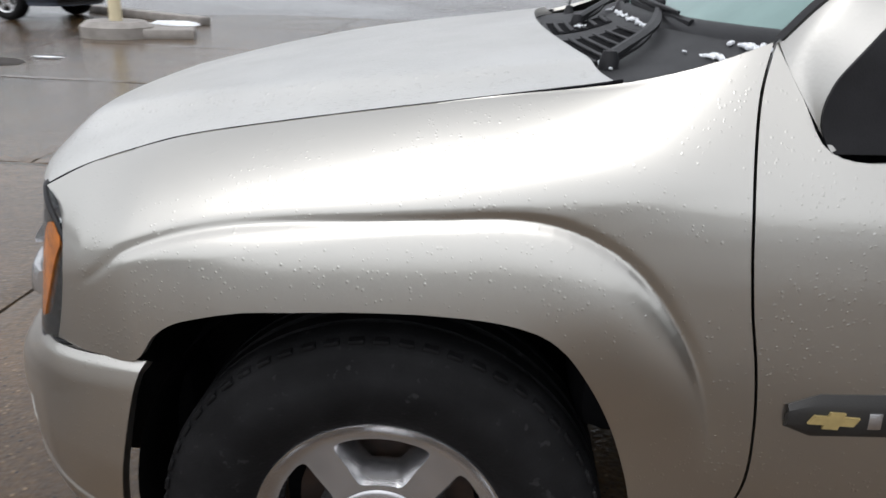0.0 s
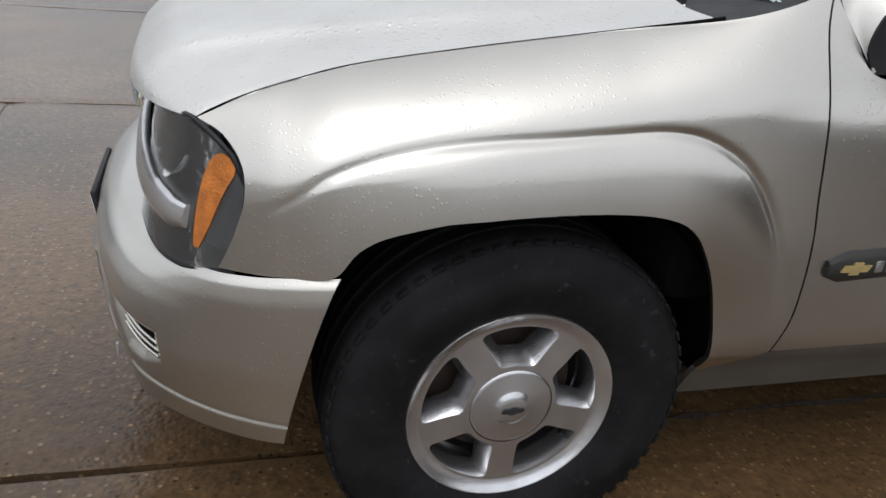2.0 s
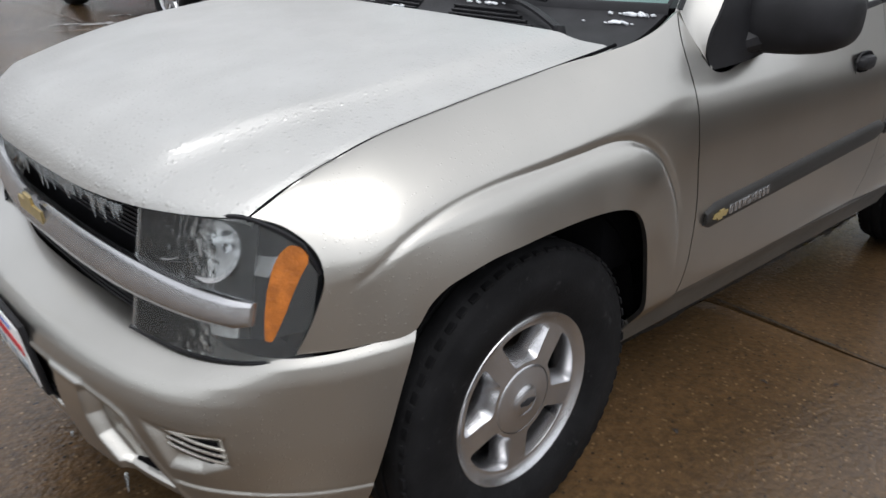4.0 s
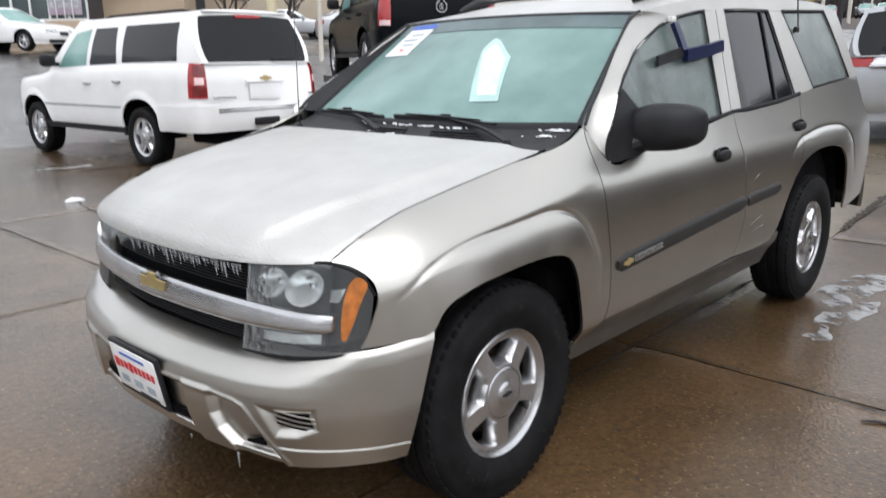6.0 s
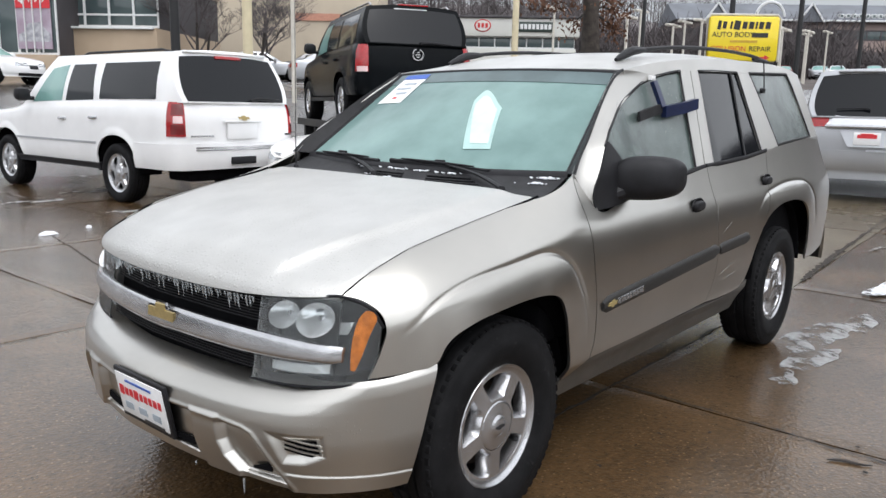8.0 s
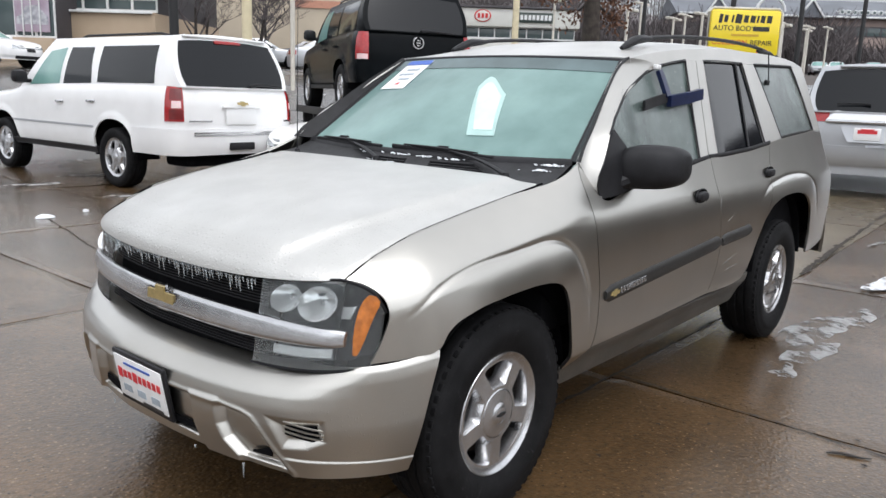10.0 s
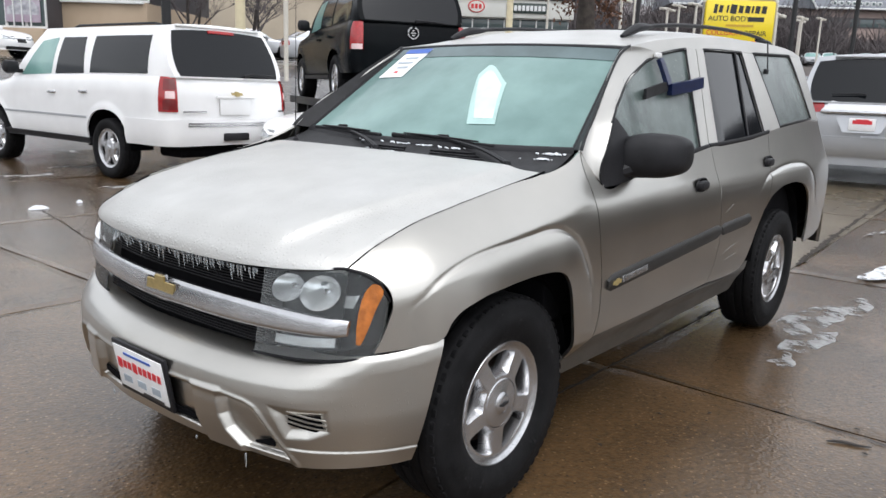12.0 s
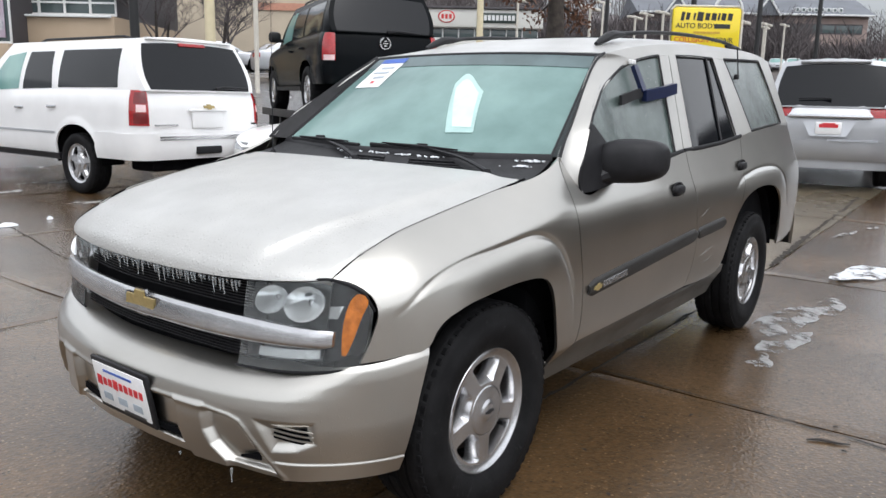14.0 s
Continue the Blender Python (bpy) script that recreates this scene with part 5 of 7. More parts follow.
MOULDING = mat("dark_pewter_moulding", (0.027, 0.026, 0.025), 0.5, spec=0.25, coat=0.06, coat_rough=0.3, bump=0.05, bscale=300, var=0.15, scale=8)
for s in (-1, 1):
    for xh, zh in ((1.467, 0.982), (2.473, 1.035)):
        h = new("door_handle")
        h.parent = suv
        yb = float(side_y(xh, zh))
        h.location = (xh, s * yb, zh)
        part("handle_cup", pad((0, s * -0.003, 0), 0.128, 0.088, s * 0.009, 2.6), DARK, h)
        part("handle_rim", tube([(0.063 * math.copysign(abs(math.cos(q)) ** 0.77, math.cos(q)), s * 0.003, 0.043 * math.copysign(abs(math.sin(q)) ** 0.77, math.sin(q))) for q in np.linspace(0, 2 * math.pi, 33)], 0.0035, 6), BLACK_PLASTIC, h)
        part("handle_grip", pad((0, s * 0.001, 0.010), 0.116, 0.046, s * 0.024, 3.2), BLACK_PLASTIC, h)


def strip(x0, x1, z0, z1, h, mat_, name, label=""):
    xs = np.linspace(x0, x1, 30)[:, None]
    t_ = np.linspace(-1, 1, 7)[None, :]
    hh = h / 2 * np.minimum(1, np.minimum((xs - x0 + 0.008) / 0.03, (x1 - xs + 0.008) / 0.03)) ** 0.5
    zz_ = z0 + (z1 - z0) * (xs - x0) / (x1 - x0) + hh * t_
    y_ = side_y(xs + 0 * t_, zz_) + 0.011 * (1 - np.abs(t_) ** 4)
    return both(name, shell(np.stack([xs + 0 * t_, -y_, zz_], 2), 0.01, (0, -1, 0)), mat_, label)


strip(0.580, 1.725, 0.682, 0.752, 0.070, MOULDING, "front_door_moulding", "dark pewter door moulding")
strip(1.745, 2.150, 0.752, 0.766, 0.062, MOULDING, "rear_door_moulding", "dark pewter door moulding")
for s in (-1, 1):
    bm_ = moved(bowtie_mesh(0.062, 0.026, 0, -1), pose(0.640, s * (float(side_y(0.640, 0.686)) + 0.012), 0.686) @ Matrix.Diagonal((1, 2, 1, 1)))
    part("door_badge", bm_, GOLD, suv)
    x = 0.685
    for k, w_ in enumerate((0.022, 0.018, 0.018, 0.008, 0.008, 0.024, 0.008, 0.018, 0.018, 0.018, 0.018)):
        zc = 0.688 + (x - 0.685) * 0.061
        part("name_bar", box((x + w_ / 2, s * (float(side_y(x, zc)) + 0.011), zc), (w_ * 0.85, 0.006, 0.026), (0, -3.5, 0), 0.002), ALLOY, suv)
        x += w_ + 0.004

# roof rack
for s in (-1, 1):
    rail = [(1.42, s * 0.505, 1.672), (1.52, s * 0.505, 1.698), (1.68, s * 0.51, 1.720), (2.05, s * 0.515, 1.752), (2.45, s * 0.515, 1.770), (2.9, s * 0.515, 1.776), (3.3, s * 0.51, 1.764), (3.52, s * 0.505, 1.735)]
    part("roof_rail", tube(along(rail, 40), 0.013, 10, 0.8), GREY_PLASTIC, suv, "dark roof rack rail")
    for x0, x1 in ((1.36, 1.66), (3.20, 3.62)):
        xs = np.linspace(x0, x1, 10)
        part("rail_foot", tube(np.stack([xs, np.full(10, s * 0.508), np.interp(xs, [x0, (x0 + x1) / 2, x1], [1.650, 1.700, 1.715] if x0 < 2 else [1.755, 1.745, 1.705])], 1), [0.010, 0.017, 0.022, 0.025, 0.027, 0.027, 0.025, 0.022, 0.018, 0.013], 10, 0.8), BLACK_PLASTIC, suv)
part("glass_aerial", [tube([(2.79, -0.730, 1.553), (2.83, -0.71, 1.63), (2.86, -0.69, 1.72)], 0.004, 6), box((2.79, -0.722, 1.545), (0.05, 0.02, 0.03), None, 0.006)], BLACK_PLASTIC, suv, "short black aerial on the quarter window")

TAG_UV = [(0.18, -0.325), (0.19, -0.5), (0.57, -0.375), (0.75, -0.125), (0.64, -0.112)]
STICK = [(0.61, 0.863), (0.61, 0.588), (0.97, 0.625), (0.97, 0.888), (0.92, 0.888), (0.91, 0.613), (0.97, 0.625), (0.97, 0.888)]
# price stickers and the blue clip
def on_screen(uv, off=0.004, n=14):
    """A thin card on the windscreen from its outline's four sides in (u, v)."""
    g = coons(*uv, n, n)
    return shell(screen_point(g[..., 0], g[..., 1]) + np.array([-0.7, 0, 0.6]) * off, 0.001, (-1, 0, 0.6))


def quad_uv(a, b, c, d):
    return [a, b], [d, c], [a, d], [b, c]


sticker = new("price_sticker")
sticker.parent = suv
part("sticker_card", on_screen(quad_uv(*STICK[:4])), WHITE_PLATE, sticker, "white window sticker")
part("sticker_band", on_screen(quad_uv(*STICK[4:]), 0.007), BLUE_PRINT, sticker, "blue band")
clip = new("window_clip")
clip.parent = suv
clip["label"] = "blue plastic bracket clipped on the window"
def gp(x, z, off=0.012):
    return (x, -(float(glass_y(np.array(x), np.array(z))) + off), z)
part("clip_arm", tube([gp(1.385, 1.55, 0.016), gp(1.39, 1.49, 0.02), gp(1.40, 1.435, 0.02)], 0.028, 4, 0.5, (0, 1, 0)), BLUE_PLASTIC, clip)
part("clip_foot", tube([gp(1.40, 1.415, 0.02), gp(1.58, 1.435, 0.03), gp(1.72, 1.455, 0.03)], 0.036, 4, 0.5, (0, 1, 0)), BLUE_PLASTIC, clip)
part("clip_pad", tube([gp(1.15, 1.392, 0.008), gp(1.28, 1.412, 0.010), gp(1.40, 1.430, 0.012)], 0.030, 4, 0.3, (0, 1, 0)), GREY_PLASTIC, clip, "dark grey pad")
part("clip_cap", box(gp(1.375, 1.565, 0.016), (0.045, 0.02, 0.022), None, 0.004), WHITE_PLATE, clip)
part("hanging_tag", on_screen(([TAG_UV[0], TAG_UV[1]], [TAG_UV[4], TAG_UV[3], TAG_UV[2]], [TAG_UV[0], TAG_UV[4]], [TAG_UV[1], TAG_UV[2]])), TAG, suv, "pale mirror tag behind the fogged windscreen")
tag_in = [(0.23, -0.345), (0.235, -0.465), (0.55, -0.355), (0.69, -0.165), (0.60, -0.150)]
part("tag_sheet", on_screen(([tag_in[0], tag_in[1]], [tag_in[4], tag_in[3], tag_in[2]], [tag_in[0], tag_in[4]], [tag_in[1], tag_in[2]]), 0.006), mat("bright_tag_sheet", (0.60, 0.79, 0.76), 0.4, spec=0.3, var=0.12, scale=9), suv, "bright paper of the mirror tag")
marks = [((u_, v0_), (u_, v1_), (u_ + 0.022, v1_ + 0.002), (u_ + 0.022, v0_ + 0.002)) for u_, v0_, v1_ in ((0.84, 0.66, 0.80), (0.78, 0.66, 0.83), (0.72, 0.65, 0.77), (0.66, 0.70, 0.74))]
for num, corners_ in enumerate(marks):
    part("sticker_print", on_screen(quad_uv(*corners_), 0.0065, 4), RED_PRINT if num == 3 else bpy.data.materials["pale_print"], sticker)
part("shade_band", on_screen(quad_uv((0.86, -0.985), (0.86, 0.985), (1.0, 0.985), (1.0, -0.985)), 0.003, 40), SHADE, suv, "dark tinted band along the windscreen")

# wheels and the dark underside
for xw in (0.0, 2.87):
    for s in (-1, 1):
        wheel(suv, (xw, s * 0.775, 0.368), s, 0.368, 0.235, 0.214, 5)
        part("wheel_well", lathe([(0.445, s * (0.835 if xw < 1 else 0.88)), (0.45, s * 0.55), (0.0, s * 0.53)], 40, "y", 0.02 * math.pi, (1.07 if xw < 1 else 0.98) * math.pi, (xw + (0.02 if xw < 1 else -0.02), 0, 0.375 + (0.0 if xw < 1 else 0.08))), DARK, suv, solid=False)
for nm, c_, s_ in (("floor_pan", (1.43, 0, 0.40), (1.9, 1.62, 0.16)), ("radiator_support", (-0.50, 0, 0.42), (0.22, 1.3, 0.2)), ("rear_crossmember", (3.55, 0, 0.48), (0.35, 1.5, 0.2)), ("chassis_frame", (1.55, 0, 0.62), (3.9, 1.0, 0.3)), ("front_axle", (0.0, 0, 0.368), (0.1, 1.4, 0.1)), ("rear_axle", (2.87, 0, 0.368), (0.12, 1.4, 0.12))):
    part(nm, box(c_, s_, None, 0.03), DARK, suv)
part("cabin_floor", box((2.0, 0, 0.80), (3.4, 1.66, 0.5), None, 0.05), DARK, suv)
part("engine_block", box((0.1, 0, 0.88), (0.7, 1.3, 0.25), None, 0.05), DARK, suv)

# streaks of dried salt on the rear door
SALT = mat("dried_salt", (0.24, 0.23, 0.215), 0.8, var=0.15, scale=40)
for x0, z0, x1, z1 in ((1.80, 0.62, 1.98, 0.66), (1.86, 0.585, 2.02, 0.60), (1.78, 0.83, 1.90, 0.875), (1.70, 0.90, 1.72, 0.99)):
    xs_ = np.linspace(x0, x1, 8)
    zs_ = np.linspace(z0, z1, 8)
    part("salt_streak", tube(np.stack([xs_, -(side_y(xs_, zs_) + 0.0005), zs_], 1), [0.0005, 0.0015, 0.0025, 0.003, 0.003, 0.0025, 0.0015, 0.0005], 5, 0.3, (0, 1, 0)), SALT, suv)


# the far front corner is swept back more strongly than the plan lines above
for ob in suv.children_recursive:
    if ob.type != "MESH":
        continue
    off = ob.location + (ob.parent.location if ob.parent != suv else Vector())
    for p_ in ob.data.vertices:
        x_, y_ = p_.co.x + off.x, p_.co.y + off.y
        if x_ < -0.15 and y_ > 0.1:
            p_.co.x += 0.085 * (y_ - 0.1) * float(smoothstep(-0.15, -0.60, x_))

# ---- other vehicles: local x forwards from the rear axle, y to the vehicle's left ----
def vehicle(name, label, m, paint, p):
    car = thing(name, label, "car", m)
    wb, hw, R = p["wb"], p["hw"], p["R"]
    xf, xr = wb + p["front"], -p["rear"]
    rc, fc = p.get("rear_round", 1.0), p.get("front_round", 1.0)
    plan = along([(xf, 0.0), (xf - 0.02 * fc, 0.45 * hw), (xf - 0.12 * fc, 0.78 * hw), (xf - 0.34 * fc, 0.94 * hw), (xf - 0.8 * fc, 0.99 * hw), (wb * 0.7, hw), (wb * 0.3, hw), (xr + 0.7, 0.99 * hw),
                  (xr + 0.26 * rc, 0.965 * hw), (xr + 0.07 * rc, 0.88 * hw), (xr + 0.01, 0.6 * hw), (xr, 0.0)], 170)
    tn = np.gradient(plan, axis=0)
    tn /= np.linalg.norm(tn, axis=1, keepdims=True)
    nr = np.stack([tn[:, 1], -tn[:, 0]], 1)
    if nr[len(plan) // 2, 1] < 0:
        nr = -nr
    belt = spline(p["belt"])
    sill = p["sill"]
    ar = R + p.get("arch_gap", 0.09)

    def bottom(x, y):
        z = np.full(np.shape(x), sill)
        z = np.where(x > wb + ar, p.get("front_low", sill), z)
        z = np.where(x < -ar, p.get("rear_low", sill), z)
        for c in (0, wb):
            k = 1 - np.clip(np.abs(x - c) / ar, 0, 1) ** 2.4
            z = np.where((np.abs(x - c) < ar) & (np.abs(y) > 0.6 * hw), np.maximum(z, R + ar * k ** (1 / 2.4)), z)
        return z
    t = np.linspace(0, 1, 26)[None, :]
    prof = spline([(0.0, -0.055), (0.12, -0.018), (0.3, 0.0), (0.55, 0.004), (0.75, -0.004), (0.9, -0.026), (1.0, -0.060)])

    def surf(x, y, nx, ny, z, off=0.0):
        lo, hi = sill, belt(x)
        d = prof((z - lo) / (hi - lo)) * p.get("bulge", 1.0) + off
        for c in (0, wb):
            rr = np.hypot(x - c, z - R)
            d = d + 0.018 * (1 - smoothstep(ar + 0.02, ar + 0.13, rr)) * (np.abs(y) > 0.6 * hw)
        return np.stack([x + nx * d, y + ny * d, z], 2)
    x, y = plan[:, :1], plan[:, 1:]
    z = bottom(x, y) + (belt(x) - bottom(x, y)) * t
    left = surf(x, y, nr[:, :1], nr[:, 1:], z)
    body = part("lower_body", [shell(left, 0.02, (0, 1, 0)), mirrored(shell(left, 0.02, (0, 1, 0)))], paint, car)

    def band(s0, s1, z0, z1, off, material, nm, lab="", thick=0.02, side=1, n=14):
        """A strip on the lower body between two places along its outline (0 nose, 1 tail) and two heights."""
        q = np.linspace(s0, s1, n) * (len(plan) - 1)
        i = np.arange(len(plan))
        px, py, nx, ny = (np.interp(q, i, a)[:, None] for a in (plan[:, 0], plan[:, 1], nr[:, 0], nr[:, 1]))
        zz = np.linspace(z0, z1, 6)[None, :]
        g = surf(px, py, nx, ny, zz + 0 * px, off)
        sh = shell(g, thick, (nx.mean(), ny.mean(), 0))
        return part(nm, sh if side > 0 else mirrored(sh), material, car, lab)
    half_n = len(plan) * 2 // 3
    at_y = lambda yy: float(np.interp(-yy, -plan[half_n:, 1], (np.arange(len(plan)) / (len(plan) - 1))[half_n:]))
    at_x = lambda xx: float(np.interp(-xx, -plan[10:-10, 0], (np.arange(len(plan)) / (len(plan) - 1))[10:-10]))
    # cabin
    zr = p["roof"]
    wbx, wtx, rtx, rbx = p["screen_base"], p["screen_top"], p["rear_top"], p["rear_base"]
    by, ry = p.get("belt_half", 0.93) * hw, p.get("roof_half", 0.76) * hw
    rcv = p.get("roof_curve", 0.04)

    corner = lambda x: np.minimum(by, np.interp(x, plan[::-1, 0], plan[::-1, 1]) - 0.062)

    def cab(x, z, off=0.0):
        zb = belt(x)
        k = (z - zb) / (zr - zb)
        return corner(x) + (np.minimum(ry, corner(x) - 0.03) - corner(x)) * k + 0.03 * np.sin(np.clip(k, 0, 1) * math.pi) + off

    def pane(nm, bl, br, tr, tl, material, off=0.006, thick=0.012, lab=""):
        g = coons([bl, br], [tl, tr], [bl, tl], [br, tr], 12, 10)
        yv = cab(g[..., 0], g[..., 1], off)
        sh = shell(np.stack([g[..., 0], yv, g[..., 1]], 2), thick, (0, 1, 0))
        part(nm, sh, material, car, lab)
        part(nm, mirrored(sh), material, car, lab)
    uu, vv = np.linspace(0, 1, 30)[:, None], np.linspace(0, 1, 12)[None, :]
    zb_r, zb_f = float(belt(rbx)), float(belt(wbx))
    X = (rbx + (wbx - rbx) * uu) * (1 - vv) + (rtx + (wtx - rtx) * uu) * vv
    zb = belt(rbx + (wbx - rbx) * uu)
    Z = zb + (zr - zb) * vv
    sideg = np.stack([X, cab(X, Z) - 0.0, Z], 2)
    w2 = np.linspace(-1, 1, 24)[None, :]
    rx = rtx + (wtx - rtx) * uu
    top = np.stack([rx + 0.03 * (1 - w2 ** 2) * (2 * uu - 1), w2 * (ry + 0 * uu), zr + rcv * (1 - np.abs(w2) ** 2.5) + 0 * uu], 2)
    k1 = np.linspace(0, 1, 10)[:, None]
    rearg = np.stack([rbx + (rtx - rbx) * k1 - 0.03 * (1 - w2 ** 2), w2 * cab(rbx + (rtx - rbx) * k1, zb_r + (zr - zb_r) * k1), zb_r + (zr - zb_r) * k1 + rcv * k1 * (1 - np.abs(w2) ** 2.5)], 2)
    frontg = np.stack([wbx + (wtx - wbx) * k1 + 0.05 * (1 - w2 ** 2), w2 * (by + (ry - by) * k1 + 0.03 * np.sin(k1 * math.pi)), zb_f + (zr - zb_f) * k1 + rcv * k1 * (1 - np.abs(w2) ** 2.5)], 2)
    part("cabin", [shell(sideg, 0.02, (0, 1, 0)), mirrored(shell(sideg, 0.02, (0, 1, 0))), shell(rearg, 0.02, (-1, 0, 0)), shell(frontg, 0.02, (1, 0, 0))], paint, car)
    part("roof", shell(top, 0.03, (0, 0, 1)), p.get("roof_mat", paint), car)
    # bonnet and rear shelf
    xh = np.linspace(wbx - 0.05, xf - 0.03, 24)[:, None]
    hy = np.interp(xh, plan[::-1, 0], plan[::-1, 1]) - 0.05
    part("hood", shell(np.stack([xh + 0 * w2, w2 * hy, belt(xh) + 0.05 * (1 - np.abs(w2) ** 2.4) * (1 - smoothstep(xf - 0.25, xf, xh)) - 0.004], 2), 0.02, (0, 0, 1)), paint, car)
    xh = np.linspace(xr + 0.02, rbx + 0.05, 6)[:, None]
    hy = np.interp(xh, plan[::-1, 0], plan[::-1, 1]) - 0.05
    part("rear_deck", shell(np.stack([xh + 0 * w2, w2 * hy, belt(xh) + 0.01 + 0 * w2], 2), 0.02, (0, 0, 1)), paint, car)
    # glazing
    for nm, bl, br, tr, tl, mt in p["panes"]:
        pane(nm, bl, br, tr, tl, mt)
    sl = rearg[1:-1, 2:-2] if not p.get("rear_glass_low") else rearg[0:-1, 1:-1]
    part("rear_window", shell(sl + np.array([-0.008, 0, 0.002]), 0.012, (-1, 0, 0)), p.get("rear_glass", TINT), car, "dark rear window")
    part("windscreen", shell(frontg[1:-1, 1:-1] + np.array([0.008, 0, 0.002]), 0.012, (1, 0, 0)), p.get("front_glass", TEAL_GLASS), car)
    # wheels, wells and underside
    for xw in (0.0, wb):
        for s in (-1, 1):
            wheel(car, (xw, s * (hw - 0.135), R), s, R, p.get("tyre", 0.25), R * p.get("rim", 0.62), 5, spin=p.get("spin", 20), cap_mark=False)
            part("wheel_well", lathe([(ar + 0.01, s * (hw - 0.03)), (ar + 0.012, s * (hw - 0.36)), (0.0, s * (hw - 0.37))], 28, "y", 0.0, math.pi, (xw, 0, R)), DARK, car, solid=False)
    part("underbody", [box(((wb) / 2, 0, sill + 0.08), (wb - 2 * ar, 1.8 * hw, 0.16), None, 0.03), box((wb / 2, 0, sill + 0.25), (xf - xr - 0.5, 1.1 * hw, 0.2), None, 0.03)], DARK, car)
    # mirrors and handles
    for s in (-1, 1):
        mx, mz = p["mirror"]
        part("door_mirror", [box((mx, s * (hw + 0.10), mz), (0.15, 0.24, 0.20), (0, 0, s * 12), 0.07), box((mx + 0.02, s * (hw - 0.03), mz - 0.06), (0.08, 0.12, 0.06), None, 0.02)], p.get("mirror_mat", BLACK_PLASTIC), car)
        for hx, hz in p.get("handles", ()):
            part("door_handle", tube([(hx - 0.10, s * (hw - 0.004), hz), (hx - 0.05, s * (hw + 0.03), hz), (hx + 0.05, s * (hw + 0.03), hz), (hx + 0.10, s * (hw - 0.004), hz)], 0.018, 8), p.get("handle_mat", ALLOY), car)
    return car, band, at_x, at_y


def vehicle_pose(x, y, z, hx, hy):
    return pose(x, y, z, 0, 0, math.degrees(math.atan2(hy, hx)))


# white long sport utility vehicle
SUB = dict(wb=3.30, front=1.0, rear=1.42, hw=1.04, R=0.41, sill=0.46, front_low=0.36, rear_low=0.52, roof=2.045, roof_curve=0.045, tyre=0.27, rim=0.66, spin=20, arch_gap=0.115,
           belt=[(-1.35, 1.40), (0, 1.40), (1.9, 1.37), (2.65, 1.33), (3.0, 1.27), (3.6, 1.22), (4.2, 1.14), (4.3, 1.05)], screen_base=2.75, screen_top=1.95, rear_top=-1.08, rear_base=-1.36,
           belt_half=0.94, roof_half=0.74, rear_round=0.8, mirror=(2.42, 1.47), handles=((1.42, 1.13), (0.55, 1.16)), handle_mat=CHROME, rear_glass_low=True,
           panes=[("front_window", (1.52, 1.39), (2.42, 1.36), (1.93, 1.86), (1.48, 1.91), TEAL_GLASS), ("rear_door_window", (0.62, 1.41), (1.40, 1.39), (1.34, 1.91), (0.72, 1.91), TINT), ("side_window", (-0.92, 1.43), (0.46, 1.42), (0.48, 1.92), (-0.86, 1.92), TINT)])
hx_, hy_ = -0.047, 0.999
long_suv, band, at_x, at_y = vehicle("long_sport_utility_vehicle", "white long sport utility vehicle with dark rear glass", vehicle_pose(4.30, 8.127, 0.0, hx_, hy_), WHITE_PAINT, SUB)
for s in (1, -1):
    tl = band(at_x(-1.20), at_y(0.86), 0.96, 1.40, 0.012, RED_LENS, "tail_lamp", "red tail lamp with a clear centre", side=s)
    band(at_y(0.985), at_y(0.875), 1.235, 1.375, 0.015, mat("deep_red_lens", (0.14, 0.003, 0.004), 0.2, coat=0.4, var=0.2) if s > 0 else bpy.data.materials["deep_red_lens"], "lamp_cell", side=s)
    band(at_y(0.985), at_y(0.875), 0.985, 1.115, 0.015, bpy.data.materials["deep_red_lens"], "lamp_cell", side=s)
    band(at_y(0.97), at_y(0.89), 1.13, 1.22, 0.016, mat("clear_tail_lens", (0.75, 0.55, 0.55), 0.15, coat=0.5, var=0.1) if s > 0 else bpy.data.materials["clear_tail_lens"], "reverse_lamp", side=s)
    band(at_x(-0.50), 1.0, 0.52, 0.86, 0.030, WHITE_PAINT, "rear_bumper", side=s, n=30)
    band(0.90, 1.0, 0.80, 0.825, 0.040, CHROME, "bumper_trim", "chrome strip", thick=0.015, side=s)
    band(0.90, 1.0, 0.772, 0.790, 0.038, CHROME, "bumper_trim", thick=0.015, side=s)
    band(at_x(2.9), at_x(0.5), 0.795, 0.825, 0.008, SILVER_PAINT, "door_moulding", thick=0.012, side=s, n=24)
    band(at_x(2.95), at_x(0.45), 0.44, 0.52, 0.02, BLACK_PLASTIC, "running_board", thick=0.05, side=s, n=24)
    part("roof_rail", tube([(1.35, s * 0.66, 2.055), (1.22, s * 0.66, 2.085), (-0.65, s * 0.66, 2.085), (-0.85, s * 0.66, 2.055)], 0.018, 8), BLACK_PLASTIC, long_suv)
part("plate_recess", box((-1.445, 0, 1.03), (0.02, 0.50, 0.22), None, 0.01), WHITE_PAINT, long_suv)
part("tailgate_grip", box((-1.455, 0, 1.155), (0.04, 0.62, 0.035), None, 0.01), WHITE_PAINT, long_suv)
part("tailgate_badge", moved(bowtie_mesh(0.17, 0.065, 0, 1), pose(-1.475, 0, 1.20, 0, 0, 90) @ Matrix.Diagonal((1, 8, 1, 1))), GOLD, long_suv, "gold cross-shaped badge")
part("rear_wiper", tube([(-1.415, -0.18, 1.43), (-1.43, -0.3, 1.455), (-1.415, -0.72, 1.445)], [0.026, 0.02, 0.014], 6), BLACK_PLASTIC, long_suv)
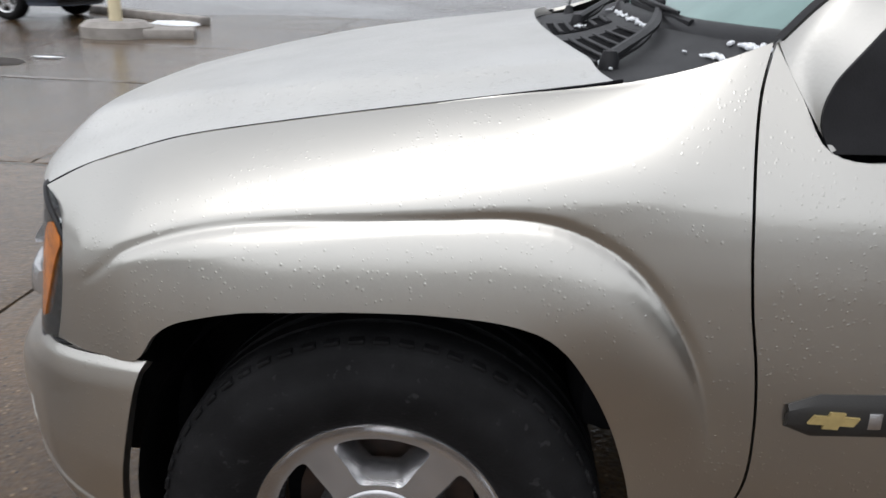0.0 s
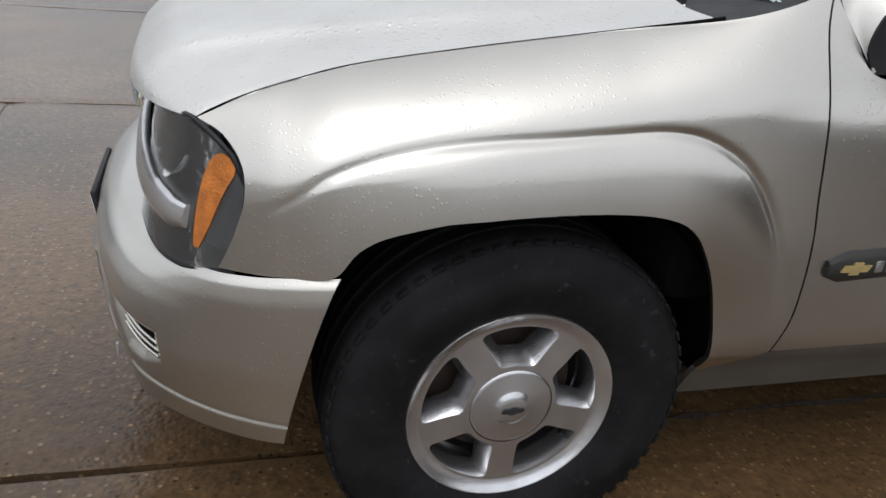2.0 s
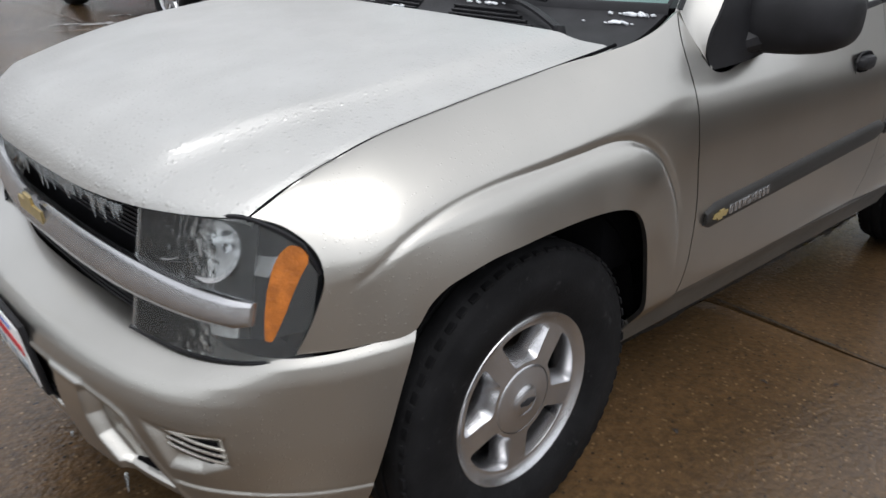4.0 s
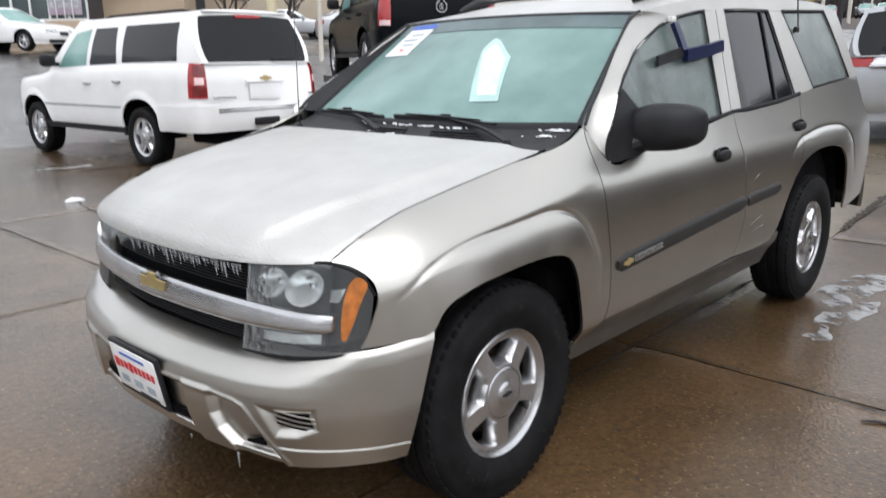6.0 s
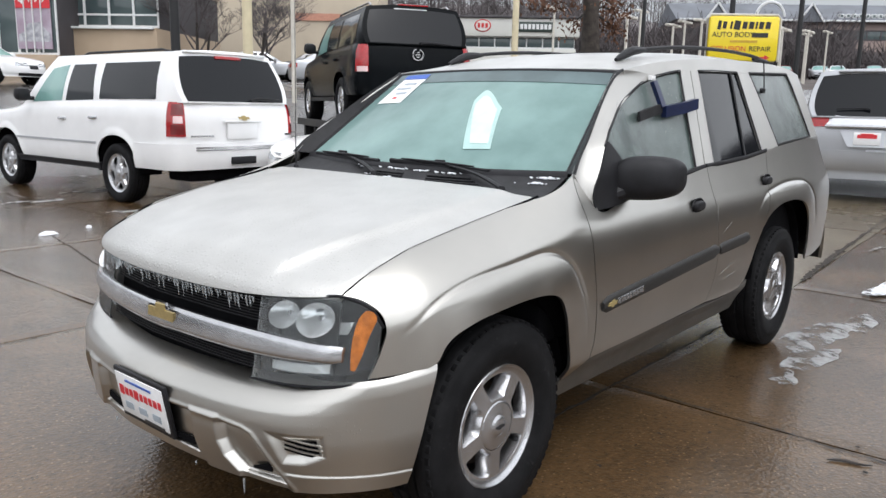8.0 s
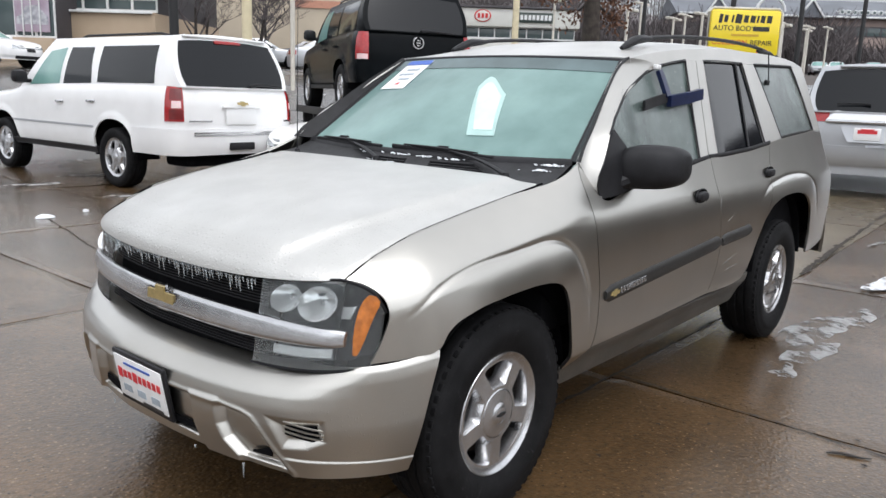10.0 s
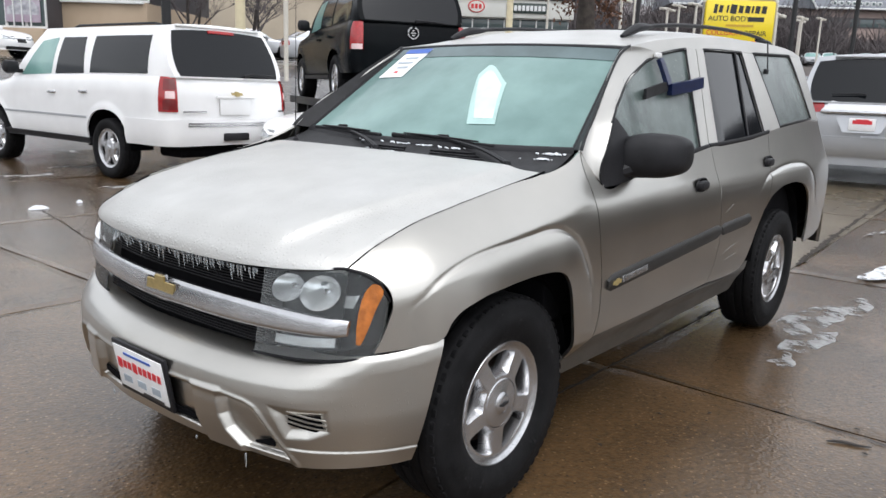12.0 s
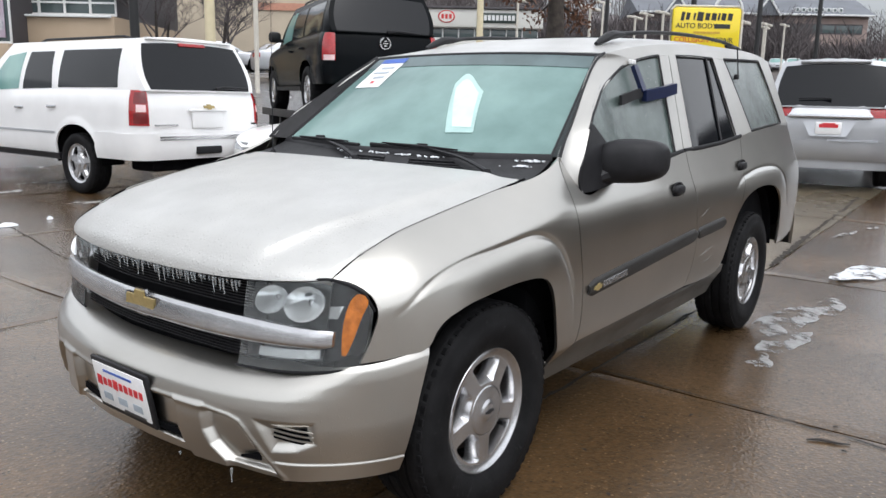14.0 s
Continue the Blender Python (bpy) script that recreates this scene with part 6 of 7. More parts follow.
part("brake_light", box((-1.16, 0, 1.995), (0.03, 0.42, 0.045), (0, 20, 0), 0.008), RED_LENS, long_suv, "red high brake light")
part("rear_spoiler", box((-1.09, 0, 2.05), (0.12, 1.34, 0.03), (0, 4, 0), 0.014), WHITE_PAINT, long_suv)
part("tow_cover", box((-1.455, 0, 0.63), (0.05, 0.40, 0.10), None, 0.012), BLACK_PLASTIC, long_suv)
for k in range(8):
    part("name_bar", box((-1.442, 0.80 - 0.045 * k, 0.965), (0.008, 0.032, 0.022)), ALLOY, long_suv)
part("name_bar", box((-1.442, -0.80, 0.97), (0.008, 0.09, 0.022)), BLACK_PLASTIC, long_suv)
part("exhaust_shield", box((-0.95, 0, 0.42), (0.5, 1.4, 0.14), None, 0.04), DARK, long_suv)

# black sport utility vehicle on a display ramp
ESC = dict(wb=2.95, front=0.95, rear=1.15, hw=1.0, R=0.40, sill=0.48, front_low=0.40, rear_low=0.50, roof=1.88, roof_curve=0.04, tyre=0.27, rim=0.62, spin=10,
           belt=[(-1.15, 1.30), (0, 1.28), (1.8, 1.26), (2.3, 1.22), (2.9, 1.17), (3.6, 1.12), (3.9, 1.0)], screen_base=2.45, screen_top=1.75, rear_top=-0.86, rear_base=-1.09, belt_half=0.94, roof_half=0.76, rear_round=0.7,
           mirror=(2.1, 1.38), handles=((1.2, 1.08), (0.35, 1.10)), handle_mat=BLACK_PAINT, rear_glass_low=True,
           panes=[("front_window", (1.35, 1.29), (2.15, 1.25), (1.72, 1.75), (1.32, 1.78), TEAL_GLASS), ("rear_door_window", (0.45, 1.30), (1.24, 1.29), (1.20, 1.78), (0.50, 1.78), TINT), ("side_window", (-0.82, 1.32), (0.32, 1.31), (0.36, 1.78), (-0.70, 1.78), TINT)])
ERX, ERY, EZ = 7.17, 7.61, 1.06
eh = (0.49, 0.87)
el = (-eh[1], eh[0])
escalade, band, at_x, at_y = vehicle("raised_sport_utility_vehicle", "black sport utility vehicle parked on a display ramp", vehicle_pose(ERX - 0.865 * el[0], ERY - 0.865 * el[1], EZ, *eh), BLACK_PAINT, ESC)
for s in (1, -1):
    band(at_x(-0.98), at_y(0.80), 0.86, 1.28, 0.012, RED_LENS, "tail_lamp", "tall red tail lamp", side=s)
    band(at_x(-1.02), at_y(0.81), 0.86, 0.94, 0.016, bpy.data.materials["clear_tail_lens"], "reverse_lamp", side=s)
    band(at_x(-0.45), 1.0, 0.50, 0.80, 0.03, BLACK_PAINT, "rear_bumper", side=s, n=30)
    band(at_x(2.5), at_x(0.45), 0.40, 0.47, 0.04, BLACK_PLASTIC, "running_board", thick=0.10, side=s, n=20)
    part("roof_rail", tube([(1.45, s * 0.66, 1.90), (1.35, s * 0.66, 1.955), (-0.65, s * 0.66, 1.955), (-0.75, s * 0.66, 1.90)], 0.018, 8), CHROME, escalade)
part("tailgate_badge", [tube([(-1.172, 0.085 * math.cos(q), 1.14 + 0.085 * math.sin(q)) for q in np.linspace(0.3, 2 * math.pi - 0.3, 30) + math.pi / 2], 0.014, 6), *[box((-1.172, 0.0, 1.14 + dz_), (0.012, 0.085 - abs(dz_), 0.016)) for dz_ in (-0.036, 0.0, 0.036)]], ALLOY, escalade, "round wreath badge")
part("rear_wiper", tube([(-1.14, -0.05, 1.32), (-1.15, -0.2, 1.33), (-1.14, -0.6, 1.31)], [0.03, 0.02, 0.012], 6), BLACK_PLASTIC, escalade)
part("window_sticker", box((-0.915, 0.05, 1.84), (0.012, 0.55, 0.045), (0, 14, 0)), WHITE_PLATE, escalade, "white strip sticker")
part("brake_light", box((-0.88, 0, 1.925), (0.05, 0.5, 0.025), None, 0.008), RED_LENS, escalade)
RAMP = mat("ramp_steel", (0.02, 0.02, 0.022), 0.5, metal=0.3, var=0.3, scale=10, bump=0.1, bscale=60)
ramp = thing("display_ramp", "black steel display ramp under the black vehicle", "ramp", vehicle_pose(ERX - 0.865 * el[0], ERY - 0.865 * el[1], 0.0, *eh))
for s in (-1, 1):
    part("runway", [box((1.5, s * 0.87, EZ - 0.05), (4.4, 0.42, 0.08), None, 0.01), box((1.5, s * 1.07, EZ - 0.02), (4.4, 0.03, 0.14), None, 0.005)], RAMP, ramp)
    for xp in (-0.5, 1.0, 2.4, 3.5):
        part("ramp_post", box((xp, s * 0.87, (EZ - 0.09) / 2 + 0.1), (0.14, 0.2, EZ - 0.28), None, 0.01), RAMP, ramp)
        part("ramp_foot", box((xp, s * 0.87, 0.05), (0.4, 0.4, 0.06), None, 0.01), RAMP, ramp)
for xp in (-0.5, 1.0, 2.4, 3.5):
    part("ramp_brace", box((xp, 0, EZ - 0.14), (0.08, 1.5, 0.08), None, 0.01), RAMP, ramp)

# silver sport utility vehicle seen from behind
MIT = dict(wb=2.75, front=0.95, rear=1.05, hw=0.93, R=0.36, sill=0.42, front_low=0.35, rear_low=0.30, roof=1.78, roof_curve=0.05, tyre=0.23, rim=0.60, rear_round=1.5,
           belt=[(-1.05, 1.16), (0, 1.12), (1.8, 1.05), (2.4, 1.02), (3.3, 0.95), (3.7, 0.8)], screen_base=2.35, screen_top=1.45, rear_top=-0.70, rear_base=-0.98, belt_half=0.92, roof_half=0.72,
           mirror=(1.85, 1.12), handles=((1.0, 0.95), (0.1, 0.97)), handle_mat=SILVER_PAINT, rear_glass_low=True,
           panes=[("front_window", (1.05, 1.08), (1.85, 1.06), (1.42, 1.66), (1.02, 1.68), TINT), ("rear_door_window", (0.1, 1.12), (0.95, 1.09), (0.92, 1.68), (0.2, 1.68), TINT), ("side_window", (-0.75, 1.17), (0.0, 1.14), (0.08, 1.68), (-0.55, 1.66), TINT)])
mh = (0.981, 0.195)
MX, MY = 10.0 + 1.0 * mh[0], 0.18 + 1.0 * mh[1]
silver, band, at_x, at_y = vehicle("parked_sport_utility_vehicle", "silver sport utility vehicle with wide red tail lamps", vehicle_pose(MX, MY, ground_z(10.5) + 0.01, *mh), SILVER_PAINT, MIT)
for s in (1, -1):
    band(at_x(-0.62), at_y(0.50), 1.02, 1.16, 0.014, RED_LENS, "tail_lamp", "red wrap-round tail lamp", side=s)
    band(at_x(-0.40), 1.0, 0.43, 0.70, 0.03, SILVER_PAINT, "rear_bumper", side=s, n=30)
    band(0.90, 1.0, 0.69, 0.72, 0.05, SNOW, "bumper_snow", "snow on the bumper", thick=0.02, side=-1)
part("trunk_grip", box((-1.10, 0, 1.03), (0.05, 1.08, 0.045), None, 0.015), CHROME, silver)
def slanted(outline, z0, z1, x0, x1, thick=0.02):
    V, F = prism(outline, thick, "x", 0.0)
    V = np.array(V, float)
    V[:, 0] += x0 + (x1 - x0) * (V[:, 2] - z0) / (z1 - z0)
    return V, F


part("tailgate_ledge", slanted([(-0.40, 1.20), (0.40, 1.20), (0.53, 1.05), (-0.53, 1.05)], 1.05, 1.20, -1.095, -0.985, 0.05), SILVER_PAINT, silver, "pale silver ledge under the rear window")
part("plate_recess", slanted([(-0.36, 1.0), (0.36, 1.0), (0.23, 0.755), (-0.23, 0.755)], 0.755, 1.0, -1.115, -1.06), SILVER_PAINT, silver)
part("plate_card", box((-1.118, 0, 0.87), (0.012, 0.33, 0.17), None, 0.004), WHITE_PLATE, silver, "white dealer plate")
for zc, hh in ((0.90, 0.05), (0.93, 0.02)):
    part("print_bar", box((-1.126, 0, zc), (0.004, 0.24 if hh > 0.03 else 0.16, hh)), RED_PRINT, silver)
part("rear_wiper", tube([(-1.02, 0.0, 1.27), (-1.01, 0.10, 1.28), (-1.01, 0.42, 1.27)], [0.02, 0.012, 0.008], 6), BLACK_PLASTIC, silver)
part("rear_spoiler", box((-0.72, 0, 1.79), (0.16, 0.9, 0.03), None, 0.012), SILVER_PAINT, silver)

# white sedan nosing out beside the pewter one, and the sedans further off
SED = dict(wb=2.70, front=0.92, rear=1.0, hw=0.90, R=0.33, sill=0.30, front_low=0.24, rear_low=0.30, roof=1.43, roof_curve=0.05, tyre=0.22, rim=0.66, arch_gap=0.06, front_round=1.5, rear_round=1.3,
           belt=[(-1.0, 0.95), (-0.6, 1.0), (0.5, 0.98), (1.9, 0.95), (2.3, 0.93), (3.0, 0.86), (3.4, 0.76), (3.62, 0.62)], screen_base=2.15, screen_top=1.25, rear_top=0.25, rear_base=-0.55, belt_half=0.90, roof_half=0.68,
           mirror=(1.78, 1.02), handles=((0.95, 0.85), (0.05, 0.87)), handle_mat=WHITE_PAINT, front_glass=TEAL_GLASS, mirror_mat=WHITE_PAINT,
           panes=[("front_window", (1.0, 0.99), (1.80, 0.97), (1.22, 1.36), (0.98, 1.38), TINT), ("rear_door_window", (0.0, 1.0), (0.92, 0.99), (0.90, 1.38), (0.30, 1.37), TINT)])
LAMP_GLASS = mat("lamp_glass", (0.55, 0.58, 0.6), 0.12, metal=0.6, coat=0.6, var=0.3, scale=20)


def sedan(name, label, m, paint, mirror_mat=None):
    p = dict(SED, handle_mat=paint, mirror_mat=mirror_mat or paint)
    car, band, at_x, at_y = vehicle(name, label, m, paint, p)
    for s in (1, -1):
        band(0.045, 0.115, 0.60, 0.70, 0.012, LAMP_GLASS, "headlamp", side=s)
        band(0.0, 0.10, 0.26, 0.36, 0.012, BLACK_PLASTIC, "air_intake", side=s)
        band(0.0, 0.03, 0.50, 0.61, 0.014, BLACK_PLASTIC, "grille", side=s)
        band(at_x(-0.75), at_y(0.45), 0.72, 0.88, 0.012, RED_LENS, "tail_lamp", side=s)
    return car


white_car = sedan("white_sedan", "white sedan nosing out beside the pewter vehicle", vehicle_pose(4.55 + 3.62, 5.85, ground_z(6), -0.98, 0.02), WHITE_PAINT, BLACK_PLASTIC)
hillcar = sedan("parked_sedan", "white sedan parked across the street", vehicle_pose(8.0, 29.0, land_z(8.4, 27.2), 0.42, -0.91), WHITE_PAINT)
tagged(hillcar, group="cars across the street")


# ---- loose things on the lot ----
SLUSH = mat("wet_slush", (0.40, 0.41, 0.42), 0.55, spec=0.3, bump=0.2, bscale=120, color2=(0.22, 0.21, 0.20), scale=12)
def frayed(m, scale, cut):
    """Breaks a thin sheet into ragged crumbs with holes where the ground shows."""
    n, l = m.node_tree.nodes, m.node_tree.links
    tc, nz, rp = n.new("ShaderNodeTexCoord"), n.new("ShaderNodeTexNoise"), n.new("ShaderNodeMapRange")
    nz.inputs["Scale"].default_value, nz.inputs["Detail"].default_value, nz.inputs["Roughness"].default_value = scale, 8, 0.65
    rp.inputs["From Min"].default_value, rp.inputs["From Max"].default_value = cut, cut + 0.11
    l.new(tc.outputs["Object"], nz.inputs["Vector"])
    l.new(nz.outputs["Fac"], rp.inputs["Value"])
    l.new(rp.outputs["Result"], n["Principled BSDF"].inputs["Alpha"])
    return m


frayed(SLUSH, 5, 0.45)
SNOW_SHEET = frayed(mat("thin_snow_sheet", (0.70, 0.72, 0.75), 0.4, bump=0.4, bscale=40, var=0.08, scale=12), 6, 0.40)
for k, (x, y, w, h, rot) in enumerate(((5.25, -1.22, 1.1, 0.36, -12), (3.30, -1.06, 0.80, 0.30, -15), (3.80, -1.20, 0.50, 0.20, 5), (2.72, -1.16, 0.60, 0.22, -10), (2.28, -1.14, 0.32, 0.14, 10), (2.95, -1.02, 0.4, 0.16, 30), (6.9, -0.75, 0.7, 0.10, -8), (7.4, -0.9, 0.3, 0.1, 0))):
    tagged(patch("slush_patch", (x, y), w, h, 20 + k, SNOW_SHEET if k == 0 else SLUSH, "thin patch of wet slush on the concrete", "slush", rot=rot, rough=0.42), group="slush on the lot")
for k, (x, y, w, h) in enumerate(((1.45, 6.06, 0.20, 0.13), (1.95, 6.2, 0.07, 0.05), (2.5, 8.9, 0.9, 0.25), (3.6, 9.6, 0.8, 0.3), (-0.4, 9.9, 0.7, 0.1), (2.9, 7.2, 0.5, 0.2))):
    tagged(patch("snow_patch", (x, y), w, h, 40 + k, SNOW if k < 2 else SLUSH, "small melting patch of snow on the concrete", "snow", thick=0.03 if k < 2 else 0.005, rough=0.4), group="snow on the lot")
BARK = mat("dark_bark", (0.030, 0.024, 0.020), 0.8, bump=0.5, bscale=60, var=0.3, scale=20)
leaf = part("twig", [tube(along([(0, 0, 0.006), (0.06, 0.012, 0.008), (0.12, 0.004, 0.006), (0.17, 0.010, 0.006)], 10), [0.004, 0.007, 0.009, 0.010, 0.011, 0.010, 0.009, 0.007, 0.005, 0.003], 6, 0.6)], BARK)
leaf.matrix_world = pose(1.34, -1.60, 0.0, 0, 0, -70)
tagged(leaf, "short dark wet twig lying on the concrete", "twig")
rng = random.Random(5)
lt = None
for k in range(26):
    x, y = rng.uniform(-0.6, 5.5), rng.uniform(-2.6, -0.8)
    me = part("dead_leaf", [tube(along([(0, 0, 0.003), (0.012, 0.004, 0.007), (0.026, 0.0, 0.003)], 5), [0.001, 0.006, 0.008, 0.006, 0.001], 5, 0.25)], BARK) if lt is None else None
    if lt is None:
        lt = me
        tagged(lt, "small dark dead leaf on wet concrete", "leaf", "leaves on the lot")
        lt.matrix_world = pose(x, y, ground_z(x), 0, 0, rng.uniform(0, 360))
    else:
        copy_thing(lt, pose(x, y, ground_z(x), 0, 0, rng.uniform(0, 360)))

# lamp post island by the street
CREAM = mat("cream_paint", (0.62, 0.54, 0.36), 0.5, var=0.08, scale=4, bump=0.05, bscale=80)
KERB = mat("kerb_concrete", (0.26, 0.24, 0.22), 0.6, var=0.2, scale=5, bump=0.3, bscale=60)


def post(name, label, x, y, z0, h, r, material, base=0.0, head=0, group=""):
    t_ = thing(name, label, "post", pose(x, y, z0), group)
    part("shaft", tube([(0, 0, 0), (0, 0, h * 0.5), (0, 0, h)], [r, r * 0.95, r * 0.85], 14), material, t_)
    if base:
        part("plinth", [lathe([(0, 0.22), (base * 0.5, 0.22), (base * 0.62, 0.15), (base * 0.62, 0.0), (0, 0)], 20, "z")], KERB, t_)
    if head:
        part("arm", tube([(-0.7 * head, 0, h), (0, 0, h + 0.04), (0.7 * head, 0, h)], 0.05, 8), material, t_)
        for s in (-1, 1):
            part("lamp_head", box((s * 0.75 * head, 0, h - 0.05), (0.6, 0.35, 0.16), None, 0.04), material, t_)
    return t_


post("lamp_post", "cream painted lamp post on a kerbed island", -5.30, 9.20, 0.0, 7.0, 0.09, CREAM, 0.8)
isl = thing("kerb_island", "low concrete kerb island with snow", "kerb", pose(-5.0, 9.6, 0), kind="structure")
part("kerb_stone", box((0, 0, 0.06), (1.3, 1.2, 0.14), (0, 0, 20), 0.03), KERB, isl)
part("kerb_stone", box((-1.2, 2.6, 0.06), (3.2, 0.25, 0.14), (0, 0, -30), 0.03), KERB, isl)
tagged(patch("snow_patch", (-4.7, 9.9), 0.7, 0.5, 61, SNOW, "snow on the kerb island", "snow", lift=0.135, thick=0.05), group="snow on the lot")
tagged(patch("mulch_patch", (-5.6, 6.3), 1.2, 0.7, 62, BARK, "dark patch of wet mulch", "mulch", thick=0.02), group="")
tagged(patch("snow_patch", (-4.95, 6.75), 0.35, 0.10, 63, SNOW, "snow beside the mulch", "snow", lift=0.02), group="snow on the lot")
DARK_BLUE = mat("dark_blue_paint", (0.03, 0.04, 0.06), 0.25, coat=0.7, var=0.1, scale=3)
tagged(sedan("dark_sedan", "dark sedan parked by the kerb island", vehicle_pose(-10.4, 12.2, 0.0, 0.95, -0.2), DARK_BLUE), group="cars across the street")

# poles on the lot's edge
BLACK_POLE = mat("black_pole", (0.008, 0.008, 0.009), 0.5, var=0.2, scale=5)
PALE_POLE = mat("pale_pole", (0.55, 0.52, 0.46), 0.5, var=0.1, scale=4)
post("lamp_post", "thick cream lamp post at the lot's edge", 8.80, 12.65, 0.3, 8.0, 0.115, CREAM, 0.0)
post("lamp_post", "black lamp post at the lot's edge", 9.50, 16.80, 0.6, 8.0, 0.125, BLACK_POLE, 0.0)
post("lamp_post", "slim pale lamp post at the lot's edge", 14.10, 17.60, 0.9, 8.0, 0.075, PALE_POLE, 0.0)
post("lamp_post", "cream lamp post before the showroom", 23.50, 15.70, 1.4, 4.3, 0.14, CREAM, 0.0, 0)
post("lamp_post", "slim pale lamp post at the lot's edge", 3.2, 21.0, 0.9, 7.0, 0.07, PALE_POLE, 0.0)
for x, y, ztop, hd in ((40.3, 19.65, 6.7, 1), (55.1, 26.2, 8.9, 1), (51.6, 21.9, 7.3, 1), (57.0, 23.4, 8.1, 1), (47.9, 18.3, 7.1, 1), (40.3, 10.9, 5.6, 1), (57.2, 14.4, 7.0, 1), (74.4, 17.6, 8.5, 1), (66.0, 17.0, 7.6, 1), (44.0, 27.0, 8.0, 1)):
    z0 = 1.0
    post("parking_lamp", "pale parking lot lamp with two heads", x, y, z0, ztop - z0, 0.09, PALE_POLE, 0.0, 1, "parking lot lamps")
for x, y, ztop in ((30.15, 7.1, 9.0), (37.2, 6.5, 9.0), (33.0, 15.0, 9.0), (26.0, 8.2, 8.0)):
    post("utility_pole", "dark wooden utility pole beside the street", x, y, 0.5, ztop, 0.10, BLACK_POLE, 0.0, 0, "utility poles")

# yellow repair-shop sign
YELLOW = mat("yellow_sign", (0.80, 0.62, 0.02), 0.35, coat=0.3, var=0.03, scale=3)
BLACK_INK = mat("black_ink", (0.02, 0.02, 0.02), 0.5, var=0.1)
RED_INK = mat("red_ink", (0.55, 0.03, 0.03), 0.5, var=0.1)
ang = math.degrees(math.atan2(3.74 - 5.0, 17.06 - 16.1))
sign = thing("shop_sign", "yellow repair shop sign with black lettering on a post", "sign", pose(16.55, 4.36, 3.06, 0, 0, ang))
part("sign_board", box((0, 0, 0), (1.60, 0.16, 1.02), None, 0.07), YELLOW, sign)
part("sign_frame", tube([(-0.83, 0.0, -0.5), (-0.83, 0.0, 0.45), (-0.75, 0, 0.54), (0.75, 0, 0.54), (0.83, 0, 0.45), (0.83, 0, -0.5)], 0.03, 8), PALE_POLE, sign)
part("sign_post", tube([(0, 0.05, -3.0), (0, 0.05, -0.5)], 0.08, 10), BLACK_POLE, sign)
x = -0.62
for w_ in (0.09, 0.10, 0.05, 0.17, 0.12, 0.13, 0.05, 0.12, 0.13):
    part("name_bar", box((x + w_ / 2, -0.085, 0.30), (w_ * 0.82, 0.012, 0.20 if w_ in (0.17, 0.09) else 0.16), (0, 8, 0)), BLACK_INK, sign)
    x += w_ + 0.025 + (0.05 if w_ == 0.10 else 0)
lettering("sign_words", "AUTO BODY", 0.165, BLACK_INK, sign, pose(-0.25, -0.086, 0.085, 90, 0, 0), "black words", 0.004)
part("name_bar", box((0.36, -0.085, 0.085), (0.36, 0.012, 0.10)), BLACK_INK, sign)
part("script_bar", box((0, -0.085, -0.06), (0.62, 0.012, 0.05)), mat("ochre_ink", (0.55, 0.34, 0.03), 0.5, var=0.1), sign)
lettering("sign_words", "COLLISION", 0.16, RED_INK, sign, pose(-0.34, -0.086, -0.23, 90, 0, 0), "red word", 0.004)
lettering("sign_words", "REPAIR", 0.16, BLACK_INK, sign, pose(0.38, -0.086, -0.23, 90, 0, 0), "black word", 0.004)
part("arrow", prism([(0.30, -0.40), (0.50, -0.40), (0.50, -0.36), (0.62, -0.42), (0.50, -0.48), (0.50, -0.44), (0.30, -0.44)], -0.01, "y", -0.08), RED_INK, sign)


# ---- buildings ----
STUCCO = mat("tan_stucco", (0.34, 0.26, 0.18), 0.75, bump=0.2, bscale=12, color2=(0.40, 0.31, 0.22), scale=0.6)
TAN_BRICK = mat("tan_brick", (0.42, 0.36, 0.28), 0.8, bump=0.3, bscale=15, color2=(0.50, 0.43, 0.33), scale=0.4)
WHITE_WALL = mat("white_cladding", (0.62, 0.62, 0.58), 0.5, var=0.06, scale=0.5)
SHOP_GLASS = mat("shop_glass", (0.05, 0.07, 0.075), 0.08, spec=0.6, color2=(0.10, 0.13, 0.13), scale=0.4)
WHITE_FRAME = mat("white_frame", (0.65, 0.66, 0.66), 0.4, var=0.05)
SLATE = mat("slate_roof", (0.13, 0.14, 0.16), 0.6, bump=0.3, bscale=3, var=0.15, scale=0.3)
DARK_BAND = mat("dark_cladding", (0.06, 0.055, 0.06), 0.6, var=0.2, scale=0.4)
RED_BRICK = mat("red_brick", (0.27, 0.21, 0.19), 0.8, var=0.2, scale=0.3, bump=0.2, bscale=4)


def building(name, label, m, walls):
    b_ = thing(name, label, "building", m)
    for nm, c, s, mt in walls:
        part(nm, box(c, s, None, 0.03), mt, b_)
    return b_


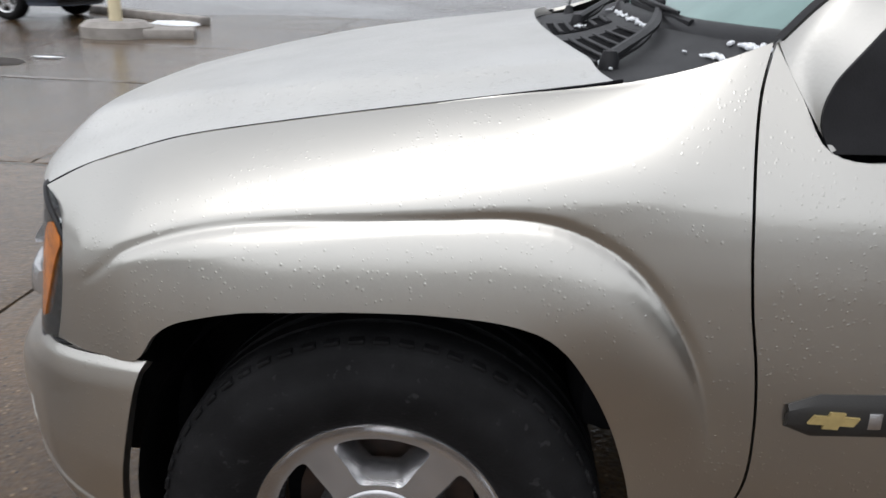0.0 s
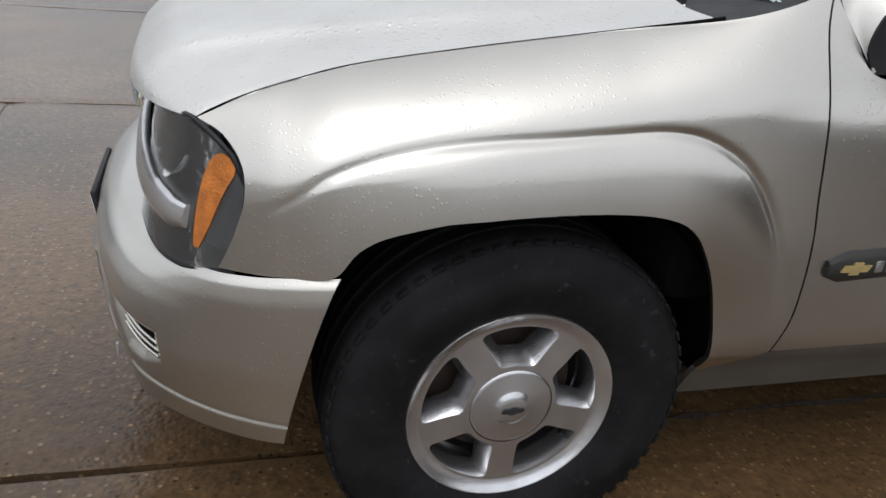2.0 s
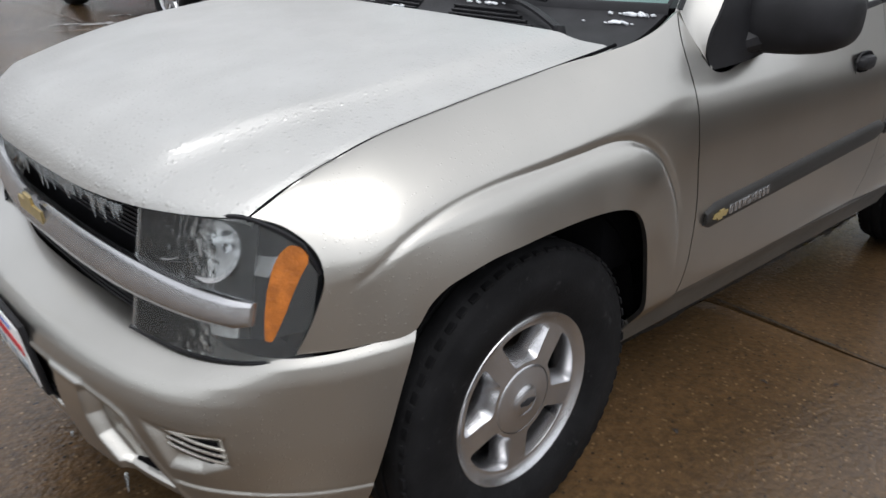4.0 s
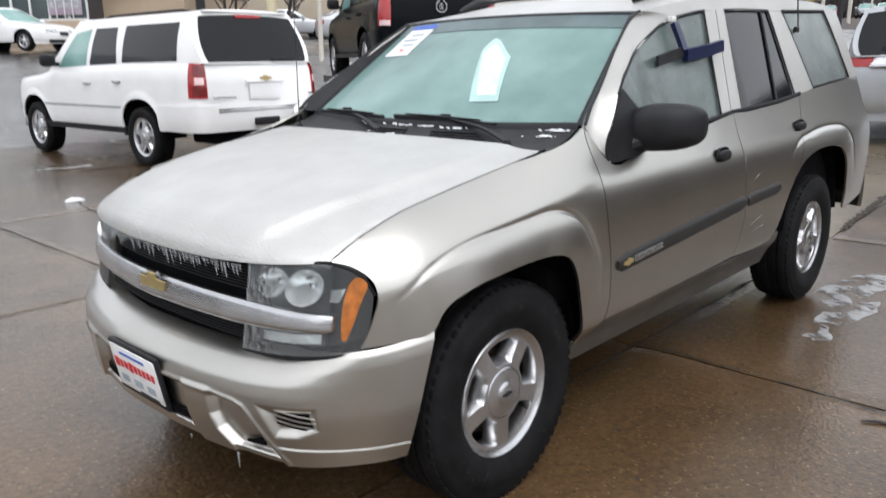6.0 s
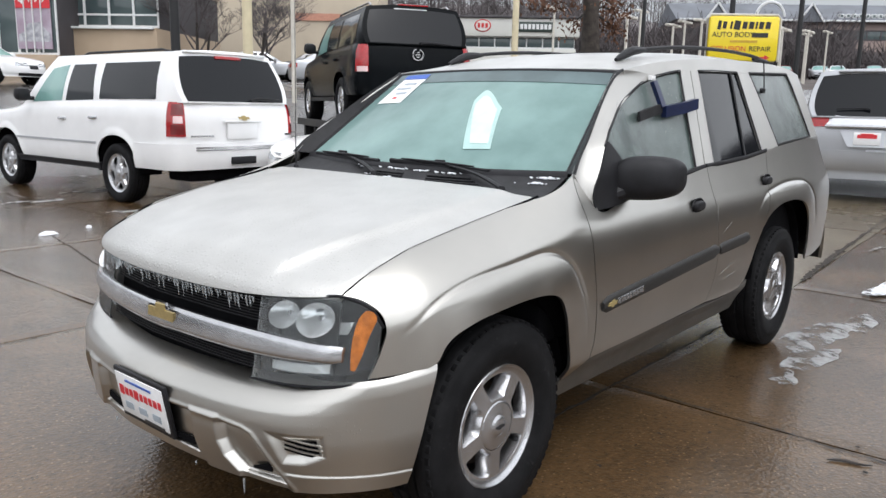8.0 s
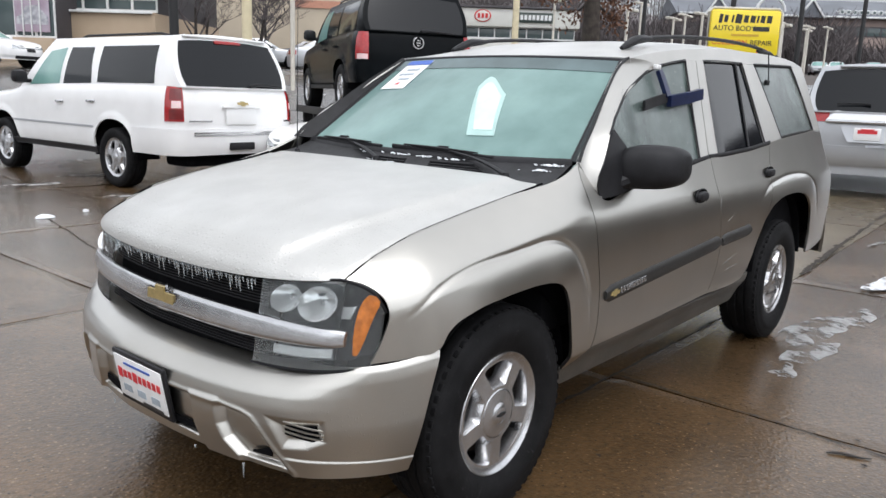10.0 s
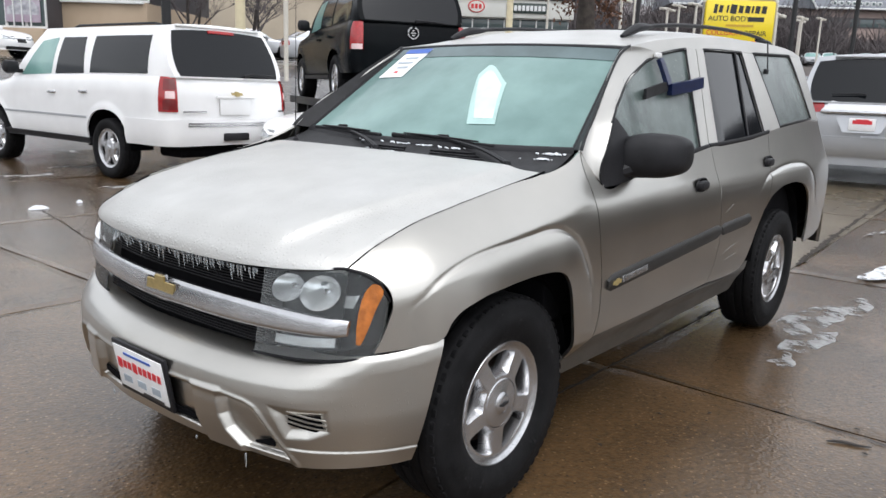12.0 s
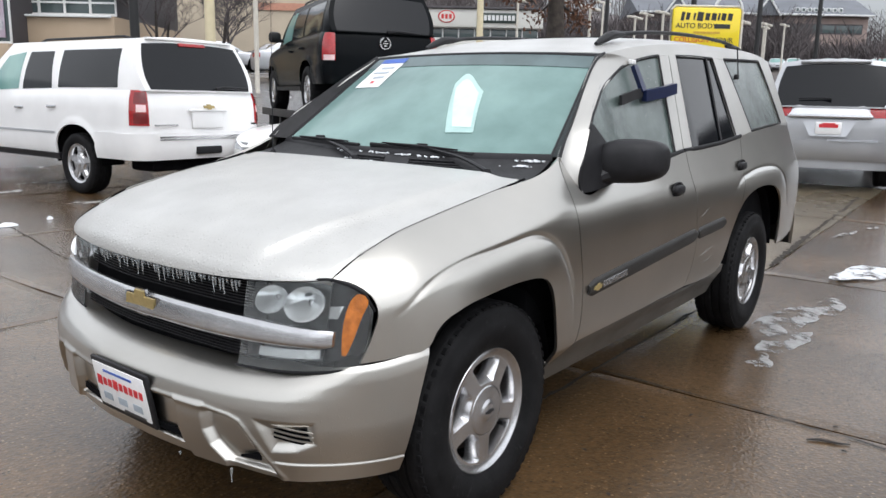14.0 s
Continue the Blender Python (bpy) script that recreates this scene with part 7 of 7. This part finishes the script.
def window_row(b_, x0, x1, n, y, z0, z1, frame_mat=WHITE_FRAME, glass=SHOP_GLASS, t=0.10):
    """A band of n panes in a frame on the face at y (looking to -y)."""
    w_ = (x1 - x0) / n
    for i in range(n):
        win = new("window")
        win.parent = b_
        xc = x0 + w_ * (i + 0.5)
        part("pane", box((xc, y - 0.03, (z0 + z1) / 2), (w_ - t, 0.05, z1 - z0 - t), None, 0.01), glass, win)
        part("frame", [box((xc, y - 0.05, z1 - t / 2), (w_, 0.10, t)), box((xc, y - 0.05, z0 + t / 2), (w_, 0.10, t)), box((x0 + w_ * i + t / 4, y - 0.05, (z0 + z1) / 2), (t / 2, 0.098, z1 - z0 - 2 * t)), box((x0 + w_ * (i + 1) - t / 4, y - 0.05, (z0 + z1) / 2), (t / 2, 0.098, z1 - z0 - 2 * t))], frame_mat, win)


# showroom with tan walls and a ribbon of windows (its face runs from (13.7, 33.8) to (16.5, 30))
a1 = math.degrees(math.atan2(30.0 - 33.8, 16.5 - 13.7))
tan_b = building("tan_showroom", "tan stucco showroom with a ribbon of windows", pose(15.1, 31.9, 2.0, 0, 0, a1), [("wall", (0, 4.0, 0.95), (4.8, 8.0, 3.1), STUCCO), ("upper_wall", (0, 4.0, 5.4), (4.8, 8.0, 1.6), STUCCO), ("ledge", (0, -0.05, 2.48), (4.6, 0.24, 0.10), WHITE_FRAME), ("core", (0.0, 4.3, 3.6), (4.6, 7.4, 2.4), DARK_BAND)])
window_row(tan_b, -2.2, 2.3, 4, 0.58, 2.55, 4.6)
part("mullion", box((0.05, 0.50, 3.1), (4.5, 0.06, 0.08)), WHITE_FRAME, tan_b)
left_b = building("glass_showroom", "glass-fronted showroom with a red poster", pose(12.2, 32.9, 2.0, 0, 0, a1), [("wall", (-1.5, 3.0, 0.4), (5.5, 6.0, 1.6), STUCCO), ("core", (-1.5, 3.3, 3.2), (5.3, 5.6, 4.0), DARK_BAND), ("upper_wall", (-1.5, 2.9, 4.9), (5.6, 6.2, 1.2), WHITE_WALL)])
window_row(left_b, -4.0, 1.2, 6, 0.45, 1.2, 4.3, WHITE_FRAME, SHOP_GLASS)
poster = part("poster", box((0.25, 0.30, 2.8), (1.5, 0.04, 2.7)), mat("poster_print", (0.30, 0.22, 0.28), 0.4, color2=(0.45, 0.40, 0.46), scale=1.2), left_b, "poster of a car")
part("poster_head", box((0.25, 0.27, 3.62), (1.5, 0.04, 1.0)), RED_PRINT, left_b, "red poster head")
lettering("poster_words", "$199", 0.62, WHITE_PLATE, left_b, pose(0.25, 0.24, 3.55, 90, 0, 0), "white price", 0.005)
part("poster_car", prism([(-0.45, 1.75), (-0.42, 2.05), (-0.2, 2.15), (0.0, 2.5), (0.5, 2.55), (0.8, 2.2), (0.95, 2.1), (0.95, 1.75)], 0.01, "y", 0.265), mat("poster_grey", (0.5, 0.5, 0.53), 0.4, color2=(0.25, 0.25, 0.28), scale=5), left_b, "pale printed car")
for k in range(3):
    part("poster_mullion", box((-0.12 + 0.37 * k, 0.22, 2.75), (0.04, 0.05, 2.9)), WHITE_FRAME, left_b)
# long tan brick building behind
a2 = math.degrees(math.atan2(39.26 - 49.98, 37.47 - 28.28))
brick = building("brick_warehouse", "long tan brick building with a dark upper band", pose(32.9, 44.6, 4.0, 0, 0, a2), [("wall", (0, 5, 2.3), (17.0, 10, 7.6), TAN_BRICK), ("upper_band", (0, 5.1, 8.7), (17.2, 10.2, 5.2), DARK_BAND)])
part("name_bar", box((4.2, -0.06, 3.4), (3.6, 0.08, 0.5)), mat("pale_red_letters", (0.45, 0.22, 0.15), 0.5, var=0.1), brick)
# white showroom
a3 = math.degrees(math.atan2(30.03 - 38.98, 51.95 - 45.16))
showroom_b = building("white_showroom", "white showroom with a dark name board", pose(48.5, 34.5, 4.8, 0, 0, a3), [("wall", (0, 6, -0.3), (11.4, 12, 2.8), WHITE_WALL), ("fascia", (0, 5.8, 2.65), (11.8, 12.4, 1.35), WHITE_WALL), ("roof_edge", (0, 5.7, 3.42), (12.0, 12.6, 0.16), DARK_BAND), ("core", (0, 6.2, 1.5), (11.0, 11.6, 1.2), DARK_BAND)])
window_row(showroom_b, -5.6, 5.6, 9, 0.2, 1.1, 2.0, WHITE_FRAME, SHOP_GLASS)
part("name_board", box((2.35, -0.46, 2.70), (3.2, 0.12, 0.75), None, 0.02), mat("dark_green_board", (0.03, 0.045, 0.04), 0.4, var=0.1), showroom_b, "dark name board")
for k in range(9):
    part("name_bar", box((1.10 + 0.31 * k, -0.53, 2.70), (0.22, 0.03, 0.38)), WHITE_FRAME, showroom_b)
part("oval_badge", moved(lathe([(0.0, 0.06), (0.55, 0.06), (0.60, 0.0)], 24, "y"), pose(-1.6, -0.42, 2.75, 0, 0, 180) @ Matrix.Diagonal((1.1, 1, 0.8, 1))), RED_INK, showroom_b, "oval badge")
part("oval_field", moved(lathe([(0.0, 0.08), (0.50, 0.08), (0.50, 0.0)], 24, "y"), pose(-1.6, -0.42, 2.75, 0, 0, 180) @ Matrix.Diagonal((1.1, 1, 0.8, 1))), WHITE_WALL, showroom_b)
for k in range(3):
    part("name_bar", box((-1.9 + 0.3 * k, -0.52, 2.75), (0.2, 0.03, 0.35)), RED_INK, showroom_b)
# big brick building with a slate roof
a4 = math.degrees(math.atan2(28.9 - 61.15, 169.75 - 145.71))
big = building("slate_roofed_building", "large brick building with slate roofs and white gables", pose(158, 45, 6.0, 0, 0, a4), [("wall", (0, 8, 6.2), (44, 16, 12.8), RED_BRICK)])
part("roof", prism([(-1.0, 12.5), (17.0, 12.5), (8, 16.5)], 46, "x", -23), SLATE, big)
for xg in (1.9, -15.5):
    part("gable", prism([(xg - 2.2, 12.2), (xg + 2.2, 12.2), (xg, 15.3)], 3.0, "y", -1.6), SLATE, big)
    part("gable_trim", [tube([(xg - 2.4, -1.75, 12.1), (xg, -1.75, 15.5)], 0.22, 4), tube([(xg, -1.75, 15.5), (xg + 2.4, -1.75, 12.1)], 0.22, 4)], WHITE_FRAME, big)
part("eaves_board", box((0, -1.1, 12.45), (45, 0.6, 0.35), None, 0.1), WHITE_FRAME, big)
for k in range(8):
    dr = new("window")
    dr.parent = big
    part("dormer", box((8.3 + 1.2 * k, 1.4, 13.55), (0.75, 2.0, 0.8), None, 0.06), WHITE_FRAME, dr)
    part("pane", box((8.3 + 1.2 * k, 0.38, 13.55), (0.45, 0.08, 0.5)), SHOP_GLASS, dr)
window_row(big, -21, 21, 16, 0.0, 9.0, 10.9, DARK_BAND, SHOP_GLASS, 0.25)
part("arch_sign", tube([(-6.2 + 2.6 * math.cos(q), -3.0, 12.6 + 2.9 * math.sin(q)) for q in np.linspace(0.1, math.pi - 0.1, 20)], 0.3, 6), WHITE_FRAME, big)

# an unseen building added behind the camera to darken door and window reflections
shop = building("service_building", "plain grey service building across the lot", pose(24, -13.5, 0.0), [("wall", (0, 0, 1.7), (19, 19, 3.4), mat("grey_block", (0.10, 0.094, 0.085), 0.8, color2=(0.15, 0.14, 0.125), scale=0.4, bump=0.3, bscale=8)), ("parapet", (0, 0, 3.5), (19.4, 19.4, 0.25), DARK_BAND)])

# ---- trees ----
def bare_tree(name, label, m, h, seed, spread=0.5, levels=4, r0=0.12, low=0.15, group=""):
    t_ = thing(name, label, "tree", m, group)
    rng = random.Random(seed)
    trunk, crown = [], []

    def grow(p, d, L, r, lev):
        q = p + d * L * 0.5 + Vector((rng.uniform(-1, 1), rng.uniform(-1, 1), rng.uniform(-0.3, 0.6))) * L * 0.06
        e = q + (d + Vector((rng.uniform(-1, 1), rng.uniform(-1, 1), 0.25)) * 0.16).normalized() * L * 0.5
        (trunk if lev == 0 else crown).append(tube([p, q, e], [r, r * 0.8, r * 0.55], 5 if lev < 2 else 3, caps=False))
        if lev >= levels:
            return
        for i in range(5 if lev < 2 else 4):
            f = rng.uniform(0.35, 1.0) if lev else rng.uniform(0.45, 1.0)
            b = p.lerp(q, f * 2) if f < 0.5 else q.lerp(e, f * 2 - 1)
            a = rng.uniform(0, 2 * math.pi)
            side = Vector((math.cos(a), math.sin(a), 0))
            nd = (d * rng.uniform(0.5, 0.9) + side * rng.uniform(0.45, 0.95) * spread * 2 + Vector((0, 0, 0.25))).normalized()
            grow(b, nd, L * rng.uniform(0.5, 0.72), max(r * 0.44, 0.006), lev + 1)
    grow(Vector((0, 0, 0)), Vector((0, 0, 1)), h * 0.42, r0, 0)
    part("trunk", trunk, BARK, t_, solid=False)
    part("crown", crown, TWIG, t_, solid=False)
    return t_


TWIG = mat("bare_twigs", (0.074, 0.063, 0.064), 0.8, var=0.3, scale=2)
DEAD_LEAF = mat("dead_brown_leaves", (0.12, 0.055, 0.03), 0.8, var=0.4, scale=8)
t1 = bare_tree("bare_tree", "bare leafless tree beside the street", pose(18.4, 29.6, 2.0), 6.9, 3, 0.55, 5, 0.10, group="street trees")
t2 = bare_tree("bare_tree", "bare leafless tree beside the street", pose(19.0, 25.6, 1.7), 6.3, 8, 0.55, 5, 0.095, group="street trees")
copy_thing(t1, pose(23.5, 31.5, 2.3, 0, 0, 140))
copy_thing(t2, pose(21.5, 33.5, 2.3, 0, 0, 70))
oak = thing("oak_tree", "thick oak trunk with a few brown leaves", "tree", pose(18.0, 9.2, 1.0))
part("trunk", tube([(0, 0, -0.5), (0.03, 0, 1.5), (0.0, 0.05, 4.5), (0.1, 0, 9.0)], [0.42, 0.34, 0.30, 0.2], 16), mat("oak_bark", (0.055, 0.045, 0.038), 0.9, bump=0.8, bscale=14, var=0.35, scale=6), oak)
rng = random.Random(31)
lv, br = [], []
for k in range(9):
    a, z0 = rng.uniform(0, 6.28), rng.uniform(2.9, 4.6)
    L = rng.uniform(1.2, 2.4)
    tip = np.array([math.cos(a) * L, math.sin(a) * L, z0 + rng.uniform(-0.4, 0.3)])
    br.append(tube(along([(0, 0, z0), tip * [0.5, 0.5, 1] + [0, 0, 0.15], tip], 8), np.linspace(0.05, 0.01, 8), 5))
    for j in range(110):
        c = tip * (rng.uniform(0.45, 1.05), rng.uniform(0.45, 1.05), 1) + np.array([rng.gauss(0, 0.2), rng.gauss(0, 0.2), rng.gauss(-0.1, 0.17)])
        s = rng.uniform(0.03, 0.07)
        q = np.array(Euler((rng.uniform(0, 6), rng.uniform(0, 6), rng.uniform(0, 6))).to_matrix())
        lv.append((np.array([(-s, -s * 0.6, 0), (s, -s * 0.5, 0.01), (s * 1.1, s * 0.6, 0), (-s * 0.8, s * 0.5, 0.012)]) @ q.T + c, [[0, 1, 2, 3]]))
part("limbs", br, BARK, oak)
part("leaves", lv, DEAD_LEAF, oak, solid=False)

# wooded hill behind everything
HILL = mat("winter_hillside", (0.13, 0.115, 0.115), 0.9, color2=(0.20, 0.18, 0.18), scale=0.04, bump=0.5, bscale=0.5)
rng = np.random.RandomState(9)
az = np.linspace(radians(-40), radians(125), 60)[:, None]
rr = np.array([[150, 185, 225, 270, 330]])
hz = np.array([[4, 16, 30, 40, 30]]) * (0.72 + 0.22 * np.sin(az * 3.1 + 0.4) + 0.10 * np.sin(az * 7.7)) * (1 - 0.45 * smoothstep(radians(62), radians(88), az))
hill = part("wooded_hill", shell(np.stack([-2 + rr * np.sin(az), -2 + rr * np.cos(az), hz + 4], 2), 0, (0, 0, 1)), HILL, solid=False)
tagged(hill, "winter hillside under bare woods", "hill", kind="structure")
woods = []
for k in range(3400):
    a, r = rng.uniform(radians(5), radians(100)), rng.uniform(95, 260)
    f = np.interp(r, [95, 150, 185, 225, 270], [4, 4, 16, 30, 40]) * (0.72 + 0.22 * math.sin(a * 3.1 + 0.4) + 0.10 * math.sin(a * 7.7)) * (1 - 0.45 * float(smoothstep(radians(62), radians(88), a))) + 4
    x, y, h = -2 + r * math.sin(a), -2 + r * math.cos(a), rng.uniform(7, 13)
    if radians(60) < a < radians(86) and r < 185:
        h *= 0.42
    woods.append(tube([(x, y, f - 1), (x + rng.uniform(-0.4, 0.4), y, f + h)], [0.13, 0.03], 3, caps=False))
    for j in range(6):
        b, z0 = rng.uniform(0, 6.28), f + h * rng.uniform(0.35, 0.8)
        L = h * rng.uniform(0.2, 0.4)
        woods.append(tube([(x, y, z0), (x + math.cos(b) * L, y + math.sin(b) * L, z0 + L * 0.9)], [0.06, 0.02], 3, caps=False))
for k in range(4200):
    a, r = rng.uniform(radians(52), radians(92)), rng.uniform(113, 158)
    x, y = -2 + r * math.sin(a), -2 + r * math.cos(a)
    h = (rng.uniform(4.0, 7.6) + 4.2 * float(smoothstep(130, 150, r)) * rng.uniform(0.4, 1.0)) * (1 - 0.5 * float(smoothstep(radians(75.6), radians(77.2), a)))
    f = land_z(x, y) - 0.3
    for j in range(5):
        b, L = rng.uniform(0, 6.28), h * rng.uniform(0.6, 1.1)
        woods.append(tube([(x, y, f), (x + math.cos(b) * L * 0.25, y + math.sin(b) * L * 0.25, f + L * 0.6), (x + math.cos(b) * L * 0.5, y + math.sin(b) * L * 0.5, f + L)], [0.09, 0.07, 0.03], 3, caps=False))
wd = part("bare_woods", woods, TWIG, solid=False)
tagged(wd, "bare grey winter woods on the hillside", "trees", kind="stuff")

# an unseen dark slope, added round the street side behind the camera, darkens reflections
az = np.linspace(radians(128), radians(318), 70)[:, None]
rr = np.array([[50, 66, 90, 120]])
hz = np.array([[-0.5, 4, 9, 13]]) * (0.86 + 0.12 * np.sin(az * 5.3) + 0.08 * np.sin(az * 13.0 + 1))
slope_s = part("wooded_slope", shell(np.stack([-2 + rr * np.sin(az), -2 + rr * np.cos(az), hz], 2), 0, (0, 0, 1)), mat("dark_winter_slope", (0.035, 0.031, 0.028), 0.95, color2=(0.075, 0.066, 0.06), scale=0.12, bump=0.6, bscale=0.6), solid=False)
tagged(slope_s, "dark wooded slope beyond the street", "hill", kind="structure")

# cars standing far off
GREY_PAINT = mat("grey_paint", (0.16, 0.16, 0.17), 0.3, coat=0.6, metal=0.3, var=0.05)
RED_PAINT = mat("dark_red_paint", (0.20, 0.02, 0.025), 0.25, coat=0.6, var=0.05)
on_land = lambda x, y, hx, hy: vehicle_pose(x, y, land_z(x, y) - 0.03, hx, hy)
far = [sedan("distant_car", "silver car in a far parking lot", on_land(91.5, 33.4, -0.94, -0.33), SILVER_PAINT), sedan("distant_car", "dark grey car in a far parking lot", on_land(92.4, 31.0, -0.94, -0.33), GREY_PAINT), sedan("distant_car", "dark red car in a far parking lot", on_land(90.6, 35.9, -0.94, -0.33), RED_PAINT), sedan("distant_car", "white car in a far parking lot", on_land(21.7, 36.4, 0.8, -0.6), WHITE_PAINT)]
for f_ in far:
    tagged(f_, group="cars in the far lots")
for i in range(11):
    x, y = 92.8 + 0.38 * i + 8 * (i % 3 == 2), 28.6 - 2.55 * i / 1.45
    copy_thing(far[(i * 3 + 3) % 4], on_land(x, y, -0.94, -0.33))
for i, (x, y) in enumerate(((22.5, 32.4), (24.5, 35.5), (27.0, 33.0), (17.9, 21.0), (20.5, 19.5))):
    copy_thing(far[(0, 3, 1, 0, 1)[i]], on_land(x, y, 0.8, -0.55))
